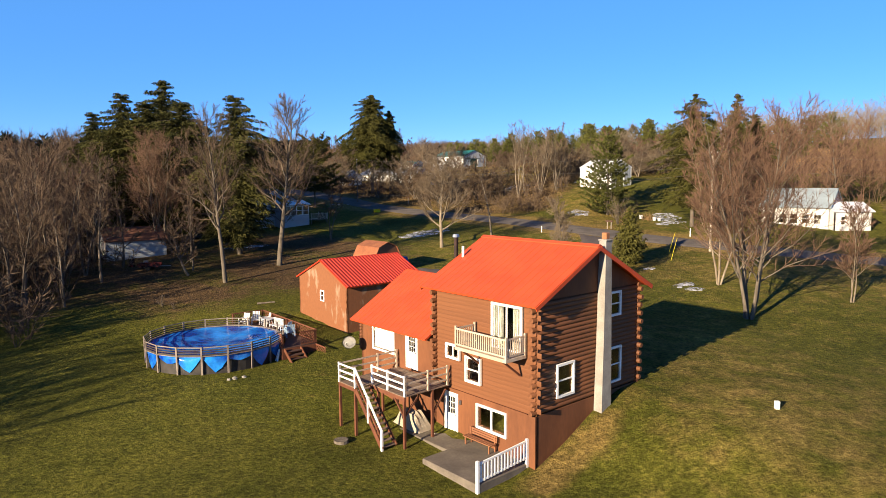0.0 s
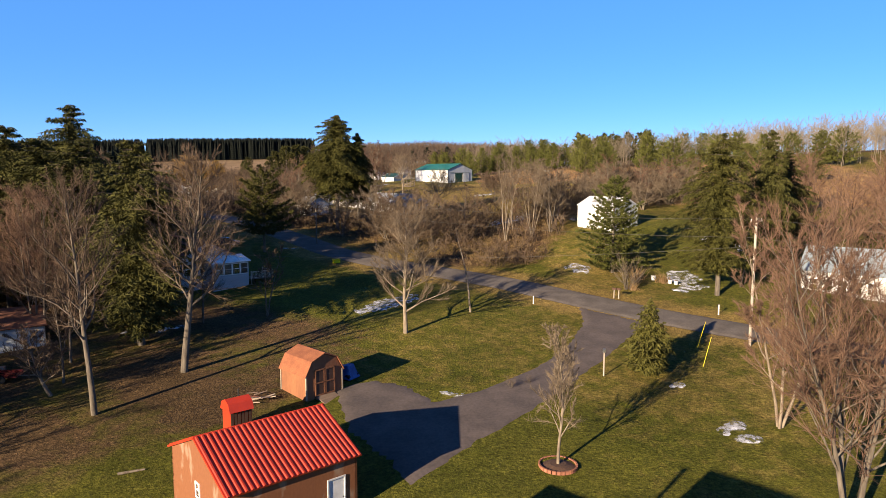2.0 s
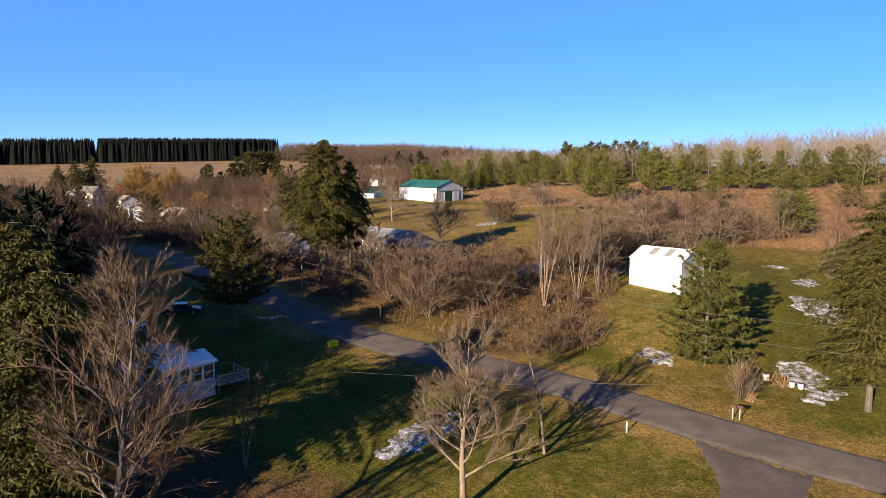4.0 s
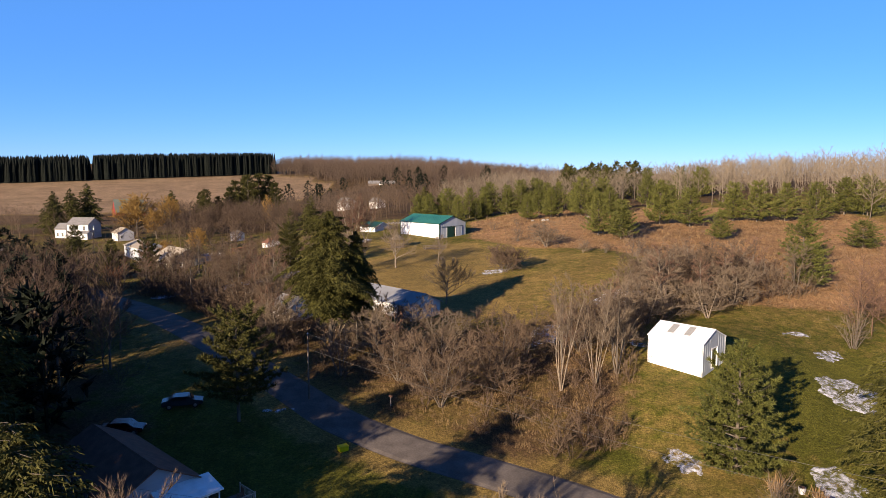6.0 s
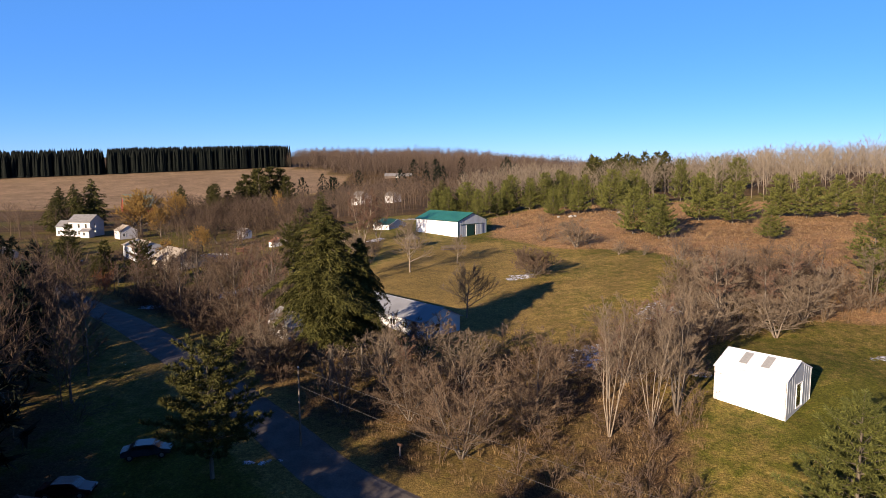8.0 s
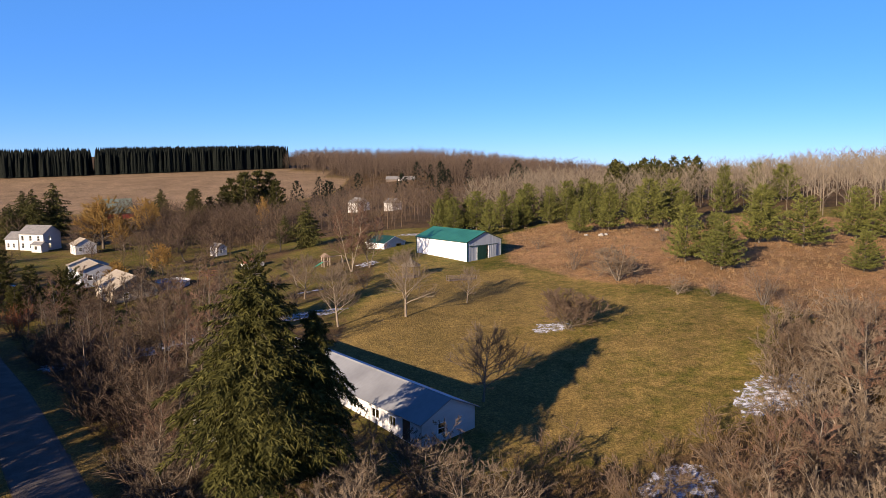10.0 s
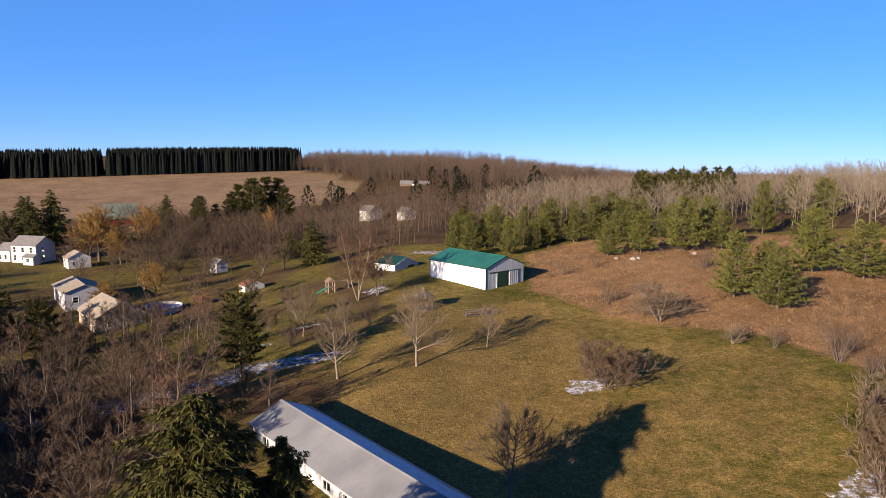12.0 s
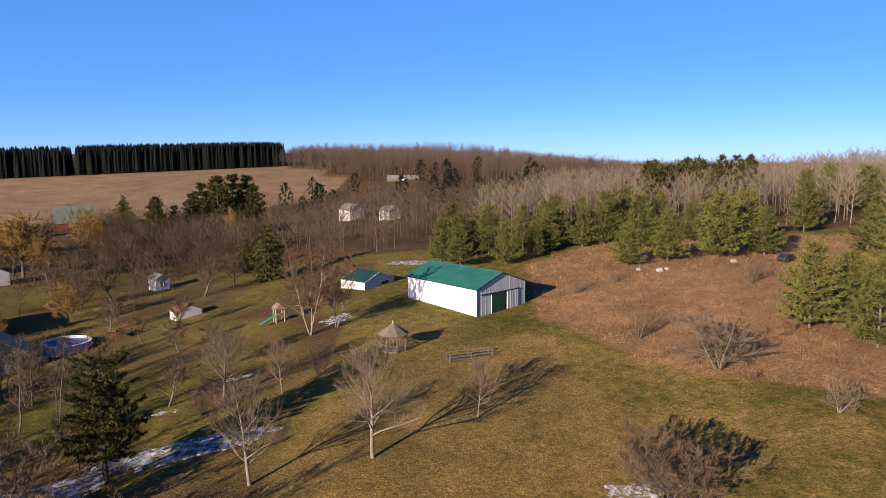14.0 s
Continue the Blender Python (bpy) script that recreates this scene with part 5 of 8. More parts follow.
def side_deck():
    """The raised deck before the wing's door, with its stair."""
    hx, hy = house_xy(0.6, 0.4)
    ob = thing("timber_deck", "raised timber deck with white railings and a stair", "deck", pose(hx, hy, 0.4, 0, 0, HT))
    z = 2.55
    x0, x1, y0, y1 = -3.1, 1.35, -3.05, -0.08
    n = 22
    for k in range(n):
        a = x0 + (x1 - x0) * k / n
        part("plank", box(a + 0.006, y0, z - 0.04, a + (x1 - x0) / n - 0.006, y1, z), M_DECKWOOD, ob)
    for k in range(6):
        part("plank", box(x0, y0 - 0.96 + k * 0.16, z - 0.04, -1.5, y0 - 0.81 + k * 0.16, z), M_DECKWOOD, ob)
    for y in (y0 + 0.06, -1.2):
        part("joist", box(x0, y - 0.05, z - 0.24, x1, y + 0.05, z - 0.04), M_REDWOOD, ob)
    part("joist", box(x0, y0 - 0.95, z - 0.24, -1.5, y0 - 0.85, z - 0.04), M_REDWOOD, ob)
    for x, y in ((x0 + 0.08, y0 + 0.06), (x1 - 0.08, y0 + 0.06), (-0.9, y0 + 0.06), (x0 + 0.08, y0 - 0.9), (-1.58, y0 - 0.9), (x1 - 0.08, -1.2), (x0 + 0.08, -1.2)):
        part("post", box(x - 0.06, y - 0.06, -0.9, x + 0.06, y + 0.06, z - 0.04), M_REDWOOD, ob)
    for a, b in (((x1 - 0.08, y0 + 0.06, 1.5), (x1 - 0.9, y0 + 0.06, z - 0.2)), ((x1 - 0.08, y0 + 0.06, 1.5), (x1 - 0.08, y0 + 0.9, z - 0.2)), ((x1 - 0.08, -1.2, 1.2), (x1 - 0.08, -0.3, z - 0.2))):
        part("brace", beam(a, b, 0.09), M_REDWOOD, ob)
    rails = (0.3, 0.62, 0.97)
    railing(ob, [(-1.45, y0 + 0.06), (-0.1, y0 + 0.06), (x1 - 0.05, y0 + 0.06)], z, 0.98, M_WHITE, rails=rails, pickets=False, label="white painted railing")
    railing(ob, [(x1 - 0.05, y0 + 0.1), (x1 - 0.05, -1.5), (x1 - 0.05, -0.2)], z, 0.98, M_BEIGE, rails=rails, pickets=False, label="beige railing")
    railing(ob, [(x0 + 0.06, -0.2), (x0 + 0.06, -1.5), (x0 + 0.06, y0 - 0.9)], z, 0.98, M_BEIGE, rails=rails, pickets=False, label="beige railing")
    railing(ob, [(x0 + 0.06, y0 - 0.93), (-1.55, y0 - 0.93)], z, 0.98, M_WHITE, rails=rails, pickets=False, label="white painted railing")
    # stair down along the deck's front
    sx, ex, bz = -1.5, 0.75, -0.05
    for y in (y0 - 0.93, y0 - 0.1):
        part("stringer", beam((sx, y, z - 0.12), (ex, y, bz + 0.02), 0.06, 0.26), M_REDWOOD, ob)
    for k in range(12):
        f = (k + 0.5) / 12
        part("tread", box(sx + (ex - sx) * f - 0.12, y0 - 0.9, z - (z - bz) * f - 0.03, sx + (ex - sx) * f + 0.12, y0 - 0.13, z - (z - bz) * f + 0.01), M_DECKWOOD, ob)
    for y in (y0 - 0.95,):
        part("handrail", beam((sx, y, z + 0.97), (ex, y, bz + 0.95), 0.06, 0.11), M_WHITE, ob, "white handrail")
        part("handrail", beam((sx, y, z + 0.55), (ex, y, bz + 0.5), 0.05, 0.09), M_REDWOOD, ob)
        part("newel", box(ex - 0.05, y - 0.05, bz - 0.2, ex + 0.05, y + 0.05, bz + 1.0), M_WHITE, ob)
        part("newel", box(-0.42, y - 0.05, 1.0, -0.32, y + 0.05, 2.35), M_WHITE, ob)
    return ob


side_deck()


def patio():
    hx, hy = house_xy(0.6, 0.4)
    m = pose(hx, hy, 0.4, 0, 0, HT)
    sl = thing("patio_slab", "worn concrete patio slab beside the cellar door", "patio", m)
    part("slab", box(3.0, -3.3, -0.5, 6.75, 0.0, 0.05, 0.03), M_CONCRETE, sl)
    part("slab", box(-1.2, -1.75, -0.5, 2.98, 0.0, 0.03, 0.03), M_CONCRETE, sl)
    fe = thing("picket_railing", "white picket railing at the patio's edge", "railing", m)
    pts = [(6.7, -3.25), (6.7, -0.1)]
    part("rail", beam((6.7, -3.25, 0.95), (6.7, -0.1, 1.15), 0.06, 0.09), M_WHITE, fe)
    part("rail", beam((6.7, -3.25, 0.16), (6.7, -0.1, 0.36), 0.05, 0.08), M_WHITE, fe)
    for y in (-3.25, -0.1):
        part("post", box(6.64, y - 0.06, -0.4, 6.76, y + 0.06, 1.25 if y > -1 else 1.1), M_WHITE, fe)
    for k in range(1, 15):
        y, dz = -3.25 + 3.15 * k / 15, 0.2 * k / 15
        part("picket", box(6.67, y - 0.035, 0.1 + dz, 6.73, y + 0.035, 0.94 + dz), M_WHITE, fe)
    be = thing("garden_bench", "slatted reddish wooden bench against the wall", "bench", m @ pose(3.0, -0.55, 0.05))
    for k in range(3):
        part("slat", box(0, -0.14 + k * 0.14, 0.40, 1.9, -0.03 + k * 0.14, 0.44), M_SHEDWALL, be)
        part("slat", box(0, 0.33, 0.46 + k * 0.12, 1.9, 0.36, 0.55 + k * 0.12), M_SHEDWALL, be)
    for x in (0.1, 1.74):
        for y in (-0.1, 0.3):
            part("leg", box(x, y, 0, x + 0.06, y + 0.06, 0.4 if y < 0 else 0.8), M_SHEDWALL, be)
    return sl


patio()


def dish():
    x, y = house_xy(-6.25, -0.15)
    ob = thing("satellite_dish", "pale grey satellite dish on the wing's corner", "dish", pose(x, y, 3.85))
    m = look((-0.15, -0.45, 0.0), (0.35, 1.0, -0.62))
    bm = bmesh.new()
    rings = [[bm.verts.new((0.46 * r / 6 * math.cos(k * math.pi / 12), 0.38 * r / 6 * math.sin(k * math.pi / 12), 0.12 * (r / 6) ** 2)) for k in range(24)] for r in range(1, 7)]
    hub_v = bm.verts.new((0, 0, 0))
    for k in range(24):
        bm.faces.new((hub_v, rings[0][k], rings[0][(k + 1) % 24]))
        for a, b in zip(rings, rings[1:]):
            bm.faces.new((a[k], b[k], b[(k + 1) % 24], a[(k + 1) % 24]))
    bmesh.ops.solidify(bm, geom=bm.faces[:], thickness=0.02)
    for f in bm.faces:
        f.smooth = True
    part("reflector", bm, M_DISH, ob, "pale grey reflector").matrix_local = m
    part("mast", rod((0.25, 0.35, -0.35), (-0.1, -0.36, -0.05), 0.03), M_STEEL, ob)
    part("feed_arm", rod((-0.15, -0.5, -0.36), (-0.3, -1.05, 0.1), 0.018), M_STEEL, ob)
    part("feed_horn", rod((-0.3, -1.05, 0.1), (-0.26, -0.95, 0.07), 0.05, 0.04), M_DISH, ob)
    return ob


dish()

# ---- garage ----
gable_house("garage", "weathered brown board garage with a red ribbed metal roof", "garage", -8.75, 48.52, 41.53, 7.64, 8.0, 2.3, 5.45, 7.16, M_GARAGE, M_REDROOF2, 0.25, 0.15,
            [("left", "sash", 3.62, 4.05, 1.75, 2.45), ("front", "door", 5.55, 6.5, 0.15, 2.2, M_PLASTIC, False), ("right", "plain", 1.0, 3.6, 0.1, 2.3), ("right", "plain", 4.2, 6.6, 0.1, 2.3)],
            rib=0.3, rib_h=0.055, wave=True, foot=1.0)


def small_hut():
    ob = thing("red_hut", "small hut with a red metal roof and side", "hut", on_ground(-12.9, 61.5, 41.5))
    part("wall", box(0, 0, -0.2, 1.5, 1.3, 1.75), M_REDROOF2, ob)
    for k in range(6):
        part("board", box(0.02 + k * 0.25, -0.05, -0.1, 0.2 + k * 0.25, -0.003, 1.72), M_SHEDDOOR, ob)
    part("roof", prism([(-0.15, 1.7), (0.1, 2.25), (0.65, 2.5), (1.2, 2.25), (1.45, 1.7)], (-0.1, 1.6), "x"), M_REDROOF2, ob, "red bowed metal roof")
    part("stove_pipe", rod((0.9, 0.7, 2.4), (0.9, 0.7, 3.0), 0.06), M_DARK, ob)
    return ob


small_hut()


def barn_shed():
    ob = thing("storage_shed", "brown gambrel storage shed with double doors", "shed", on_ground(-11.6, 69.6, -44))
    L, W = 3.5, 3.3
    # gambrel profile across, pushed along
    prof = [(0, -0.2), (W, -0.2), (W, 1.75), (W - 0.55, 2.75), (W / 2, 3.2), (0.55, 2.75), (0, 1.75)]
    body = part("wall", prism(prof, (0, L), "x"), M_SHEDWALL, ob)
    for nm, a, b in (("low", (-0.12, 1.66), (0.5, 2.78)), ("up", (0.47, 2.76), (W / 2, 3.26)), ("up", (W / 2, 3.26), (W - 0.47, 2.76)), ("low", (W - 0.5, 2.78), (W + 0.12, 1.66))):
        d = Vector((b[0] - a[0], b[1] - a[1])).normalized()
        n = Vector((-d.y, d.x)) * 0.06
        part("roof", prism([a, b, (b[0] + n.x, b[1] + n.y), (a[0] + n.x, a[1] + n.y)], (-0.12, L + 0.12), "x"), M_SHEDROOF, ob, "rust-brown shingle roof")
    for k, y in enumerate((0.75, 1.68)):
        dr = part("door", box(L + 0.003, y, 0.05, L + 0.05, y + 0.9, 2.1), M_SHEDDOOR, ob, "dark brown boarded door")
        bm = bmesh.new()
        for a in ((y, 0.05, y + 0.9, 0.15), (y, 2.0, y + 0.9, 2.1), (y, 1.0, y + 0.9, 1.1), (y, 0.05, y + 0.1, 2.1), (y + 0.8, 0.05, y + 0.9, 2.1)):
            box(L + 0.05, a[0], a[1], L + 0.075, a[2], a[3], bm=bm)
        part("door_trim", bm, M_SHEDWALL, dr)
    for y in (0.0, W):
        part("corner_trim", box(L - 0.05, y - 0.05, -0.1, L + 0.05, y + 0.05, 1.75), M_TANWALL, ob)
        part("corner_trim", box(-0.05, y - 0.05, -0.1, 0.05, y + 0.05, 1.75), M_TANWALL, ob)
    part("ramp", prism([(L, -0.25), (L + 1.4, -0.25), (L, 0.06)], (0.8, 2.5), "y"), M_DECKWOOD, ob)
    return ob


barn_shed()


def covered_tractor():
    ob = thing("covered_mower", "lawn tractor under a blue tarpaulin beside the shed", "tractor", on_ground(-7.0, 72.0, -30))
    bm = bmesh.new()
    bmesh.ops.create_grid(bm, x_segments=14, y_segments=10, size=1.0)
    for v in bm.verts:
        r = max(abs(v.co.x), abs(v.co.y))
        v.co.z = (0.95 + 0.25 * math.sin(v.co.x * 3) * 0.5) * ramp(1.0, 0.55, r) + 0.12 + 0.06 * noise.noise(v.co * 3)
        v.co.x *= 1.1
        v.co.y *= 0.7
    part("tarpaulin", bm, M_BLUETARP, ob, "crumpled blue tarpaulin")
    for x, y, r in ((-0.8, 0.6, 0.36), (-0.8, -0.6, 0.36), (0.75, 0.55, 0.25), (0.75, -0.55, 0.25)):
        w = part("wheel", rod((x, y - 0.1, r), (x, y + 0.1, r), r, sides=14), M_RUBBER, ob)
    part("seat_back", box(-1.0, -0.3, 0.9, -0.8, 0.3, 1.3, 0.05), M_GREENPLASTIC, ob, "green plastic seat back")
    return ob


covered_tractor()

# ---- pole barn, small barn and the neighbours ----
gable_house("pole_barn", "white metal pole barn with a green roof and half-open sliding doors", "barn", -11.63, 249.47, -48.17, 17.45, 11.49, 17.4, 21.92, 23.98, M_WHITEMETAL, M_GREENROOF, 0.3, 0.2,
            [("right", "plain", 3.1, 6.6, 0.05, 3.55)], rib=0.9, rib_h=0.03, foot=1.6, trim=M_GREENTRIM, gable_mat=M_GREYSIDING, wall_rib=0.9)


def barn_doors():
    c, s = math.cos(radians(-48.17)), math.sin(radians(-48.17))
    m = pose(-11.63 + c * 17.25 - s * 0.3, 249.47 + s * 17.25 + c * 0.3, 17.4, 0, 0, -48.17 + 90)
    ob = thing("sliding_door", "grey metal sliding barn door pushed aside", "door", m)
    part("panel", box(6.65, -0.14, 0.05, 9.1, -0.08, 3.5), M_GREYSIDING, ob)
    for k in range(5):
        part("batten", box(6.7 + k * 0.58, -0.17, 0.05, 6.76 + k * 0.58, -0.14, 3.5), M_GREYSIDING, ob)
    part("track", box(0.6, -0.16, 3.58, 9.6, -0.07, 3.7), M_GREENTRIM, ob)
    g = tagged(thing("sliding_door", "dark green sliding barn door part open", "door", m))
    part("panel", box(3.1, -0.1, 0.05, 6.0, -0.04, 3.5), M_GREENTRIM, g)
    return ob


barn_doors()
gable_house("small_barn", "small white metal barn with two skylight sheets", "barn", 22.3, 128.75, -48.52, 7.4, 6.5, 12.25, 15.55, 16.88, M_WHITEMETAL, M_PALEROOF, 0.15, 0.1,
            [("right", "plain", 2.4, 3.9, 0.05, 2.4)], rib=0.6, rib_h=0.025, foot=1.5, gable_mat=M_GREYSIDING, wall_rib=0.6)


def skylights():
    c, s = math.cos(radians(-48.52)), math.sin(radians(-48.52))
    m = pose(22.3, 128.75, 15.55, 0, 0, -48.52) @ pose(0, 0, 0.14, math.degrees(math.atan2(1.33, 3.25)), 0, 0)
    for x in (2.1, 4.3):
        sk = thing("skylight", "weathered grey fibreglass skylight sheet in the barn roof", "skylight", m @ pose(x, 0.35, 0.0))
        part("sheet", box(0, 0.9, 0, 0.8, 2.8, 0.03), M_SKYLIGHT, sk)


skylights()
gable_house("long_house", "long low white house with a grey roof", "house", -28.09, 174.73, -49.32, 30.5, 7.51, 12.4, 14.74, 16.44, M_WHITEVINYL, M_LONGROOF, 0.35, 0.3,
            [("front", "slider", a, a + 1.3, 0.95, 1.85) for a in (2.5, 6.5, 14.5, 18.0, 22.0)] + [("front", "door", 10.8, 11.7, 0.1, 2.1, M_WHITE, True), ("front", "slider", 25.0, 26.0, 0.95, 1.85),
             ("front", "door", 27.2, 28.1, 0.1, 2.1, M_SHEDDOOR, False), ("right", "sash", 2.0, 2.9, 0.9, 1.9), ("left", "sash", 2.8, 3.7, 0.9, 1.9)], foot=2.0)


def roof_snow():
    """Old snow left on the shaded slope of the long house, ragged towards the eaves."""
    bm = bmesh.new()
    rows = []
    for k in range(97):
        u = 0.6 + 29.3 * k / 96
        low = 2.8 + 0.5 * noise.noise((u * 0.35, 2.0, 0.0)) + 0.25 * noise.noise((u * 1.4, 5.0, 0.0)) - 0.5 * ramp(5, 0, u)
        low = max(0.35, low) * min(1.0, (30.2 - u) / 0.6)
        rows.append([bm.verts.new((u, v, -0.453 * (v - 3.755) + dz)) for v, dz in ((3.92, 0.05), (3.95, 0.17), (3.95 + low * 0.6, 0.17), (3.95 + low, 0.14), (4.0 + low, 0.05))])
    for a, b in zip(rows, rows[1:]):
        for j in range(4):
            bm.faces.new((a[j], b[j], b[j + 1], a[j + 1]))
        bm.faces.new((a[4], b[4], b[0], a[0]))
    bm.faces.new(rows[0])
    bm.faces.new(rows[-1][::-1])
    bmesh.ops.recalc_face_normals(bm, faces=bm.faces)
    ob = link_bm("roof_snow", bm, M_ROOFSNOW)
    ob.matrix_world = pose(-28.09, 174.73, 16.44, 0, 0, -49.32)
    tagged(ob, "strip of old snow on the shaded roof slope", "snow")


roof_snow()
gable_house("white_outbuilding", "small white outbuilding under the spruce", "shed", -31.5, 157.5, -47, 6.0, 5.0, 11.9, 14.4, 15.8, M_WHITEVINYL, M_GREYSHINGLE, 0.25, 0.2,
            [("front", "sash", 1.0, 1.8, 0.9, 1.9), ("front", "door", 3.2, 4.1, 0.05, 2.05)], foot=1.5)
gable_house("roadside_house", "white house with a rust-brown shingle roof", "house", -40.5, 106.3, -45.5, 14.0, 7.55, 7.3, 10.3, 12.4, M_BLUESIDING, M_BROWNSHINGLE, 0.35, 0.3,
            [("right", "sash", 0.8, 1.7, 1.3, 2.5), ("right", "sash", 2.4, 3.1, 1.3, 2.5), ("front", "sash", 3.0, 3.9, 1.2, 2.4), ("front", "sash", 8.0, 8.9, 1.2, 2.4)], foot=2.0)


def sunroom():
    c, s = math.cos(radians(-45.5)), math.sin(radians(-45.5))
    m = pose(-40.5 + c * 13.7, 106.3 + s * 13.7, 7.3, 0, 0, -45.5 + 90)
    ob = thing("sunroom", "glazed white sunroom with a low white roof", "sunroom", m)
    W = 4.6
    holes = [(0.4 + k * 1.05, 1.3 + k * 1.05, 1.1, 2.35) for k in range(4)]
    f = part("wall", pierced(W, -1.5, 2.6, holes, 0.12), M_BLUESIDING, ob)
    f.matrix_local = pose(3.4, -2.2, 0)
    for h in holes:
        window(ob, pose(3.4, -2.2, 0), *h, style="sash", trim=0.07)
    for x in (3.4, 3.4 + W - 0.12):
        part("wall", box(x, -2.08, -1.5, x + 0.12, 0, 2.6), M_BLUESIDING, ob)
    part("roof", prism([(-2.5, 2.55), (0.1, 3.15), (0.1, 3.25), (-2.5, 2.65)], (3.2, 3.6 + W), "x"), M_WHITE, ob, "low white metal roof")
    dk = thing("porch_deck", "grey wooden porch deck with a slatted railing", "deck", m @ pose(8.2, -2.4, 0))
    for k in range(12):
        part("plank", box(0, 0.01 + k * 0.22, 0.2, 3.0, 0.21 + k * 0.22, 0.25), M_DECKWOOD, dk)
    for x, y in ((0.1, 0.1), (2.9, 0.1), (2.9, 2.5), (0.1, 2.5)):
        part("post", box(x - 0.05, y - 0.05, -1.6, x + 0.05, y + 0.05, 0.2), M_DECKWOOD, dk)
    railing(dk, [(0.05, 0.05), (2.95, 0.05), (2.95, 2.55)], 0.25, 0.95, M_BEIGE, gap=0.18)
    ch = thing("deck_chair", "salmon plastic chair on the porch deck", "chair", m @ pose(10.4, -1.0, 0.25))
    part("seat", box(0, 0, 0.38, 0.5, 0.5, 0.43, 0.01), M_FLUE, ch)
    part("backrest", box(0.45, 0, 0.43, 0.5, 0.5, 0.95, 0.01), M_FLUE, ch)
    for x in (0.03, 0.42):
        for y in (0.03, 0.42):
            part("leg", box(x, y, 0, x + 0.05, y + 0.05, 0.38), M_FLUE, ch)


sunroom()
gable_house("long_shed", "low shed with a white gable end and grey side", "shed", -41.6, 74.96, 38, 7.0, 6.0, 4.1, 6.5, 7.9, M_GREYSIDING, M_BROWNSHINGLE, 0.2, 0.15, [("left", "flat", 0, 0, 0, 0)][:0], foot=1.5, gable_mat=M_WHITEVINYL)
gable_house("green_shed", "open white shed with a dark green roof", "shed", -24.6, 260.71, -38.31, 6.42, 8.2, 17.53, 19.28, 20.86, M_WHITEVINYL, M_GREENTRIM, 0.25, 0.2,
            [("right", "plain", 4.5, 6.5, 0.05, 1.5)], foot=1.5, trim=M_WHITE)
gable_house("white_house", "white clapboard house behind the maple", "house", 43.5, 99.0, -40, 9.5, 8.0, 6.0, 9.2, 11.8, M_WHITEVINYL, M_BLUEROOF, 0.4, 0.3,
            [("front", "sash", a, a + 0.9, 1.0, 2.3) for a in (1.0, 2.5, 4.0, 5.5, 7.0)] + [("right", "sash", 2.0, 2.9, 1.0, 2.2), ("right", "sash", 5.0, 5.9, 1.0, 2.2)], foot=2.0)
gable_house("white_annexe", "white lean block with a blue-grey roof", "house", 50.8, 92.2, 0, 5.6, 6.0, 5.9, 8.7, 9.9, M_WHITEVINYL, M_PALEROOF, 0.3, 0.25,
            [("front", "sash", 0.9, 1.5, 1.1, 2.2), ("front", "sash", 2.3, 2.9, 1.1, 2.2)], foot=2.0)
gable_house("garden_cabin", "small white garden cabin", "cabin", -73.42, 287.67, -44.08, 4.5, 3.6, 12.5, 15.02, 16.0, M_WHITEVINYL, M_GREYSHINGLE, 0.2, 0.2, [("right", "sash", 1.0, 1.7, 0.9, 1.9)], foot=1.0)
gable_house("lean_cabin", "low white shed with a brown roof", "shed", -54.5, 254.0, -47, 3.2, 5.0, 13.3, 15.0, 16.2, M_WHITEVINYL, M_BROWNSHINGLE, 0.15, 0.1, [("front", "sash", 1.0, 1.7, 0.6, 1.3)], foot=1.0)
gable_house("grey_house", "pale blue house with a tan-grey shingle roof", "house", -97.2, 254.72, -50.5, 14.0, 8.6, 10.6, 14.4, 15.9, M_BLUESIDING, M_TANSHINGLE, 0.4, 0.3,
            [("right", "sash", 1.5, 2.5, 1.6, 2.8), ("right", "sash", 5.6, 6.4, 1.6, 2.8), ("front", "sash", 3.0, 4.0, 1.6, 2.8), ("front", "sash", 9.0, 10.0, 1.6, 2.8)], foot=1.5)
gable_house("tan_roof_house", "house with a broad tan shingle roof", "house", -81.5, 236.5, -47, 12.5, 10.0, 10.2, 12.8, 15.6, M_TANWALL, M_TANSHINGLE, 0.5, 0.4,
            [("right", "sash", 2.0, 3.0, 0.9, 2.0), ("front", "sash", 3.0, 4.2, 0.9, 2.0), ("front", "sash", 7.0, 8.2, 0.9, 2.0)], foot=1.5)
gable_house("farmhouse", "tall white farmhouse with a grey roof", "house", -138.2, 301.8, -12, 9.5, 8.0, 12.0, 17.3, 19.8, M_WHITEVINYL, M_GREYSHINGLE, 0.4, 0.3,
            [("front", "sash", a, a + 0.9, z, z + 1.5) for a in (0.9, 3.8, 6.7) for z in (0.9, 3.3)] + [("right", "sash", 2.0, 2.9, z, z + 1.5) for z in (0.9, 3.3)], foot=1.0)
gable_house("farmhouse_wing", "lower white wing of the farmhouse", "house", -143.6, 303.6, -12, 5.2, 6.0, 12.0, 15.4, 17.6, M_WHITEVINYL, M_GREYSHINGLE, 0.3, 0.2,
            [("front", "sash", 0.8, 1.6, 0.9, 2.2), ("front", "sash", 2.8, 3.6, 0.9, 2.2)], foot=1.0)
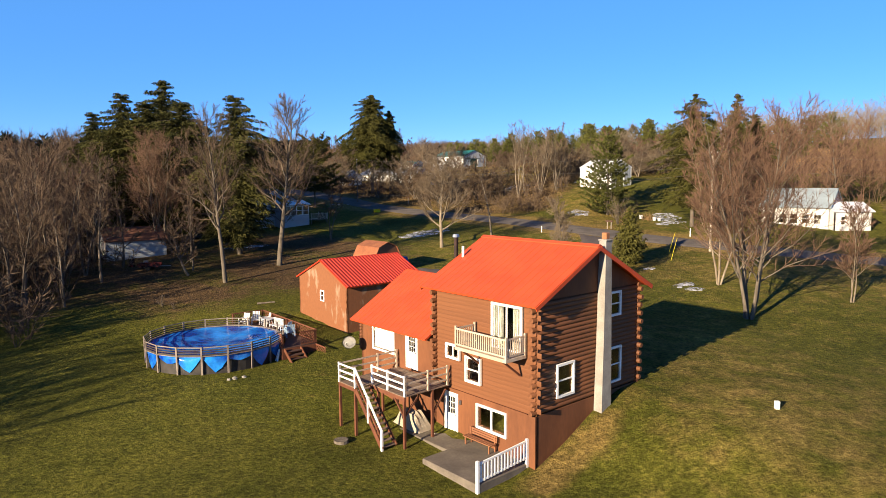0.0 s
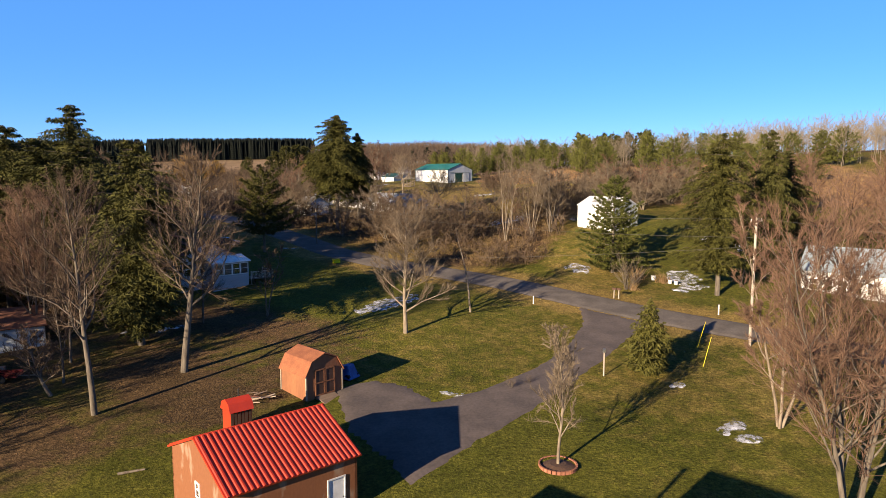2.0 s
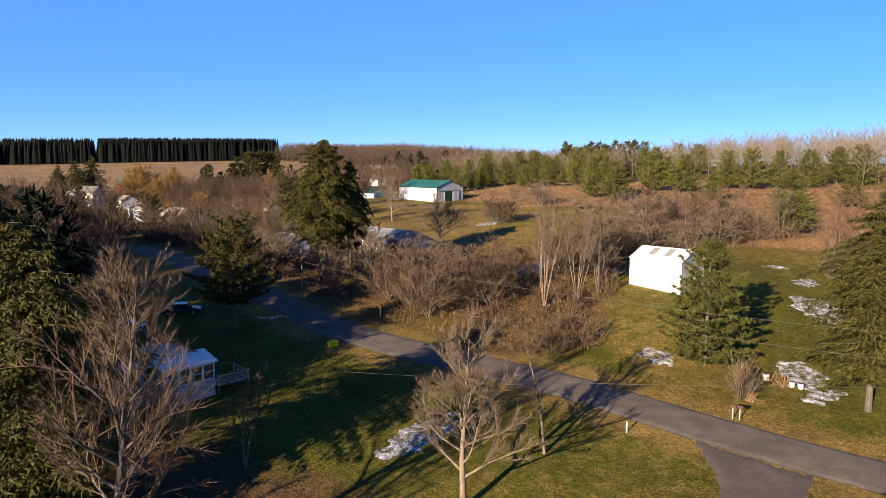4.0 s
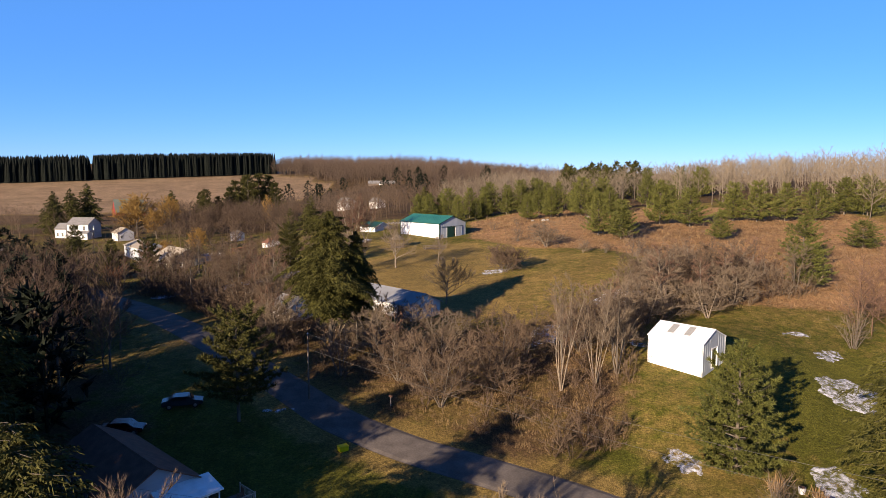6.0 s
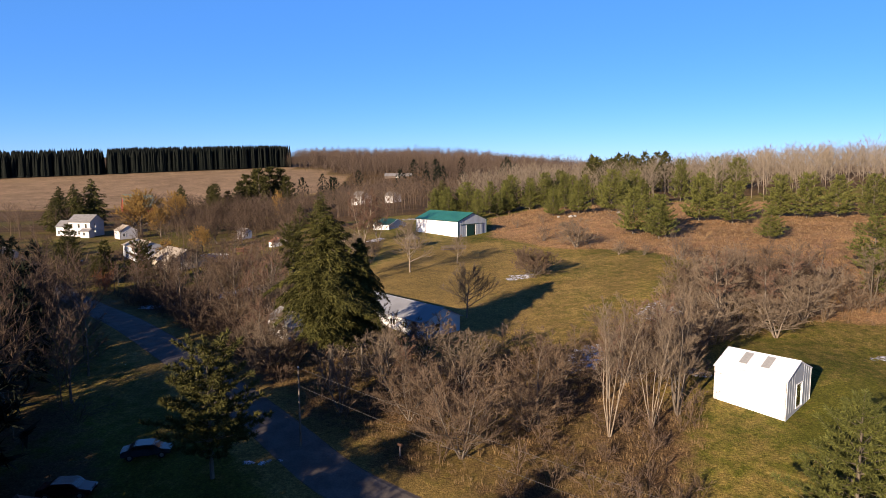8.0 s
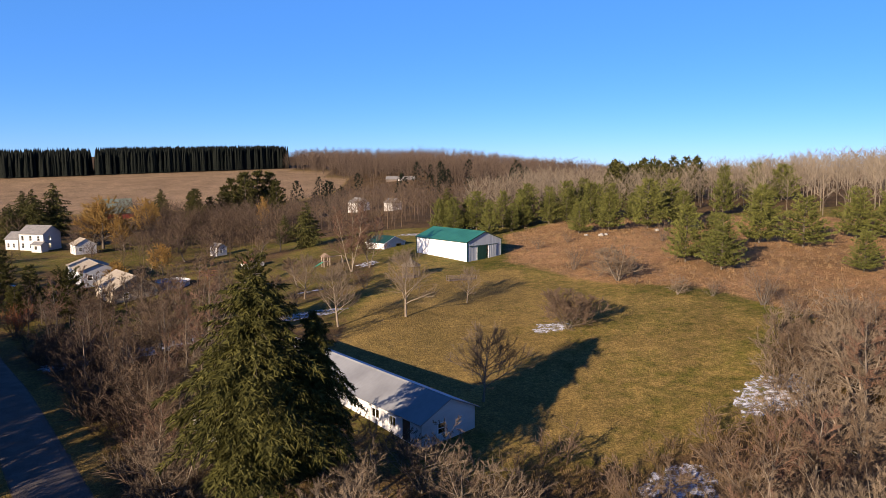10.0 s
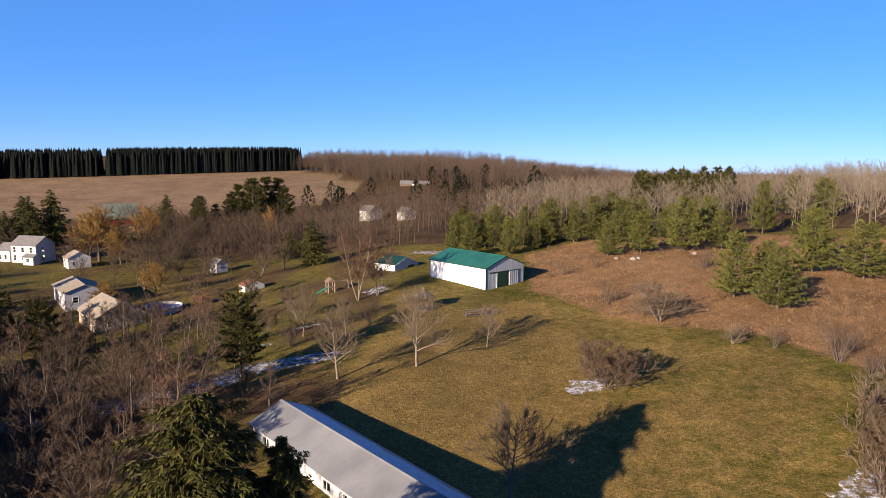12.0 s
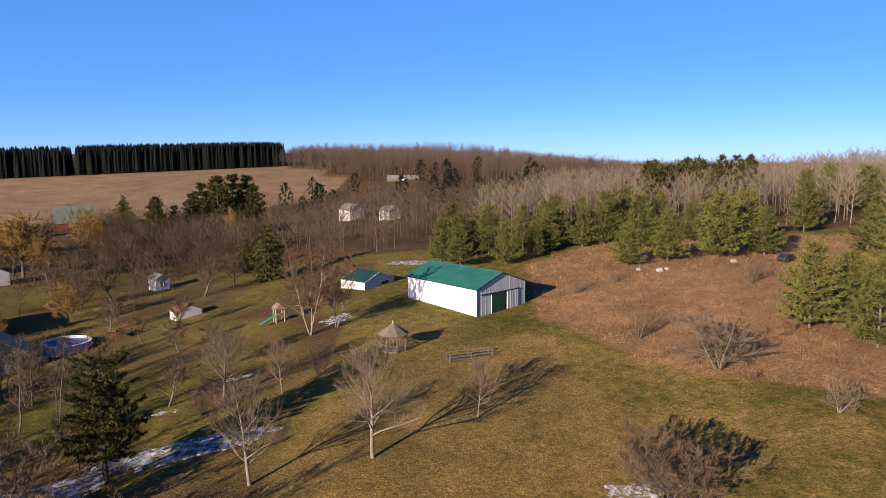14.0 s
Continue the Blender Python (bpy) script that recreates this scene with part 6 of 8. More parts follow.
gable_house("farm_porch", "small white porch of the farmhouse", "porch", -131.8, 297.6, -12, 4.0, 3.2, 12.0, 14.3, 15.2, M_WHITEVINYL, M_GREYSHINGLE, 0.25, 0.2, [("front", "sash", 1.2, 2.2, 0.9, 2.0)], foot=1.0)
gable_house("small_garage", "small white garage with a pale roof", "garage", -119.0, 296.0, -47, 6.0, 6.5, 12.0, 14.8, 16.6, M_WHITEVINYL, M_TANSHINGLE, 0.3, 0.2, [("right", "sash", 1.0, 1.8, 1.0, 2.0)], foot=1.0)
gable_house("red_barn", "red board barn with a pale green roof", "barn", -168.8, 414.0, 33.0, 15.5, 12.0, 12.8, 15.7, 22.6, M_REDBARN, M_VERDIGRIS, 0.3, 0.2, [("front", "sash", 6.8, 8.0, 0.9, 2.2)], foot=1.0)
gable_house("far_house", "white house among the far trees", "house", -50.0, 418.0, -47, 9.0, 7.5, 16.3, 21.0, 23.5, M_WHITEVINYL, M_GREYSHINGLE, 0.3, 0.3, [("right", "sash", 2.5, 3.5, 1.0, 2.5), ("right", "sash", 4.5, 5.5, 3.2, 4.5)], foot=2.0)
gable_house("far_barn", "low weathered barn with a grey roof on the hillside", "barn", -44.0, 590.0, -5, 22.0, 8.0, 26.4, 29.4, 31.6, M_GREYWOOD, M_GREYSHINGLE, 0.3, 0.3, [("front", "door", 9.0, 12.0, 0.1, 2.8, M_WHITE, False)], foot=2.0)
gable_house("far_house", "small white house among the far trees", "house", -30.5, 394.0, -47, 7.0, 6.0, 18.3, 22.3, 24.3, M_WHITEVINYL, M_GREYSHINGLE, 0.3, 0.3, [("right", "sash", 2.0, 3.0, 1.0, 2.5)], foot=2.0)


# ---- trees, one by one ----
def scatter(poly, n, seed, sizes, kinds, clear=()):
    r = random.Random(seed)
    x0, x1 = min(p[0] for p in poly), max(p[0] for p in poly)
    y0, y1 = min(p[1] for p in poly), max(p[1] for p in poly)
    out, tries = [], 0
    while len(out) < n and tries < n * 60:
        tries += 1
        x, y = r.uniform(x0, x1), r.uniform(y0, y1)
        if inside(x, y, poly) and near_line(x, y, ROAD) > 5.2 and not any(math.hypot(x - a, y - b) < c for a, b, c in clear):
            out.append((x, y, r.uniform(*sizes), r.uniform(0, 6.28), r.randrange(kinds)))
    return out


CLEAR = [(-32, 588, 22), (-38, 570, 14), (-42, 552, 10), (27.2, 128.5, 7.0), (-20, 164, 7), (-13, 157, 7), (-8, 152, 8), (-26, 172, 6), (-28, 157, 5), (-34, 102, 8), (-38, 106, 8), (-39, 79, 6), (-34, 96, 7), (-26.8, 118.7, 4),
         (-75, 232, 9), (-92, 247, 9), (-65, 240, 5), (-132, 300, 10), (-116, 294, 6), (-71, 286, 4), (-52, 252, 4), (-165, 418, 12), (-22, 260, 7), (-12.6, 143.0, 0.1), (43, 98, 8), (54, 94, 6)]


rnd = random.Random(11)
T_BIG = plant("bare_tree", "tall leafless maple with grey bark", "tree", bare_tree(1, 19.6, 5.8, 0.3, upright=0.7, limbs=26, subs=11, twigs=8, spray=4, fat=0.004), M_BARK, M_TWIG, on_ground(-20.7, 73.0))
again(T_BIG, -23.9, 64.8, 130, 0.93, "tall leafless tree with a forked crown", 0.8)
T_TWO = plant("bare_tree", "leafless maple at the lawn's far end", "tree", bare_tree(5, 12.9, 5.0, 0.18, limbs=22, subs=10, twigs=9, spray=6, trunk=0.24, upright=0.55), M_PALEBARK, M_TWIGPALE, on_ground(-2.8, 83.4))
MAPLE = plant("maple_tree", "broad leafless maple with several pale stems", "tree", bare_tree(15, 17.4, 6.0, 0.17, stems=5, limbs=48, subs=11, twigs=7, spray=4, trunk=0.3, upright=0.85, fan=0.16, lean=0.05, sweep=0.02, fat=0.004), M_BARK, M_TWIGRUST, on_ground(22.6, 52.3))
BIRCHY = plant("bare_tree", "pale-stemmed leafless tree on the lawn", "tree", bare_tree(6, 15.5, 3.2, 0.2, stems=3, limbs=28, subs=10, twigs=8, spray=7, trunk=0.18, upright=0.8, fan=0.14), M_PALEBARK, M_TWIGRUST, on_ground(24.5, 63.6))
again(BIRCHY, 33.5, 57.3, 80, 0.62, "small leafless tree on the lawn")
VASE = plant("young_tree", "young leafless tree in a ring of mulch", "tree", bare_tree(7, 9.6, 2.1, 0.2, limbs=24, subs=8, twigs=7, spray=5, trunk=0.11, upright=1.3), M_PALEBARK, M_TWIGPALE, on_ground(8.4, 58.3))
again(MAPLE, -37.6, 80.6, 140, 0.87, "leafless tree with several rising stems at the wood's edge", 0.85)
APPLE = plant("apple_tree", "low crooked leafless apple tree", "tree", bare_tree(8, 5.6, 3.0, 0.22, limbs=15, subs=9, twigs=7, spray=6, trunk=0.16, upright=0.25, lean=0.2), M_BARK, M_TWIG, on_ground(-29.0, 68.0))
ROUND = plant("bare_tree", "round-headed leafless tree in the field", "tree", bare_tree(9, 7.6, 5.4, 0.22, limbs=22, subs=10, twigs=8, spray=4, trunk=0.16, upright=0.4, sweep=0.02, fat=0.003), M_PALEBARK, M_TWIGPALE, on_ground(-1.7, 162.5))
BIRCH = plant("birch_clump", "clump of pale leafless birches", "tree", bare_tree(10, 15.4, 2.2, 0.35, stems=6, limbs=36, subs=7, twigs=6, spray=3, trunk=0.15, upright=1.3, fan=0.22), M_PALEBARK, M_TWIGPALE, on_ground(10.2, 123.8))
again(BIRCH, 14.4, 124.0, 60, 0.85)
BROAD = plant("bare_tree", "broad many-stemmed leafless tree with reddish twigs", "tree", bare_tree(12, 9.6, 4.6, 0.1, stems=5, limbs=36, subs=8, twigs=7, spray=5, trunk=0.2, upright=0.3, fan=0.45, lean=0.12, segs=2, fat=0.009, sweep=0.02), M_BARK, M_TWIGRED, on_ground(-4.4, 121.5))
PALEB = plant("bare_tree", "crooked pale leafless tree in the brush", "tree", bare_tree(13, 8.4, 4.8, 0.12, stems=4, limbs=28, subs=8, twigs=7, spray=5, trunk=0.24, upright=0.15, fan=0.45, lean=0.15, segs=2, fat=0.008, sweep=0.02), M_PALEBARK, M_TWIGPALE, on_ground(-12.0, 136.2))
SPREAD = plant("spreading_shrub", "dark wide-spreading leafless shrub on the field", "shrub", bare_tree(14, 6.0, 4.3, 0.1, stems=7, limbs=40, subs=8, twigs=7, spray=6, trunk=0.14, upright=0.2, fan=0.8, lean=0.15, fat=0.008), M_BARK, M_TWIG, on_ground(11.9, 185.2))
for ob_, x, y, h, w in [(BROAD, 2.6, 126.5, 8.6, 1.1), (BROAD, 14.9, 134.2, 9.6, 1.0), (BROAD, -9.5, 129.0, 8.0, 1.1), (BROAD, 22.0, 138.5, 8.6, 1.1), (BROAD, 8.0, 136.5, 7.2, 1.1), (BROAD, -36.5, 160.0, 9.0, 1.0), (BROAD, -44.5, 183, 9.5, 1.0), (BROAD, -50, 196, 8.5, 1.0), (BROAD, -66, 206, 8.0, 1.0),
                        (BROAD, 41.0, 160.5, 8.6, 1.2), (BROAD, 49.5, 165.0, 9.4, 1.1), (BROAD, -37.5, 182.5, 9.5, 1.0), (BROAD, -29.5, 151.0, 8.2, 1.0), (BROAD, 33.0, 164.0, 7.2, 1.2)]:
    again(ob_, x, y, rnd.uniform(0, 360), h / 10.5, "broad many-stemmed leafless tree with reddish twigs", w)
for x, y, h, w in [(-3.6, 138.1, 8.0, 1.0), (27.5, 143.3, 8.6, 1.1), (35.1, 156.2, 9.6, 1.1), (20.5, 133.0, 7.0, 1.0), (-19.0, 146.5, 8.0, 0.9), (-33.5, 168.5, 8.5, 1.0), (45.0, 152.0, 8.8, 1.1), (25.6, 209.4, 7.6, 1.35), (31.5, 196.5, 3.6, 1.0), (52.0, 232.0, 4.0, 1.1), (-27.0, 142.5, 8.6, 0.9), (-8.0, 145.5, 7.0, 1.0), (38.0, 146.0, 7.2, 1.1)]:
    again(PALEB, x, y, rnd.uniform(0, 360), h / 9.0, "crooked pale leafless tree in the brush", w)
# middle-weight kinds, copied through the woods
MIDS = [plant("bare_tree", "leafless grey tree at the wood's edge", "tree", bare_tree(20 + k, 13, r, 0.25, stems=st, limbs=lm, subs=8, twigs=7, spray=5, trunk=0.19, upright=up, fan=0.2, sides=(5, 3, 3), segs=2, fat=0.009), M_BARK, mat, on_ground(x, y), "wood-edge trees")
        for k, (r, st, lm, up, mat, x, y) in enumerate([(3.4, 1, 12, 0.7, M_TWIG, -38.8, 56.4), (3.0, 2, 14, 0.9, M_TWIG, -38.6, 61.2), (3.8, 1, 12, 0.5, M_TWIGRUST, -33.8, 170.3), (2.8, 3, 16, 1.0, M_TWIGPALE, 17.6, 125.8)])]
MIDLABELS = ["leafless grey-brown woodland tree", "leafless twin-stemmed woodland tree", "leafless tree with reddish twigs", "leafless tree with pale stems"]


def mid(k, x, y, h, wide=1.0):
    return again(MIDS[k], x, y, rnd.uniform(0, 360), h / 13.0, MIDLABELS[k], wide * rnd.uniform(0.9, 1.15))


for x, y, h in [(-36.6, 65.0, 11.4), (-41, 60, 9.8), (-44, 66, 13), (-48, 58, 12), (-52, 66, 14), (-57, 74, 14), (-49, 78, 15), (-54, 86, 14), (-62, 84, 15), (-47, 92, 14), (-58, 95, 15),
                (-35.5, 84.5, 16), (-33, 88, 12), (-35, 56, 9), (-37, 59, 10.5), (-42, 63, 11), (-40, 68, 12), (-45, 70, 12), (-49, 70, 13), (-38, 72, 9), (-43, 75, 13), (-52, 74, 13), (-47, 82, 14), (-56, 80, 14), (-60, 88, 14), (-52, 92, 14), (-39.5, 92, 14), (-64, 94, 15), (-68, 86, 14), (-31.5, 75, 10), (-29.5, 70.5, 8), (-24.0, 86, 9), (-18, 88.5, 8), (-66, 70, 14), (-72, 82, 15), (-78, 70, 13), (-84, 84, 15), (-70, 98, 15), (-55, 106, 14), (-64, 112, 14), (-51, 116, 13)]:
    mid(rnd.choice((0, 0, 1)), x, y, h)
for x, y, h in [(-51.4, 129.0, 13.6), (-52.3, 123.8, 14.7), (-47.5, 134.3, 11.2), (-49.7, 142.4, 10.6), (-63.4, 141.7, 13.8), (-56.6, 135.0, 13.2), (-60.6, 151.8, 11.7), (-72, 150, 13), (-78, 164, 13),
                (-74.1, 172.4, 11.6), (-85, 180, 13), (-58, 122, 14), (-66, 130, 14), (-74, 120, 15), (-80, 138, 14), (-90, 150, 14), (-95, 168, 13), (-68, 160, 11)]:
    mid(rnd.choice((0, 1, 1)), x, y, h)
for x, y, h in [(-42.0, 177.8, 10.5), (-39.0, 180.2, 9.5), (-53.1, 181.0, 9.2), (-68.6, 200.8, 11.4), (-66.2, 209.2, 10.1), (-49.7, 217.3, 8.7), (-62, 217, 10), (-36, 163, 9), (-30, 146, 9), (-44.2, 172, 8), (-60, 193, 8), (-27, 179, 7)]:
    mid(rnd.choice((0, 2, 0)), x, y, h)
for x, y, h in [(-13.9, 146.0, 9.6), (-10, 134, 8), (-13.2, 140.9, 9.1), (-17, 131, 8), (-5, 140, 7.5), (16.5, 138.5, 8.8), (20.5, 139.0, 9.2), (33.6, 152.6, 11), (38.5, 150.2, 8.8), (35.1, 157.8, 9), (28.8, 153.6, 7.3),
                (39.0, 161.8, 8.0), (53.7, 164.4, 9.3), (46, 157, 9), (3.9, 127.7, 9.9), (18.5, 128.3, 9.8), (12, 131, 9), (44, 168, 8.5), (50, 172, 8), (60, 160, 9)]:
    mid(rnd.choice((0, 2, 3, 2)), x, y, h, 1.25)
for x, y, h in [(-24.5, 232.0, 14.4), (-21.2, 234.9, 12.2)]:
    again(BIRCHY, x, y, rnd.uniform(0, 360), h / 15.5, "tall leafless tree with reddish twigs near the playset", 1.2)
ORCH = plant("bare_tree", "fan-crowned leafless tree at the field's edge", "tree", bare_tree(34, 10.2, 5.4, 0.2, limbs=22, subs=10, twigs=8, spray=4, trunk=0.2, upright=0.6, sweep=0.05, fat=0.004), M_PALEBARK, M_TWIGPALE, on_ground(-11.4, 193.6))
for x, y, h, w in [(-21.3, 190.0, 8.8, 1.0), (-1.6, 201.6, 6.0, 0.9), (-30.3, 210.7, 8.0, 0.9), (-23.4, 210.1, 6.0, 0.8)]:
    again(ORCH, x, y, rnd.uniform(0, 360), h / 10.2, "fan-crowned leafless tree at the field's edge", w)
for x, y, h in [(-50.0, 246.2, 6.0), (-77.0, 278.0, 7.6), (-80.4, 272.0, 7.7), (-54.4, 271.5, 8.0), (-50.3, 278.3, 7.8), (-53.6, 240.9, 4.1), (-33.7, 221.8, 6.1), (-36.2, 209.7, 5.3), (-62.8, 249.1, 5.9), (-79.4, 260.8, 5.4), (-44, 232, 5)]:
    again(APPLE, x, y, rnd.uniform(0, 360), h / 5.6, "small leafless orchard tree")
# the wood to the left of the lawn, and round the road beyond it
WOODL = [(-40, 64), (-46, 46), (-70, 40), (-110, 62), (-110, 180), (-84, 196), (-64, 168), (-52, 146), (-46, 128), (-52, 112), (-46, 96), (-42, 88)]
WOODE = [(-31, 47), (-36, 58), (-43, 66), (-47, 80), (-44, 88), (-56, 100), (-82, 92), (-82, 52), (-56, 38)]
for k, (x, y, h, turn, kind) in enumerate(scatter(WOODE, 75, 150, (9.0, 14.5), 3, CLEAR)):
    mid((0, 1, 2)[kind], x, y, h, 1.1)
WOODM = [(-30, 176), (-44, 160), (-56, 182), (-80, 204), (-100, 212), (-96, 226), (-62, 224), (-38, 206)]
for k, (x, y, h, turn, kind) in enumerate(scatter(WOODM, 22, 141, (6.0, 10.5), 3, CLEAR)):
    mid(kind, x, y, h)
WOODV = [(-60, 292), (-100, 300), (-112, 350), (-90, 400), (-50, 330)]
for x, y, h, turn, kind in scatter([(-44, 196), (-60, 206), (-90, 228), (-84, 244), (-60, 232), (-42, 214)], 14, 146, (5.5, 9.0), 3, CLEAR):
    mid(kind, x, y, h, 1.15)
# reddish trees beyond the white house
for x, y, h in [(62, 84, 9), (70, 92, 12), (66, 100, 13), (78, 80, 12), (90, 88, 14), (84, 100, 14), (58, 104, 12), (37, 99.5, 9)]:
    mid(2, x, y, h)
DEAD = plant("dead_tree", "slim dead tree with broken branch stubs", "tree", bare_tree(33, 10.6, 0.9, 0.3, limbs=22, subs=3, twigs=3, spray=1, trunk=0.13, upright=0.25), M_PALEBARK, M_TWIG, on_ground(3.8, 90.2))
# golden willows
WILLOW = plant("willow_tree", "broad willow with golden twigs", "tree", bare_tree(31, 13.5, 8.0, 0.14, limbs=20, subs=9, twigs=8, spray=8, trunk=0.35, upright=0.4, fat=0.028), M_BARK, M_TWIGGOLD, on_ground(-117.5, 308))
again(WILLOW, -113, 305, 70, 1.15, "broad willow with golden twigs", 1.2)
again(WILLOW, -79, 242, 30, 0.42, "golden shrub beside the house", 1.1)
again(WILLOW, -104, 300, 200, 0.8, "tree with golden twigs", 0.9)
for x, y, h in [(-111.9, 337.3, 12.6), (-72.0, 349.0, 12.0), (-75, 258, 7.0), (-83, 248.5, 5)]:
    again(WILLOW, x, y, rnd.uniform(0, 360), h / 12.5, "tree with golden twigs", 0.6 if h == 12.0 else 1.0)

# ---- conifers ----
SPRUCE = plant("spruce_tree", "tall dark spruce with drooping boughs", "spruce", spruce(41, 20.4, 4.7, 62, 15, 250, clear=0.29, droop=0.5, spray_len=0.55, spray_w=0.11, taper=0.6, ragged=0.46, shoulder=0.34, spread=0.24), M_BARK, M_SPRUCE, on_ground(-19.0, 138.2))
again(SPRUCE, -15.6, 140.4, 100, 0.84, "slender dark spruce beside the tall one", 0.6)
SPRUCE2 = plant("spruce_tree", "spruce with drooping boughs and a bare lower trunk", "spruce", spruce(42, 19.0, 4.3, 50, 13, 190, clear=0.16, droop=0.42, spray_len=0.5, spray_w=0.105, taper=0.6, ragged=0.62, shoulder=0.42, spread=0.22), M_BARK, M_SPRUCE, on_ground(32.9, 96.2))
SPRUCE3 = plant("spruce_tree", "dark spruce at the wood's edge", "spruce", spruce(48, 22.4, 5.1, 52, 14, 170, clear=0.08, droop=0.36, spray_len=0.55, spray_w=0.15, taper=0.62, ragged=0.48, shoulder=0.42, spread=0.26), M_BARK, M_DARKSPRUCE, on_ground(-47.4, 104.7))
again(SPRUCE3, -48.3, 93.3, 70, 0.9, "dark spruce among bare trees", 1.1)
again(SPRUCE3, -27.4, 79.6, 110, 0.86, "slender dark spruce at the lawn's end", 1.1)
for x, y, s, w in [(-54.5, 97, 0.78, 1.0), (-38.0, 89.5, 0.84, 1.4), (-44, 92.0, 0.84, 1.45), (41.5, 103, 0.84, 0.6), (48, 112, 0.68, 0.9)]:
    again(SPRUCE3, x, y, rnd.uniform(0, 360), s, "dark spruce among bare trees", w)
YOUNG = plant("young_spruce", "young bushy spruce on the lawn", "spruce", spruce(43, 6.5, 2.1, 36, 13, 44, clear=0.02, droop=0.05, taper=0.85, spray_len=0.45, spray_w=0.16, shoulder=0.9), M_BARK, M_SPRUCE, on_ground(18.3, 73.5))
PINE = plant("pine_tree", "broad green white pine across the road", "pine", pine(44, 12.6, 5.6, 17, 8, 26, 26, clear=0.05, shape=0.7, length=0.46, width=0.085), M_BARK, M_PINE, on_ground(22.9, 106.0))
DARK = plant("pine_tree", "dark pine standing beside the road", "pine", pine(45, 11.8, 5.5, 12, 8, 28, 18, clear=0.22, shape=0.36, length=0.55, width=0.11), M_BARK, M_DARKSPRUCE, on_ground(-26.8, 118.7))
again(DARK, -34.4, 192.2, 40, 0.92, "broad dark green pine at the yard's edge", 0.9)
for x, y, h in [(-71.8, 209.7, 10.5), (-70, 158, 10), (-84, 214, 7.0)]:
    again(DARK, x, y, rnd.uniform(0, 360), h / 12.7, "dark green pine at the yard's edge", rnd.uniform(0.8, 1.0))
PINEM = [plant("pine_tree", "young green pine in the weeds", "pine", pine(50 + k, 10.0, r, 14, 8, 13, 13, clear=0.07, length=0.62, width=0.13, shape=sh), M_BARK, M_PINE, on_ground(x, y), "young pines")
         for k, (r, sh, x, y) in enumerate([(5.2, 0.66, 45.3, 212.5), (4.9, 0.72, 38.3, 264.8), (5.4, 0.6, 71.0, 176.2)])]
for x, y, h, w in [(-1.4, 278.1, 9.0, 0.95), (-5.7, 283.9, 10.3, 0.75), (8.2, 277.6, 10.0, 0.75), (15.1, 283.5, 7.6, 0.8), (5.6, 292.2, 11.7, 0.85), (13.5, 291.8, 11.4, 0.75),
                   (20.8, 291.9, 12.7, 0.8), (26.9, 289.1, 9.7, 0.75), (32.4, 290.6, 12.4, 0.75), (30.3, 263.6, 8.4, 0.98), (37.3, 281.1, 12.1, 0.8), (49.4, 267.8, 13.3, 0.9),
                   (59.1, 268.9, 10.0, 0.85), (59.2, 277.8, 12.9, 0.85), (82.3, 361.2, 13.8, 1.2), (82.0, 296.9, 15.5, 0.62), (110.9, 336.3, 14.2, 0.8), (117.3, 329.8, 13.1, 1.05),
                   (79.1, 266.2, 9.9, 1.15), (41.7, 220.4, 11.4, 0.85), (49.5, 225.2, 9.2, 0.95), (66.0, 240.8, 13.5, 0.9), (72.4, 234.5, 11.4, 1.1), (69.7, 209.7, 7.6, 1.0),
                   (94.4, 238.6, 12.6, 0.95), (102.8, 238.4, 11.6, 0.9), (63.7, 161.9, 8.1, 1.15), (95.3, 193.2, 6.6, 1.4), (125.3, 245.2, 11.8, 1.0), (129.8, 241.0, 12.6, 0.95),
                   (89.2, 242.8, 12.0, 0.95), (110.6, 235.8, 11.6, 0.9)]:
    again(PINEM[rnd.randrange(3)], x, y, rnd.uniform(0, 360), h * 0.97 / 10, "green pine at the edge of the rusty weeds", w * 1.08)
for x, y, h, turn, k in scatter([(-8, 288), (40, 288), (62, 284), (66, 312), (10, 306)], 12, 143, (8.0, 12.5), 3):
    again(PINEM[k], x, y, rnd.uniform(0, 360), h / 10, "green pine in the belt behind the barn", rnd.uniform(0.75, 1.0))
VPINE = plant("pine_tree", "dark green pine in the village", "pine", pine(47, 13.0, 4.8, 13, 7, 12, 13, clear=0.08, length=0.8, width=0.17, shape=0.75), M_BARK, M_DARKSPRUCE, on_ground(-104, 380), "village pines")
for x, y, h in [(-107.8, 373.6, 14.5), (-99.8, 386.0, 15.0), (-113.4, 384.5, 13.2), (-92, 392, 20.5), (-88, 398, 21), (-84, 404, 20.5), (-96, 404, 20), (-79, 396, 17), (-100, 398, 18), (-86, 222, 8.5), (-92, 214, 9), (-98, 228, 8.5), (-104, 240, 10)]:
    again(VPINE, x, y, rnd.uniform(0, 360), h * 1.15 / 13, "dark green pine in the village")
MSPR = plant("spruce_tree", "dark spruce in the village", "spruce", spruce(46, 13.0, 4.6, 30, 9, 34, clear=0.03, spray_len=0.9, spray_w=0.3, shoulder=0.6), M_BARK, M_DARKSPRUCE, on_ground(-43.2, 280.5), "village spruces")
for x, y, h in [(-137.8, 411.2, 15.2), (-180.5, 374.1, 15.8), (-147.9, 340, 20), (-152, 334, 18), (-158, 330, 13), (-150.9, 316.8, 12.8),
                (-54, 300, 9), (-3, 310, 12)]:
    again(MSPR, x, y, rnd.uniform(0, 360), h / 13, "dark evergreen in the village")

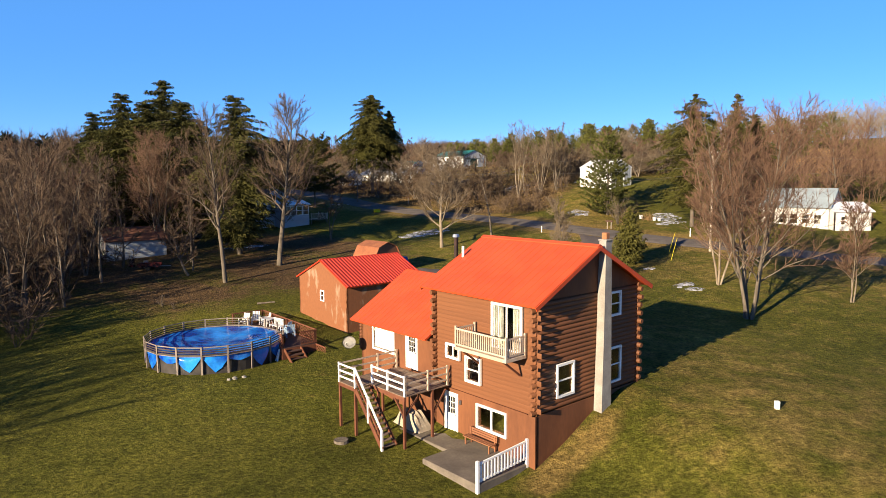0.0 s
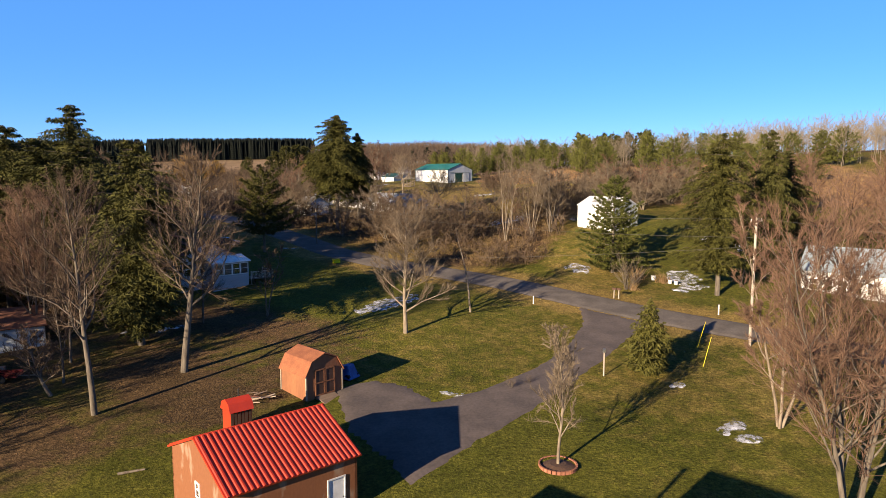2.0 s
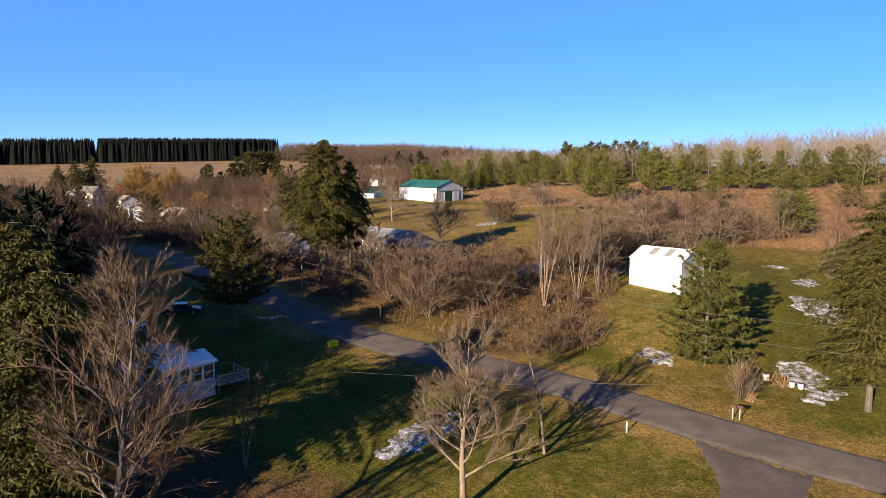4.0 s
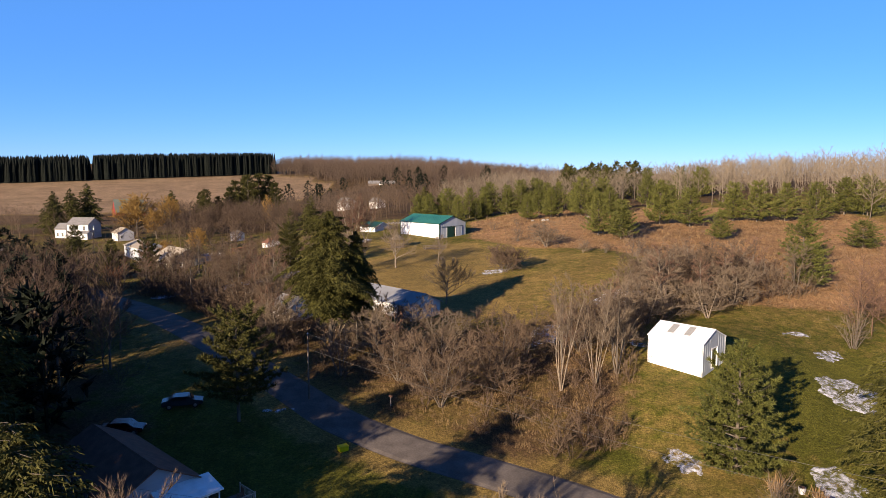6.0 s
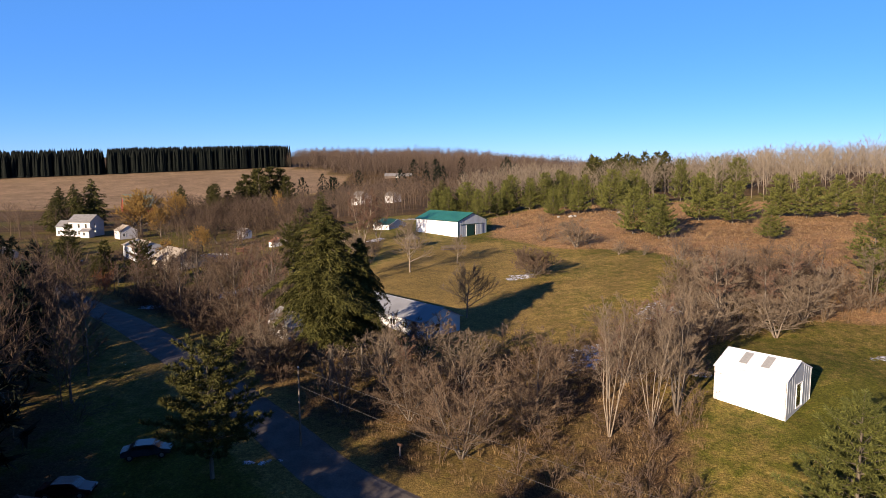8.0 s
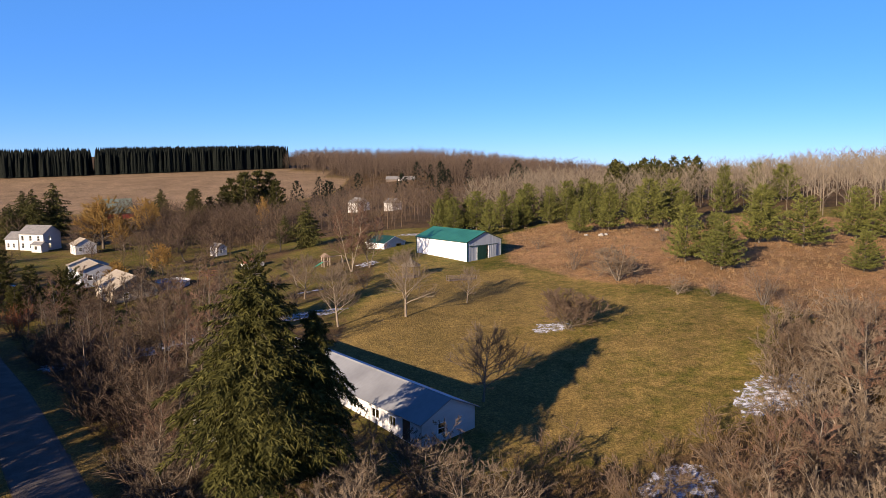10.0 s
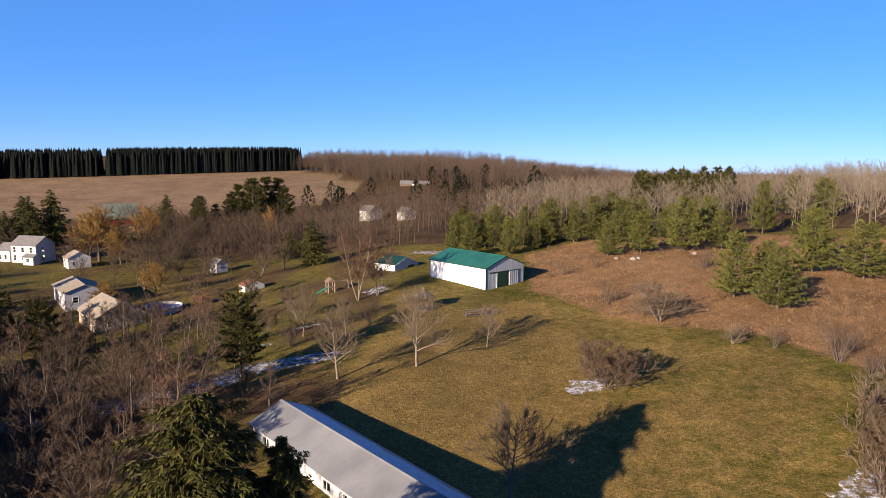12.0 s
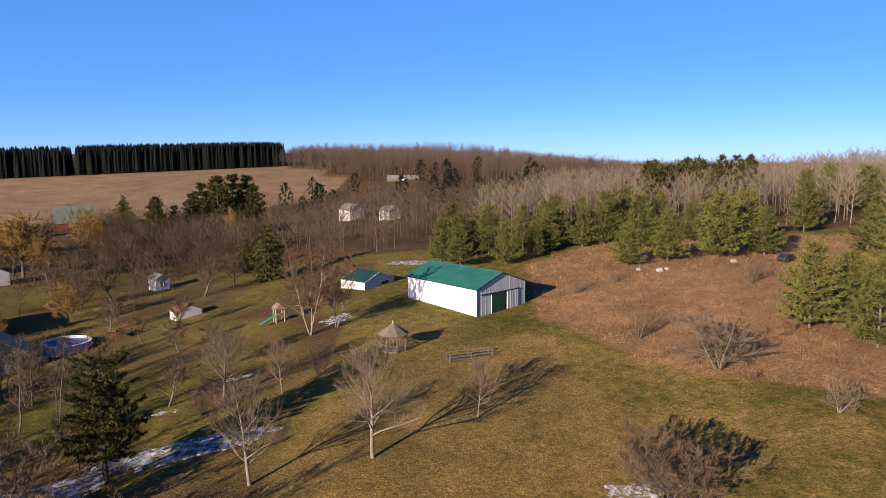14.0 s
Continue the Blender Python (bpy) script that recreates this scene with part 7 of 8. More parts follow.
# ---- shrubs and thickets ----
SHRUBS = [plant("shrub", "leafless many-stemmed brown shrub", "shrub", bush(60 + k, 3.6, r, 15, 6, 6), M_BARK, mat, on_ground(x, y), "shrubs", ("root_stock", "twig_mass"))
          for k, (r, mat, x, y) in enumerate([(2.6, M_TWIG, -41.0, 53.0), (2.9, M_TWIGRED, 25.5, 209.0), (2.6, M_TWIGPALE, 23.0, 98.6)])]
for k, x, y, h in [(1, 20.3, 221.8, 4.0), (0, 41.0, 188.0, 5.2), (0, 41.8, 182.8, 3.4), (1, 45.6, 245.1, 4.0), (2, 17.2, 246.9, 2.6), (1, 25.0, 251.4, 2.2),
                   (0, 6.5, 70, 0.9), (0, -26.4, 56.2, 1.0), (1, -25.0, 55.4, 0.7), (0, 24.0, 99.0, 2.2), (1, -20, 215, 3.5), (0, -31, 206, 3.0), (2, 53.1, 133.8, 5.1), (1, 36, 194, 2.4), (0, -46, 205, 3), (1, 8.0, 71.0, 0.6)]:
    again(SHRUBS[k], x, y, rnd.uniform(0, 360), h / 3.6, "leafless many-stemmed brown shrub")
ORANGE = plant("shrub", "dense orange-red leafless shrub by the road", "shrub", bush(64, 4.4, 3.0, 20, 8, 9), M_BARK, M_TWIGORANGE, on_ground(-78.5, 206.0), "shrubs", ("root_stock", "twig_mass"))
again(ORANGE, -77.0, 202.5, 40, 0.9, "dense orange-red leafless shrub by the road")


LOWS = [join(*bush(70 + k, 2.6, 2.0, 6, 5, 7, 0.02)) for k in range(4)]


def thicket(name, label, poly, n, seed, sizes, mat, kinds=None):
    me_ = crowd(name, label, "thicket", kinds or LOWS, scatter(poly, n, seed, sizes, len(kinds or LOWS), CLEAR))
    me_.materials.append(mat)
    return tagged(new(name, me_), label, "thicket", kind="stuff")


BRUSH_NEAR = [(-20, 127), (-6, 114), (3, 108), (14, 111), (19, 122), (24, 136), (30, 144), (44, 150), (62, 156), (62, 176), (44, 182), (34, 172), (24, 156), (10, 150), (0, 150), (-8, 150), (-22, 150)]
BRUSH_FAR = [(-24, 150), (-28, 174), (-34, 196), (-58, 205), (-78, 203), (-66, 186), (-40, 154), (-30, 142)]
thicket("brush_thicket", "tangled leafless grey-brown brush", BRUSH_NEAR, 110, 81, (0.5, 1.4), M_TWIG)
thicket("brush_thicket", "tangled leafless reddish brush", BRUSH_NEAR, 120, 82, (0.5, 1.3), M_TWIGRED)
thicket("brush_thicket", "dark tangled brush along the road", [(-24, 136), (-32, 140), (-42, 154), (-54, 172), (-66, 188), (-58, 194), (-44, 176), (-34, 160), (-22, 148)], 130, 155, (0.7, 1.7), M_TWIGDARK)
thicket("brush_thicket", "scattered leafless brush beside the long house", BRUSH_FAR, 45, 89, (0.5, 1.2), M_TWIGDARK)
thicket("brush_thicket", "pale leafless brush", [(26, 140), (44, 149), (62, 155), (62, 178), (46, 186), (34, 174), (22, 158)], 90, 83, (0.8, 1.8), M_TWIGPALE)
thicket("brush_thicket", "leafless brush under the wood", [(-34, 60), (-44, 48), (-90, 55), (-100, 160), (-62, 172), (-47, 148), (-42, 128), (-46, 112), (-36, 92)], 130, 84, (0.7, 1.6), M_TWIG)
thicket("brush_thicket", "leafless brush beyond the white house", [(50, 88), (62, 78), (120, 60), (130, 150), (62, 150), (52, 118)], 90, 85, (0.8, 1.8), M_TWIGRED)
thicket("brush_thicket", "leafless hedge brush between the yards", [(-36, 196), (-58, 205), (-100, 214), (-140, 270), (-130, 290), (-96, 232), (-60, 222), (-40, 208)], 60, 86, (0.7, 1.5), M_TWIGDARK)
thicket("brush_thicket", "low rusty weeds and saplings", WEEDS, 170, 87, (0.2, 0.65), M_TWIGRED)
thicket("brush_thicket", "tangled understorey at the lawn's edge", [(-30, 46), (-35, 58), (-41, 66), (-45, 74), (-60, 82), (-80, 70), (-76, 48), (-50, 38)], 170, 88, (0.7, 1.9), M_TWIG)


def tuft(seed, n=14, h=0.8):
    rng = np.random.default_rng(seed)
    d = rng.normal(0, 0.35, (n, 3)) + np.array([0, 0, 1.0])
    d /= np.linalg.norm(d, axis=1, keepdims=True)
    b = rng.normal(0, 0.22, (n, 3))
    b[:, 2] = -0.05
    return blades(rng, b, d, h * rng.uniform(0.5, 1.2, n), np.full(n, 0.05))


TUFTS = [tuft(k) for k in range(5)]
for nm, poly, n, seed, sizes, mat in (("dry_grass", WEEDS, 3800, 91, (0.4, 1.2), M_DRYGRASS), ("dry_grass", BRUSH, 4200, 92, (0.4, 1.0), M_DEADGRASS),
                                      ("dead_weeds", WEEDS, 3000, 93, (0.4, 1.0), M_TWIGRED)):
    me_ = crowd(nm, "", "", TUFTS, scatter(poly, n, seed, sizes, 5, CLEAR))
    me_.materials.append(mat)
    tagged(new(nm, me_), "tufts of dead standing grass" if nm == "dry_grass" else "dead rusty weed stalks", "grass", kind="stuff")

# ---- far woods ----
FARB = [far_bare(100 + k, 15, 3.4) for k in range(8)]
MEDB = [far_bare(170 + k, 14, 3.6, 20, 26, 0.05, 0.2) for k in range(6)]
FARP = [far_pine(150 + k, 14, 4.3) for k in range(5)]
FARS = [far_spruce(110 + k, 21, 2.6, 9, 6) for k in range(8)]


def far_wood(name, label, poly, n, seed, sizes, mat, kinds):
    me_ = crowd(name, label, "wood", kinds, scatter(poly, n, seed, sizes, len(kinds), CLEAR))
    me_.materials.append(mat)
    return tagged(new(name, me_), label, "woodland", kind="stuff")


far_wood("left_wood", "leafless grey-brown wood beside the road", WOODL, 150, 140, (0.75, 1.15), M_TWIG, MEDB)
# out of view on the sun's side, added to cast shadow streaks over the lawn
far_wood("left_wood", "leafless wood beside the lawn, out of the sun", [(-44, 40), (-38, 24), (-42, 4), (-90, 0), (-90, 48), (-60, 44)], 75, 151, (0.75, 1.15), M_TWIG, MEDB)
far_wood("left_wood", "leafless brown wood across the road", [(-52, 150), (-62, 168), (-80, 188), (-98, 178), (-84, 142), (-62, 132)], 45, 156, (0.75, 1.1), M_TWIGDARK, MEDB)
far_wood("village_wood", "leafless trees in the village yards", WOODV, 50, 142, (0.65, 0.92), M_TWIGDARK, MEDB)
far_wood("village_wood", "leafless trees round the gardens", [(-62, 258), (-98, 262), (-126, 300), (-118, 345), (-80, 340), (-60, 300)], 40, 145, (0.45, 0.7), M_TWIGDARK, MEDB)
far_wood("right_wood", "reddish leafless trees beyond the white house", [(52, 104), (112, 100), (116, 146), (54, 142)], 70, 152, (0.65, 1.1), M_TWIGRUST, MEDB)
far_wood("village_wood", "leafless grey-brown trees behind the village", [(-95, 352), (-60, 300), (-14, 300), (-8, 330), (60, 330), (60, 420), (-40, 470), (-100, 440)], 260, 120, (0.7, 1.05), M_TWIGFAR, FARB)
far_wood("village_wood", "leafless trees between the village yards", [(-72, 300), (-60, 330), (-96, 400), (-150, 400), (-150, 372), (-104, 346)], 190, 136, (0.6, 0.95), M_TWIGDARK, FARB)
far_wood("village_wood", "leafless trees round the village gardens", [(-58, 262), (-96, 270), (-130, 300), (-118, 350), (-70, 330)], 60, 138, (0.5, 0.8), M_TWIGDARK, FARB)
far_wood("village_wood", "leafless reddish trees behind the barn", [(-60, 310), (-20, 300), (0, 320), (-20, 380), (-70, 370)], 70, 121, (0.6, 0.9), M_TWIGRED, FARB)
far_wood("pale_wood", "pale-stemmed leafless wood behind the pines", [(0, 315), (60, 300), (84, 304), (120, 330), (260, 340), (260, 470), (60, 470), (10, 380)], 640, 122, (0.85, 1.2), M_TWIGSTEM, FARB)
far_wood("pale_wood", "leafless wood at the right edge of the weeds", [(84, 300), (122, 262), (140, 150), (300, 120), (330, 400), (140, 360)], 520, 123, (0.95, 1.35), M_TWIGSTEM, FARB)
far_wood("hill_wood", "leafless brown wood on the far hill", [(-110, 655), (-60, 560), (60, 470), (320, 470), (500, 700), (380, 900), (-160, 960), (-170, 760)], 3000, 124, (0.9, 1.2), M_TWIGFAR, FARB)
far_wood("hill_wood", "close leafless wood below the skyline", [(-143, 728), (-100, 668), (-40, 606), (60, 525), (110, 560), (10, 680), (-90, 800), (-150, 790)], 1100, 153, (1.05, 1.4), M_TWIGFAR, FARB)
far_wood("hill_wood", "leafless wood round the farm", [(-400, 330), (-150, 340), (-130, 300), (-200, 250), (-420, 230)], 180, 125, (0.7, 1.0), M_TWIG, FARB)
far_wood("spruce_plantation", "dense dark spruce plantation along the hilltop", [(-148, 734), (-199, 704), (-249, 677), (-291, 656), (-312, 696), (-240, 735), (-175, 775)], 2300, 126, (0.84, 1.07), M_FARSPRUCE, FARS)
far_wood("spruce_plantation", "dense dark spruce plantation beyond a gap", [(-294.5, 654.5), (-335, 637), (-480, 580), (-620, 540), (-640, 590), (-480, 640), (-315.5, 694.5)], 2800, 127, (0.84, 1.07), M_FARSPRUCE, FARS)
far_wood("evergreen_wood", "dark green pines topping the far wood", [(60, 350), (95, 345), (110, 380), (70, 400)], 34, 128, (1.0, 1.3), M_DARKSPRUCE, FARP)
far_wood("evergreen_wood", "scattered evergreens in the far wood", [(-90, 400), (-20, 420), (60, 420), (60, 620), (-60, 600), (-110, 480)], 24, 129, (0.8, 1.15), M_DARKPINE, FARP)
far_wood("left_wood", "leafless grey-brown wood beyond the lawn", [(-70, 50), (-260, 60), (-260, 230), (-110, 200), (-90, 150), (-85, 80)], 620, 131, (0.75, 1.0), M_TWIG, FARB)
far_wood("left_wood", "leafless brown trees at the lawn's edge", [(-37, 57), (-48, 54), (-66, 66), (-76, 84), (-60, 104), (-47, 94), (-42, 72)], 85, 137, (0.55, 0.88), M_TWIG, FARB)
# added behind the bare trees as a caster, to darken road and verge
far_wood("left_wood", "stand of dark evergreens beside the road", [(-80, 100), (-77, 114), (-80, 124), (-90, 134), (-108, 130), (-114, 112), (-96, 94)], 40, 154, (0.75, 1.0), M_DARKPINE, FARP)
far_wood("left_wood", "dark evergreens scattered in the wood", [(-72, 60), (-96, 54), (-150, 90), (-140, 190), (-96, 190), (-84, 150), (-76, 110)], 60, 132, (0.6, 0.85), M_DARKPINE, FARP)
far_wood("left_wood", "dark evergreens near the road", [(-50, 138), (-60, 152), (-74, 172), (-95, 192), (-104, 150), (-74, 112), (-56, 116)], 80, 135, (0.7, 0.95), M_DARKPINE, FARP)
# invented evergreens among bare trees, there to block sun from the road beyond
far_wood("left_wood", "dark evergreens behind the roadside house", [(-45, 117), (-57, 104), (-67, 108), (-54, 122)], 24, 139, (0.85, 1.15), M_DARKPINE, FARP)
# never in view; these trees only throw their shadows onto the left lawn
far_wood("left_wood", "leafless trees beside the lawn", [(-44, 40), (-40, 8), (-80, -10), (-110, 40), (-70, 44)], 70, 133, (0.75, 1.05), M_TWIG, FARB)
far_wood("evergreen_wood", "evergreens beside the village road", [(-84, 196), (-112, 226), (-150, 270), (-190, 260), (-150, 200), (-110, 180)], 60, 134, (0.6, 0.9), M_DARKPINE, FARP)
far_wood("back_wood", "leafless wood behind the lawn", [(-130, -40), (130, -40), (160, -90), (-160, -90)], 130, 130, (0.8, 1.1), M_TWIG, FARB)


# ---- the pool and its deck ----
def pool():
    cx, cy, r = -17.6, 45.4, 4.5
    z = 1.1
    ob = thing("above_ground_pool", "round above-ground pool under a sagging blue winter cover", "pool", pose(cx, cy, z))
    n = 18
    h = 1.18
    bm = bmesh.new()
    bmesh.ops.create_cone(bm, cap_ends=False, segments=72, radius1=r, radius2=r, depth=h + 0.6, matrix=pose(0, 0, h / 2 - 0.3))
    for v in bm.verts:
        f = 1 + 0.004 * (int(math.degrees(math.atan2(v.co.y, v.co.x)) / 5) % 2)
        v.co.x, v.co.y = v.co.x * f, v.co.y * f
    part("pool_wall", bm, M_POOLWALL, ob, "dark steel pool wall")
    # the cover: sagging sheet with folds, its skirt hanging in swags
    bm = bmesh.new()
    rings = []
    for k in range(15):
        f = k / 14
        ring = []
        for j in range(72):
            a = 2 * math.pi * j / 72
            x, y = r * f * math.cos(a), r * f * math.sin(a)
            sag = -0.28 * (1 - f * f) + 0.10 * noise.noise((x * 0.7, y * 0.7, 3.0)) * (1 - f * 0.5) + 0.06 * noise.noise((x * 2.2, y * 2.2, 5.0)) * (1 - f)
            ring.append(bm.verts.new((x, y, h + 0.03 + sag)))
        rings.append(ring)
    for k, (drop, out) in enumerate(((0.05, 0.05), (0.45, 0.07), (1.0, 0.09))):
        ring = []
        for j in range(72):
            a = 2 * math.pi * j / 72
            swag = 0.2 + (0.85 if int(a * 9 / math.pi) % 3 else 0.35) * abs(math.sin(a * 9)) ** 1.5 + 0.35 * noise.noise((math.cos(a) * 3, math.sin(a) * 3, 8.0))
            rr = r + out + 0.02 * math.sin(j * 1.7)
            ring.append(bm.verts.new((rr * math.cos(a), rr * math.sin(a), h + 0.05 - drop * swag)))
        rings.append(ring)
    for a, b in zip(rings, rings[1:]):
        for j in range(72):
            q = (a[j], a[(j + 1) % 72], b[(j + 1) % 72], b[j])
            if len(set(q)) == 4:
                bm.faces.new(q)
    bmesh.ops.remove_doubles(bm, verts=rings[0], dist=0.001)
    bmesh.ops.recalc_face_normals(bm, faces=bm.faces)
    for f in bm.faces:
        f.smooth = True
    part("cover", bm, M_POOLBLUE, ob, "wet blue plastic winter cover")
    # fence round the rim: uprights and four rails a bay
    R = r + 0.12
    for k in range(n):
        a = 2 * math.pi * k / n
        c, s = math.cos(a), math.sin(a)
        up = part("upright", beam((R * c, R * s, -0.3), ((R + 0.05) * c, (R + 0.05) * s, h + 0.68), 0.11, 0.07), M_POOLRAIL, ob)
    for k in range(n):
        a0, a1 = 2 * math.pi * k / n, 2 * math.pi * (k + 1) / n
        if (a0 + a1) / 2 < 1.5 or (a0 + a1) / 2 > 6.2:
            continue
        for zz in (0.15, 0.3, 0.45, 0.63):
            part("rail", beam(((R + 0.03) * math.cos(a0), (R + 0.03) * math.sin(a0), h + zz), ((R + 0.03) * math.cos(a1), (R + 0.03) * math.sin(a1), h + zz), 0.035, 0.065 if zz < 0.6 else 0.06), M_POOLSLAT if zz < 0.6 else M_POOLRAIL, ob)
    for k in range(n):
        a0, a1 = 2 * math.pi * k / n, 2 * math.pi * (k + 1) / n
        part("top_ledge", beam((R * math.cos(a0), R * math.sin(a0), h + 0.06), (R * math.cos(a1), R * math.sin(a1), h + 0.06), 0.18, 0.04), M_POOLRAIL, ob)
    # deck beside it
    dm = pose(-18.57, 51.4, 0.99, 0, 0, -50)
    dk = thing("pool_deck", "brown wooden pool deck with lattice rails", "deck", dm)
    top = 1.0
    L, W = 9.4, 2.65
    # the boards stop short of the pool, which cuts a bow out of the deck
    px, py, pr = 5.22, -3.11, r + 0.3
    for k in range(19):
        y0, y1 = 0.004 + k * W / 19, (k + 1) * W / 19 - 0.004
        half = math.sqrt(max(0.0, pr * pr - (y0 - py) ** 2))
        for x0, x1 in ((0, px - half), (px + half, L)) if half else ((0, L),):
            part("plank", box(x0, y0, top - 0.05, x1, y1, top), M_BROWNDECK, dk)
    for x in (0.1, 2.0, L / 2, 2 * L / 3, L - 0.1):
        for y in (0.1, W - 0.1):
            if math.hypot(x - px, y - py) < pr:
                continue
            part("post", box(x - 0.05, y - 0.05, -0.7, x + 0.05, y + 0.05, top + 0.95), M_REDWOOD, dk)
    part("skirt", box(0, -0.02, 0.4, 1.5, 0.02, top - 0.05), M_REDWOOD, dk)
    part("skirt", box(8.95, -0.02, 0.2, L, 0.02, top - 0.05), M_REDWOOD, dk)
    part("skirt", box(L - 0.02, 0, 0.2, L + 0.02, W, top - 0.05), M_REDWOOD, dk)

    def lattice(a, b, z0, z1):
        a, b = Vector(a), Vector(b)
        d = (b - a)
        ln = d.length
        d.normalize()
        for zz in (z0, z1):
            part("rail", beam((*a, zz), (*b, zz), 0.04, 0.08), M_REDWOOD, dk)
        k = int(ln / 0.22)
        bm2 = bmesh.new()
        hh = z1 - z0
        for j in range(-int(hh / 0.22), k + 1):
            for sgn in (0, 1):
                s0, s1 = j * 0.22, j * 0.22 + hh
                t0, t1 = max(0, s0), min(ln, s1)
                if t1 - t0 < 0.05:
                    continue
                za, zb_ = z0 + (t0 - s0), z0 + (t1 - s0)
                if sgn:
                    za, zb_ = z0 + z1 - za, z0 + z1 - zb_
                p0, p1 = a + d * t0, a + d * t1
                beam((*p0, za), (*p1, zb_), 0.012, 0.035, bm2)
        tagged(part("lattice", bm2, M_REDWOOD, dk, "dark wooden lattice"), kind="stuff")

    lattice((0, W), (L, W), top + 0.1, top + 0.95)
    lattice((L, 1.4), (L, W), top + 0.1, top + 0.95)
    lattice((0, 0), (0, W), top + 0.1, top + 0.95)
    lattice((8.9, 0), (L, 0), top + 0.1, top + 0.95)
    # stair to the lawn
    for k in range(5):
        part("tread", box(L + 0.02 + k * 0.28, 0.2, top - 0.2 * (k + 1) - 0.04, L + 0.4 + k * 0.28, 1.3, top - 0.2 * (k + 1)), M_BROWNDECK, dk)
    for y in (0.15, 1.35):
        part("stringer", beam((L + 0.05, y, top - 0.1), (L + 1.5, y, -0.05), 0.05, 0.25), M_REDWOOD, dk)
    lattice((L + 0.05, W - 0.1), (L + 1.5, W - 0.1), 0.0, 0.95)
    part("brace", beam((9.0, -0.5, -0.4), (9.0, -0.03, top - 0.1), 0.08), M_WHITE, dk, "white timber brace")
    part("brace", beam((9.45, -0.5, -0.4), (9.05, -0.03, top - 0.1), 0.08), M_WHITE, dk, "white timber brace")

    def lounge(x, y, turn, mat, label, low=False):
        ch = thing("garden_chair", label, "chair", dm @ pose(x, y, top, 0, 0, turn), "chairs on the pool deck")
        part("seat", box(-0.27, -0.28, 0.36, 0.27, 0.28, 0.41, 0.015), mat, ch)
        for k in range(5):
            part("slat", beam((-0.23 + k * 0.115, 0.26, 0.38), (-0.23 + k * 0.115, 0.42, 0.98), 0.09, 0.02), mat, ch)
        for sx in (-0.3, 0.3):
            part("armrest", box(sx - 0.05, -0.32, 0.6, sx + 0.05, 0.34, 0.63, 0.01), mat, ch)
            for yy in (-0.25, 0.25):
                part("leg", box(sx - 0.03, yy - 0.03, 0, sx + 0.03, yy + 0.03, 0.6), mat, ch)
        return ch

    lounge(0.7, 0.75, 30, M_PLASTIC, "white plastic garden chair on the pool deck")
    lounge(0.65, 1.75, 60, M_PLASTIC, "white plastic garden chair on the pool deck")
    lounge(1.5, 2.2, -10, M_PLASTIC, "white plastic garden chair on the pool deck")
    lounge(5.5, 2.1, -60, M_PALEBLUE, "pale blue wooden garden chair on the deck")
    lounge(6.4, 2.0, -100, M_PALEBLUE, "pale blue wooden garden chair on the deck")
    tb = thing("garden_table", "white plastic garden table on the deck", "table", dm @ pose(2.5, 2.0, top))
    part("tabletop", rod((0, 0, 0.7), (0, 0, 0.74), 0.5, sides=20), M_PLASTIC, tb)
    for a in range(4):
        c, s = math.cos(a * math.pi / 2 + 0.78), math.sin(a * math.pi / 2 + 0.78)
        part("leg", rod((0.38 * c, 0.38 * s, 0), (0.3 * c, 0.3 * s, 0.7), 0.025), M_PLASTIC, tb)
    sf = thing("garden_settee", "white slatted garden settee on the deck", "bench", dm @ pose(3.2, 1.75, top, 0, 0, 10))
    part("seat", box(0, 0, 0.36, 1.3, 0.5, 0.41, 0.015), M_PLASTIC, sf)
    for k in range(12):
        part("slat", box(0.03 + k * 0.107, 0.46, 0.42, 0.09 + k * 0.107, 0.49, 0.85), M_PLASTIC, sf)
    part("top_rail", box(0, 0.45, 0.85, 1.3, 0.5, 0.91), M_PLASTIC, sf)
    for x in (0.03, 1.22):
        for y in (0.03, 0.42):
            part("leg", box(x, y, 0, x + 0.05, y + 0.05, 0.36), M_PLASTIC, sf)


pool()


# ---- garden things and road furniture ----
def mulch_ring():
    ob = thing("mulch_ring", "ring of edging bricks round mulch at the young tree", "garden bed", on_ground(8.4, 58.3))
    bm = bmesh.new()
    bmesh.ops.create_cone(bm, cap_ends=True, segments=28, radius1=1.1, radius2=0.5, depth=0.14, matrix=pose(0, 0, 0.07))
    part("mulch", bm, M_MULCH, ob, "brown bark mulch")
    for k in range(26):
        a = 2 * math.pi * k / 26
        one = part("brick", box(-0.12, -0.06, -0.1, 0.12, 0.06, 0.12, 0.01), M_BRICK, ob)
        one.matrix_local = pose(1.15 * math.cos(a), 1.15 * math.sin(a), 0.02, 0, 0, math.degrees(a) + 90)


mulch_ring()


def pole(x, y, h, lean=0.0, label="weathered wooden utility pole with a crossarm"):
    ob = thing("utility_pole", label, "pole", on_ground(x, y, 42))
    part("mast", rod((0, 0, -0.6), (lean, 0, h), 0.14, 0.1, 12), M_POLE, ob)
    part("crossarm", box(lean - 1.15, -0.06, h - 0.75, lean + 1.15, 0.06, h - 0.62, 0.01), M_POLE, ob)
    for dx in (-1.05, -0.5, 0.5, 1.05):
        part("insulator", rod((lean + dx, 0, h - 0.62), (lean + dx, 0, h - 0.44), 0.05, 0.03), M_STEEL, ob)
    part("brace", beam((lean - 0.6, 0.05, h - 0.72), (lean, 0.08, h - 1.35), 0.04), M_STEEL, ob)
    part("brace", beam((lean + 0.6, 0.05, h - 0.72), (lean, 0.08, h - 1.35), 0.04), M_STEEL, ob)
    return ob


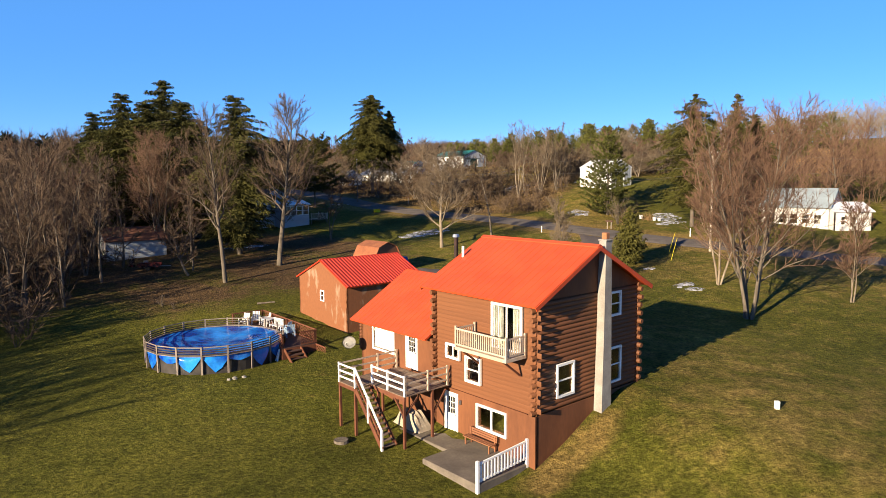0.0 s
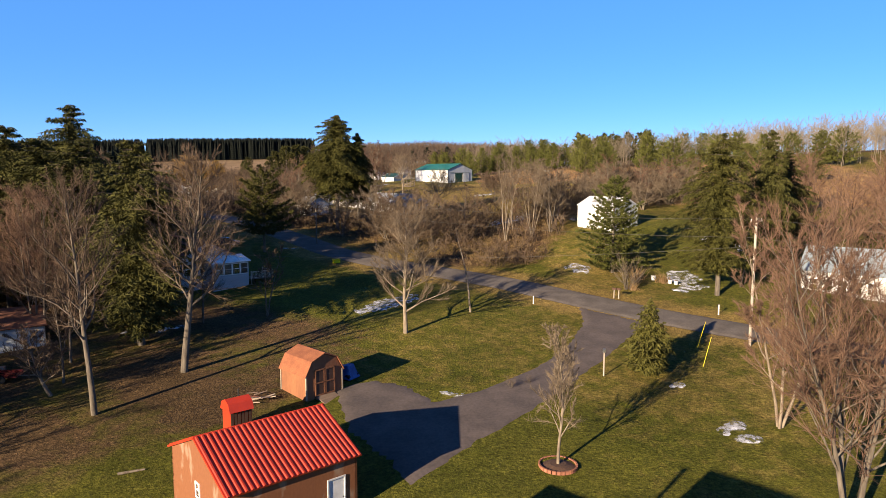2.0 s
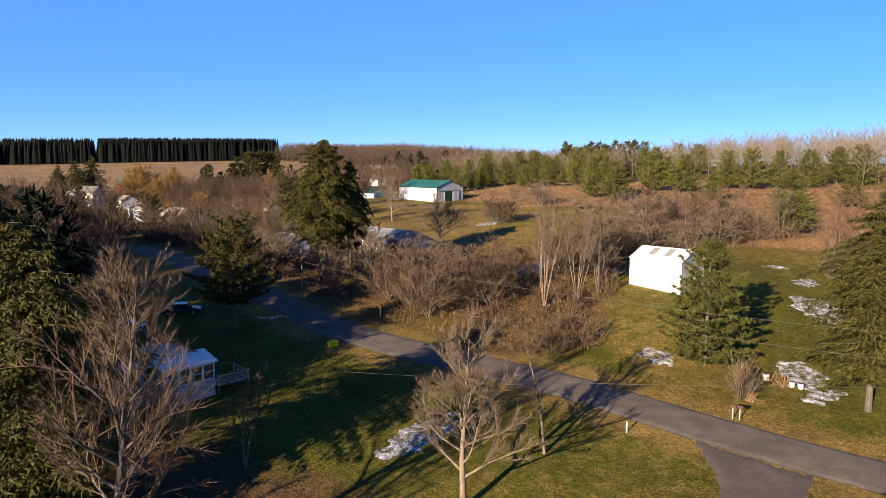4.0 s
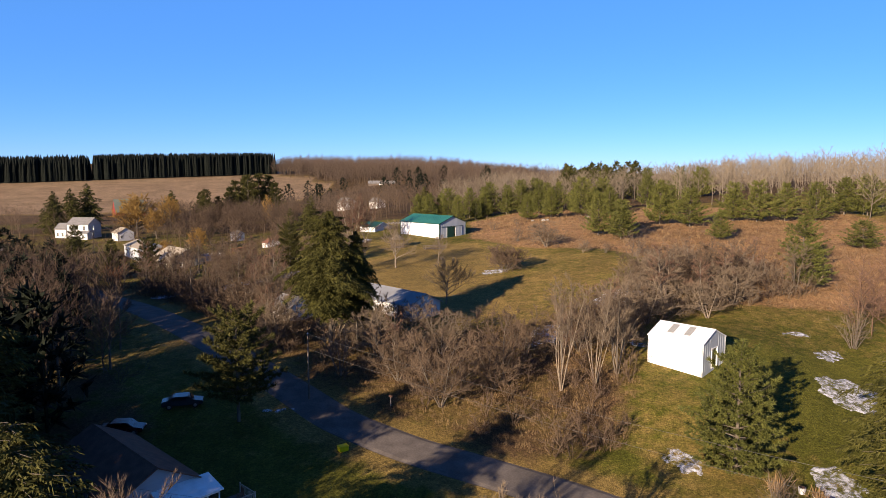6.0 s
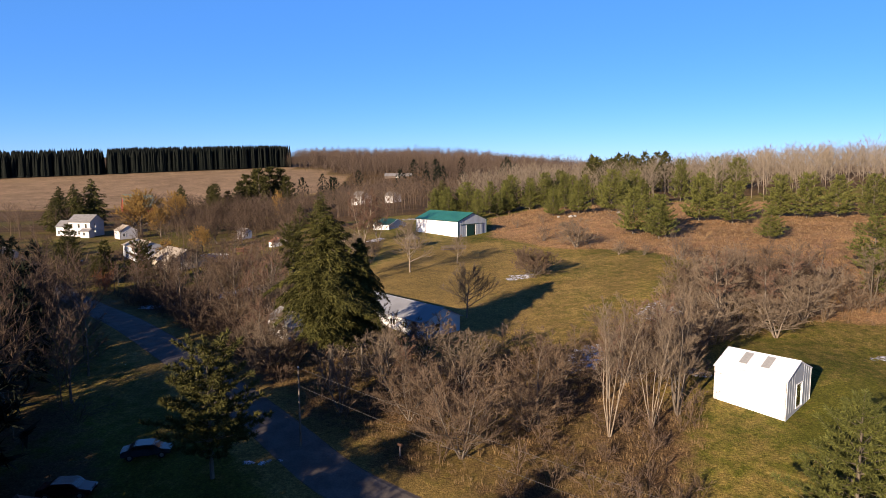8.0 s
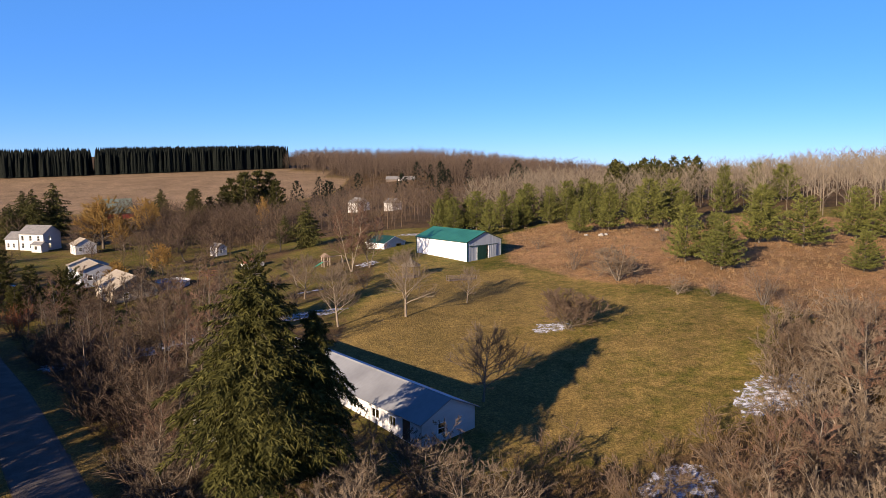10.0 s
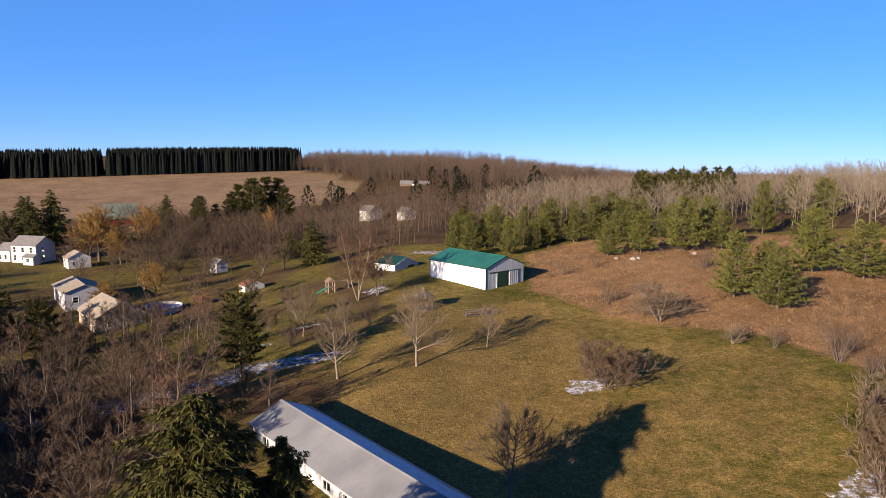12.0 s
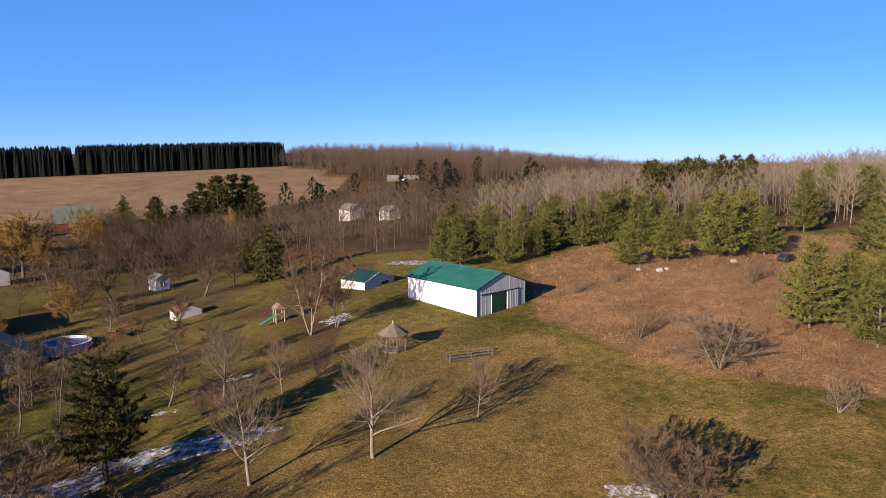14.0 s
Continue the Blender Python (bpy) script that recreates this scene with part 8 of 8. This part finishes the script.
pole(29.7, 80.2, 12.4)
bare = thing("utility_pole", "plain weathered utility pole in the roadside brush", "pole", on_ground(-19.9, 123.8))
part("mast", rod((0, 0, -0.6), (0, 0, 8.0), 0.11, 0.08, 12), M_BARK, bare)
part("cap", rod((0, 0, 8.0), (0, 0, 8.12), 0.1, 0.06, 12), M_STEEL, bare)
pole(74, 54, 12.0)


def wire(a, b, sag, r=0.009, label="thin sagging overhead cable"):
    cu = bpy.data.curves.new("overhead_cable", "CURVE")
    cu.dimensions, cu.bevel_depth, cu.bevel_resolution = "3D", r, 1
    sp = cu.splines.new("POLY")
    sp.points.add(24)
    for k in range(25):
        f = k / 24
        p = Vector(a).lerp(Vector(b), f)
        sp.points[k].co = (p.x, p.y, p.z - sag * 4 * f * (1 - f), 1)
    dg = new("cable_guide", cu)
    me2 = bpy.data.meshes.new_from_object(dg)
    bpy.data.objects.remove(dg)
    bpy.data.curves.remove(cu)
    me2.materials.append(M_WIRE)
    return tagged(new("overhead_cable", me2), label, "cable", "road cables")


def top_of(x, y, h):
    return (x, y, ground(x, y) + h)


for dz, off in ((11.95, 0.9), (10.2, 0.0)):
    p0 = top_of(74 + off * 0.9, 54 - off * 0.3, dz * 0.97)
    p1 = top_of(29.7 + off * 0.9, 80.2 - off * 0.3, dz)
    p2 = top_of(-19.9 + off * 0.1, 123.8, dz - 4.0)
    wire(p0, p1, 0.7)
    wire(p1, p2, 1.0)
wire(top_of(29.7, 80.2, 9.4), (-32.0, 99.0, 11.2), 1.0, 0.009, "service cable to the roadside house")


def post(x, y, h, mat, name, label, r=0.05, turn=0.0, head=None):
    ob = thing(name, label, "post", on_ground(x, y, turn))
    part("shaft", box(-r, -r, -0.3, r, r, h, 0.01), mat, ob)
    if head:
        part(head[0], box(*head[1], 0.02), head[2], ob, head[3])
    return ob


post(14.4, 72.7, 2.0, M_POLE, "lamp_post", "wooden lamp post beside the drive", 0.05, 0, ("lantern", (-0.12, -0.12, 2.0, 0.12, 0.12, 2.3), M_STEEL, "small grey lantern"))
for x, y in ((20.6, 95.2), (21.1, 95.0)):
    mb = post(x, y, 1.0, M_POLE, "mailbox", "dark mailbox on a wooden post by the road", 0.045, -47, ("box", (-0.26, -0.1, 1.0, 0.26, 0.1, 1.24), M_SHEDDOOR, "dark metal box"))
mb = post(-10.2, 122.0, 1.0, M_POLE, "mailbox", "small mailbox on a post in the brush", 0.045, -47, ("box", (-0.26, -0.1, 1.0, 0.26, 0.1, 1.24), M_SHEDDOOR, "dark metal box"))
post(30.4, 89.4, 1.1, M_WHITE, "road_marker", "white road marker post", 0.05, 0, ("plate", (-0.14, -0.02, 0.75, 0.14, 0.02, 1.15), M_DARK, "dark plate"))
post(15.0, 31.2, 0.36, M_WHITE, "pipe_stub", "white pipe stub in the lawn", 0.1)
post(11.0, 93.2, 0.9, M_WHITE, "road_marker", "small pale road marker post", 0.04)


def guy(x, y, h, dx, dy):
    ob = thing("guy_stake", "yellow guy-wire guard leaning at the pole", "guard", on_ground(x, y))
    part("sleeve", rod((0, 0, -0.1), (dx, dy, h), 0.02, 0.02), M_YELLOW, ob)


guy(23.4, 74.9, 2.5, 0.8, 0.5)
guy(24.6, 79.6, 2.4, 0.8, 0.3)


def yellow_box():
    ob = thing("yellow_box", "yellow plastic box at the roadside", "box", on_ground(-14.7, 112.0, 30))
    part("shell", box(-0.5, -0.35, 0, 0.5, 0.35, 0.5, 0.06), M_YELLOW, ob)
    part("lid", box(-0.53, -0.38, 0.5, 0.53, 0.38, 0.58, 0.03), M_YELLOW, ob)


yellow_box()


def planters():
    for k, (x, y, s) in enumerate([(27.3, 102.5, 0.6), (28.9, 100.9, 0.5), (29.5, 100.5, 0.5), (28.1, 101.9, 0.3)]):
        ob = thing("planter", "white garden planter beside dead ornamental grass", "planter", on_ground(x, y, 20 * k), "planters under the spruce")
        part("pot", rod((0, 0, 0), (0, 0, s), s * 0.42, s * 0.55, 12), M_PLASTIC, ob)
        part("soil", rod((0, 0, s), (0, 0, s + 0.02), s * 0.48, s * 0.48, 12), M_MULCH, ob)
    for x, y, s in [(25.4, 103.2, 1.6), (28.3, 101.3, 1.4), (23.6, 98.6, 1.2)]:
        co, tri = tuft(int(x), 90, 1.0)
        m_ = mesh_np("grass_clump", co * np.array([s * 1.2, s * 1.2, s]), tri)
        m_.materials.append(M_DRYGRASS)
        tagged(new("grass_clump", m_), "clump of dead tan ornamental grass", "grass", kind="stuff").matrix_world = on_ground(x, y)


planters()


def gazebo():
    ob = thing("gazebo", "weathered open wooden gazebo with a peaked roof", "gazebo", on_ground(-11.7, 222.6, 20))
    R = 1.75
    for k in range(8):
        a, b = math.pi * k / 4, math.pi * (k + 1) / 4
        p, q = (R * math.cos(a), R * math.sin(a)), (R * math.cos(b), R * math.sin(b))
        part("post", box(p[0] - 0.06, p[1] - 0.06, -0.3, p[0] + 0.06, p[1] + 0.06, 2.3), M_GREYWOOD, ob)
        part("beam", beam((*p, 2.28), (*q, 2.28), 0.08, 0.14), M_GREYWOOD, ob)
        if k != 6:
            part("rail", beam((*p, 0.9), (*q, 0.9), 0.05, 0.08), M_GREYWOOD, ob)
            for j in range(1, 5):
                f = j / 5
                x, y = p[0] + (q[0] - p[0]) * f, p[1] + (q[1] - p[1]) * f
                part("baluster", box(x - 0.02, y - 0.02, 0.15, x + 0.02, y + 0.02, 0.9), M_GREYWOOD, ob)
        bm = bmesh.new()
        o = 1.22
        v = [bm.verts.new(c) for c in ((p[0] * o, p[1] * o, 2.2), (q[0] * o, q[1] * o, 2.2), (q[0] * 0.12, q[1] * 0.12, 3.5), (p[0] * 0.12, p[1] * 0.12, 3.5))]
        bm.faces.new(v)
        bmesh.ops.solidify(bm, geom=bm.faces, thickness=0.06)
        part("roof_panel", bm, M_TANSHINGLE, ob)
    part("floor", rod((0, 0, -0.2), (0, 0, 0.15), R, R, 8), M_GREYWOOD, ob)
    part("finial", rod((0, 0, 3.45), (0, 0, 4.0), 0.22, 0.05, 8), M_TANSHINGLE, ob)


gazebo()


def footbridge():
    ob = thing("footbridge", "low timber footbridge over the ditch", "bridge", on_ground(-1.8, 218.9, 22, 0.05))
    for k in range(16):
        part("plank", box(-3 + k * 0.375, -0.6, 0, -2.65 + k * 0.375, 0.6, 0.06), M_GREYWOOD, ob)
    for y in (-0.6, 0.6):
        for x in (-2.9, 0, 2.9):
            part("post", box(x - 0.06, y - 0.06, -0.4, x + 0.06, y + 0.06, 0.9), M_GREYWOOD, ob)
        for zz in (0.45, 0.85):
            part("rail", beam((-3.0, y, zz), (3.0, y, zz), 0.06, 0.1), M_GREYWOOD, ob)


footbridge()


def playset():
    ob = thing("playset", "wooden playset with a green slide", "playset", on_ground(-31.5, 241.5, 30))
    for x in (-0.7, 0.7):
        for y in (-0.7, 0.7):
            part("post", box(x - 0.06, y - 0.06, -0.3, x + 0.06, y + 0.06, 2.3), M_BEIGE, ob)
    part("platform", box(-0.8, -0.8, 1.1, 0.8, 0.8, 1.2), M_DECKWOOD, ob)
    part("roof", prism([(-1.0, 2.2), (1.0, 2.2), (0, 3.0)], (-1.0, 1.0), "y"), M_DECKWOOD, ob)
    part("slide", beam((-0.8, -0.3, 1.15), (-3.2, -0.9, 0.15), 0.6, 0.08), M_GREENPLASTIC, ob, "green plastic slide")
    part("swing_beam", beam((0.7, 0, 2.2), (4.0, 0.6, 2.2), 0.1), M_BEIGE, ob)
    for s in (-0.7, 0.7):
        part("leg", beam((4.0, 0.6, 2.2), (4.2, 0.6 + s, -0.2), 0.09), M_BEIGE, ob)


playset()


def pool_far():
    ob = thing("above_ground_pool", "open round above-ground pool with a white rim", "pool", on_ground(-66.0, 241.5))
    bm = bmesh.new()
    bmesh.ops.create_cone(bm, cap_ends=False, segments=40, radius1=3.6, radius2=3.6, depth=1.9, matrix=pose(0, 0, 0.45))
    bmesh.ops.solidify(bm, geom=bm.faces, thickness=0.06)
    part("pool_wall", bm, M_BLUESIDING, ob)
    part("water", rod((0, 0, 0.8), (0, 0, 1.0), 3.5, 3.5, 40), M_BLUETARP, ob, "dark blue water")
    for k in range(16):
        a, b = 2 * math.pi * k / 16, 2 * math.pi * (k + 1) / 16
        part("rim", beam((3.6 * math.cos(a), 3.6 * math.sin(a), 1.42), (3.6 * math.cos(b), 3.6 * math.sin(b), 1.42), 0.25, 0.05), M_WHITE, ob)
    dk = thing("pool_deck", "small wooden deck with rails at the pool", "deck", on_ground(-61.2, 244.5, -30))
    for k in range(10):
        part("plank", box(0, k * 0.3, 1.3, 3.0, k * 0.3 + 0.28, 1.36), M_REDWOOD, dk)
    for x in (0.1, 2.9):
        for y in (0.1, 2.9):
            part("post", box(x - 0.06, y - 0.06, -0.5, x + 0.06, y + 0.06, 2.3), M_REDWOOD, dk)
    for a, b in (((0.1, 2.9), (2.9, 2.9)), ((2.9, 0.1), (2.9, 2.9)), ((0.1, 0.1), (2.9, 0.1))):
        for zz in (1.8, 2.25):
            part("rail", beam((*a, zz), (*b, zz), 0.05, 0.09), M_REDWOOD, dk)


pool_far()


def car(x, y, turn, paint, label):
    ob = thing("parked_car", label, "car", on_ground(x, y, turn))
    prof = [(-2.2, 0.35), (2.2, 0.35), (2.25, 0.75), (1.3, 0.92), (0.75, 1.4), (-0.9, 1.42), (-1.6, 1.0), (-2.2, 0.92)]
    bm = prism(prof, (-0.85, 0.85), "y")
    bmesh.ops.bevel(bm, geom=list(bm.edges), offset=0.07, segments=2, affect="EDGES")
    part("body", bm, paint, ob)
    for y0 in (-0.86, 0.84):
        part("side_window", prism([(-1.35, 1.0), (1.05, 0.97), (0.68, 1.33), (-0.85, 1.35)], (y0, y0 + 0.02), "y"), M_GLASS, ob)
    part("windscreen", beam((1.24, 0, 0.97), (0.8, 0, 1.36), 1.45, 0.02), M_GLASS, ob)
    for wx in (-1.4, 1.4):
        for wy in (-0.8, 0.8):
            w = part("wheel", rod((wx, wy - 0.1, 0.33), (wx, wy + 0.1, 0.33), 0.33, sides=16), M_RUBBER, ob)
            part("rim", rod((wx, wy - 0.115, 0.33), (wx, wy + 0.115, 0.33), 0.19, sides=12), M_STEEL, w)
    for wy in (-0.6, 0.6):
        part("headlight", box(2.2, wy - 0.15, 0.62, 2.27, wy + 0.15, 0.75, 0.01), M_PLASTIC, ob)


car(-34.2, 122.6, 15, M_CARPAINT, "dark green car parked in the shade")
car(-38.4, 116.4, 5, M_CARRED, "maroon car parked beside the house")
car(2.4, 293.5, 10, M_CARPAINT, "dark car parked before the pines")
car(60, 262, 40, M_CARPAINT, "dark vehicle among the pines")
car(-105, 243, 20, M_CARPAINT, "dark car beside the grey house")


def junk():
    for k, (x, y, s, mat, label) in enumerate([(-37.2, 72.4, 0.5, M_CARRED, "red oil tank lying beside the shed"), (-35.3, 71.8, 0.45, M_STEEL, "steel drum standing beside the shed")]):
        ob = thing("drum", label, "drum", on_ground(x, y))
        part("body", rod((0, 0, 0), (0, 0, 0.9 * s * 2), s * 0.6, s * 0.6, 16), mat, ob)
        for zz in (0.3, 0.6):
            part("hoop", rod((0, 0, zz * s * 2 - 0.02), (0, 0, zz * s * 2 + 0.02), s * 0.63, s * 0.63, 16), mat, ob)
    tr = thing("utility_trailer", "small dark red open trailer beside the shed", "trailer", on_ground(-34.4, 70.8, 10))
    part("bed", box(-1.1, -0.6, 0.4, 1.1, 0.6, 0.45), M_CARRED, tr)
    for a in ((-1.1, -0.62, 1.1, -0.58), (-1.1, 0.58, 1.1, 0.62), (-1.12, -0.6, -1.08, 0.6)):
        part("side", box(a[0], a[1], 0.45, a[2], a[3], 0.75), M_CARRED, tr)
    for y in (-0.7, 0.7):
        part("wheel", rod((0, y - 0.08, 0.28), (0, y + 0.08, 0.28), 0.28, sides=14), M_RUBBER, tr)
    part("drawbar", beam((1.1, 0, 0.42), (2.2, 0, 0.4), 0.06), M_STEEL, tr)
    # brush pile, woodpile, stones
    r2 = random.Random(5)
    wp = thing("woodpile", "untidy pile of split boards beside the shed", "woodpile", on_ground(-13.2, 67.2, 20))
    for k in range(22):
        a = Vector((r2.uniform(-1.2, 1.0), r2.uniform(-0.7, 0.7), r2.uniform(0.05, 0.5)))
        d = Vector((r2.uniform(0.5, 1.0), r2.uniform(-0.5, 0.5), r2.uniform(-0.1, 0.15)))
        part("board", beam(a, a + d, 0.12, 0.04), r2.choice((M_DECKWOOD, M_BEIGE, M_REDWOOD)), wp)
    lg = thing("fallen_log", "grey fallen log on the lawn", "log", on_ground(-17.5, 57.0, 25))
    part("trunk", rod((-0.7, 0, 0.08), (0.8, 0, 0.1), 0.09, 0.06, 8), M_PALEBARK, lg)
    st = thing("tree_stump", "low mossy stump in the lawn", "stump", on_ground(-6.2, 31.9))
    part("stump", rod((0, 0, -0.2), (0, 0, 0.14), 0.42, 0.36, 12), M_BARK, st)
    for k, (x, y, s) in enumerate([(34.2, 256.3, 0.7), (35.6, 257.0, 0.5), (31.0, 258.4, 0.5), (-14.4, 40.0, 0.16), (-13.9, 40.3, 0.14), (-14.7, 39.8, 0.13), (50, 262, 0.6)]):
        ob = thing("boulder", "pale field stone lying on the ground", "stone", on_ground(x, y, 40 * k))
        bm = bmesh.new()
        bmesh.ops.create_icosphere(bm, subdivisions=2, radius=s)
        for v in bm.verts:
            v.co *= 1 + 0.35 * noise.noise(v.co * 1.7 / s + Vector((k, 0, 0)))
            v.co.z = v.co.z * 0.7 + s * 0.3
        part("stone", bm, M_STONE, ob)


junk()


def wood_bits():
    """Grey tarpaulined woodstack under the deck and a pale sheet."""
    hx, hy = house_xy(0.6, 0.4)
    m = pose(hx, hy, 0.4, 0, 0, HT)
    ob = thing("covered_stack", "stack under a pale tarpaulin below the deck", "stack", m @ pose(-0.6, -1.0, 0))
    bm = bmesh.new()
    bmesh.ops.create_grid(bm, x_segments=12, y_segments=8, size=1.0)
    for v in bm.verts:
        r = max(abs(v.co.x), abs(v.co.y))
        v.co.z = 0.9 * ramp(1.0, 0.6, r) * (0.85 + 0.3 * noise.noise(v.co * 2)) + 0.03
        v.co.x, v.co.y = v.co.x * 1.1, v.co.y * 0.55
    part("tarpaulin", bm, M_TANWALL, ob, "pale crumpled tarpaulin")


wood_bits()
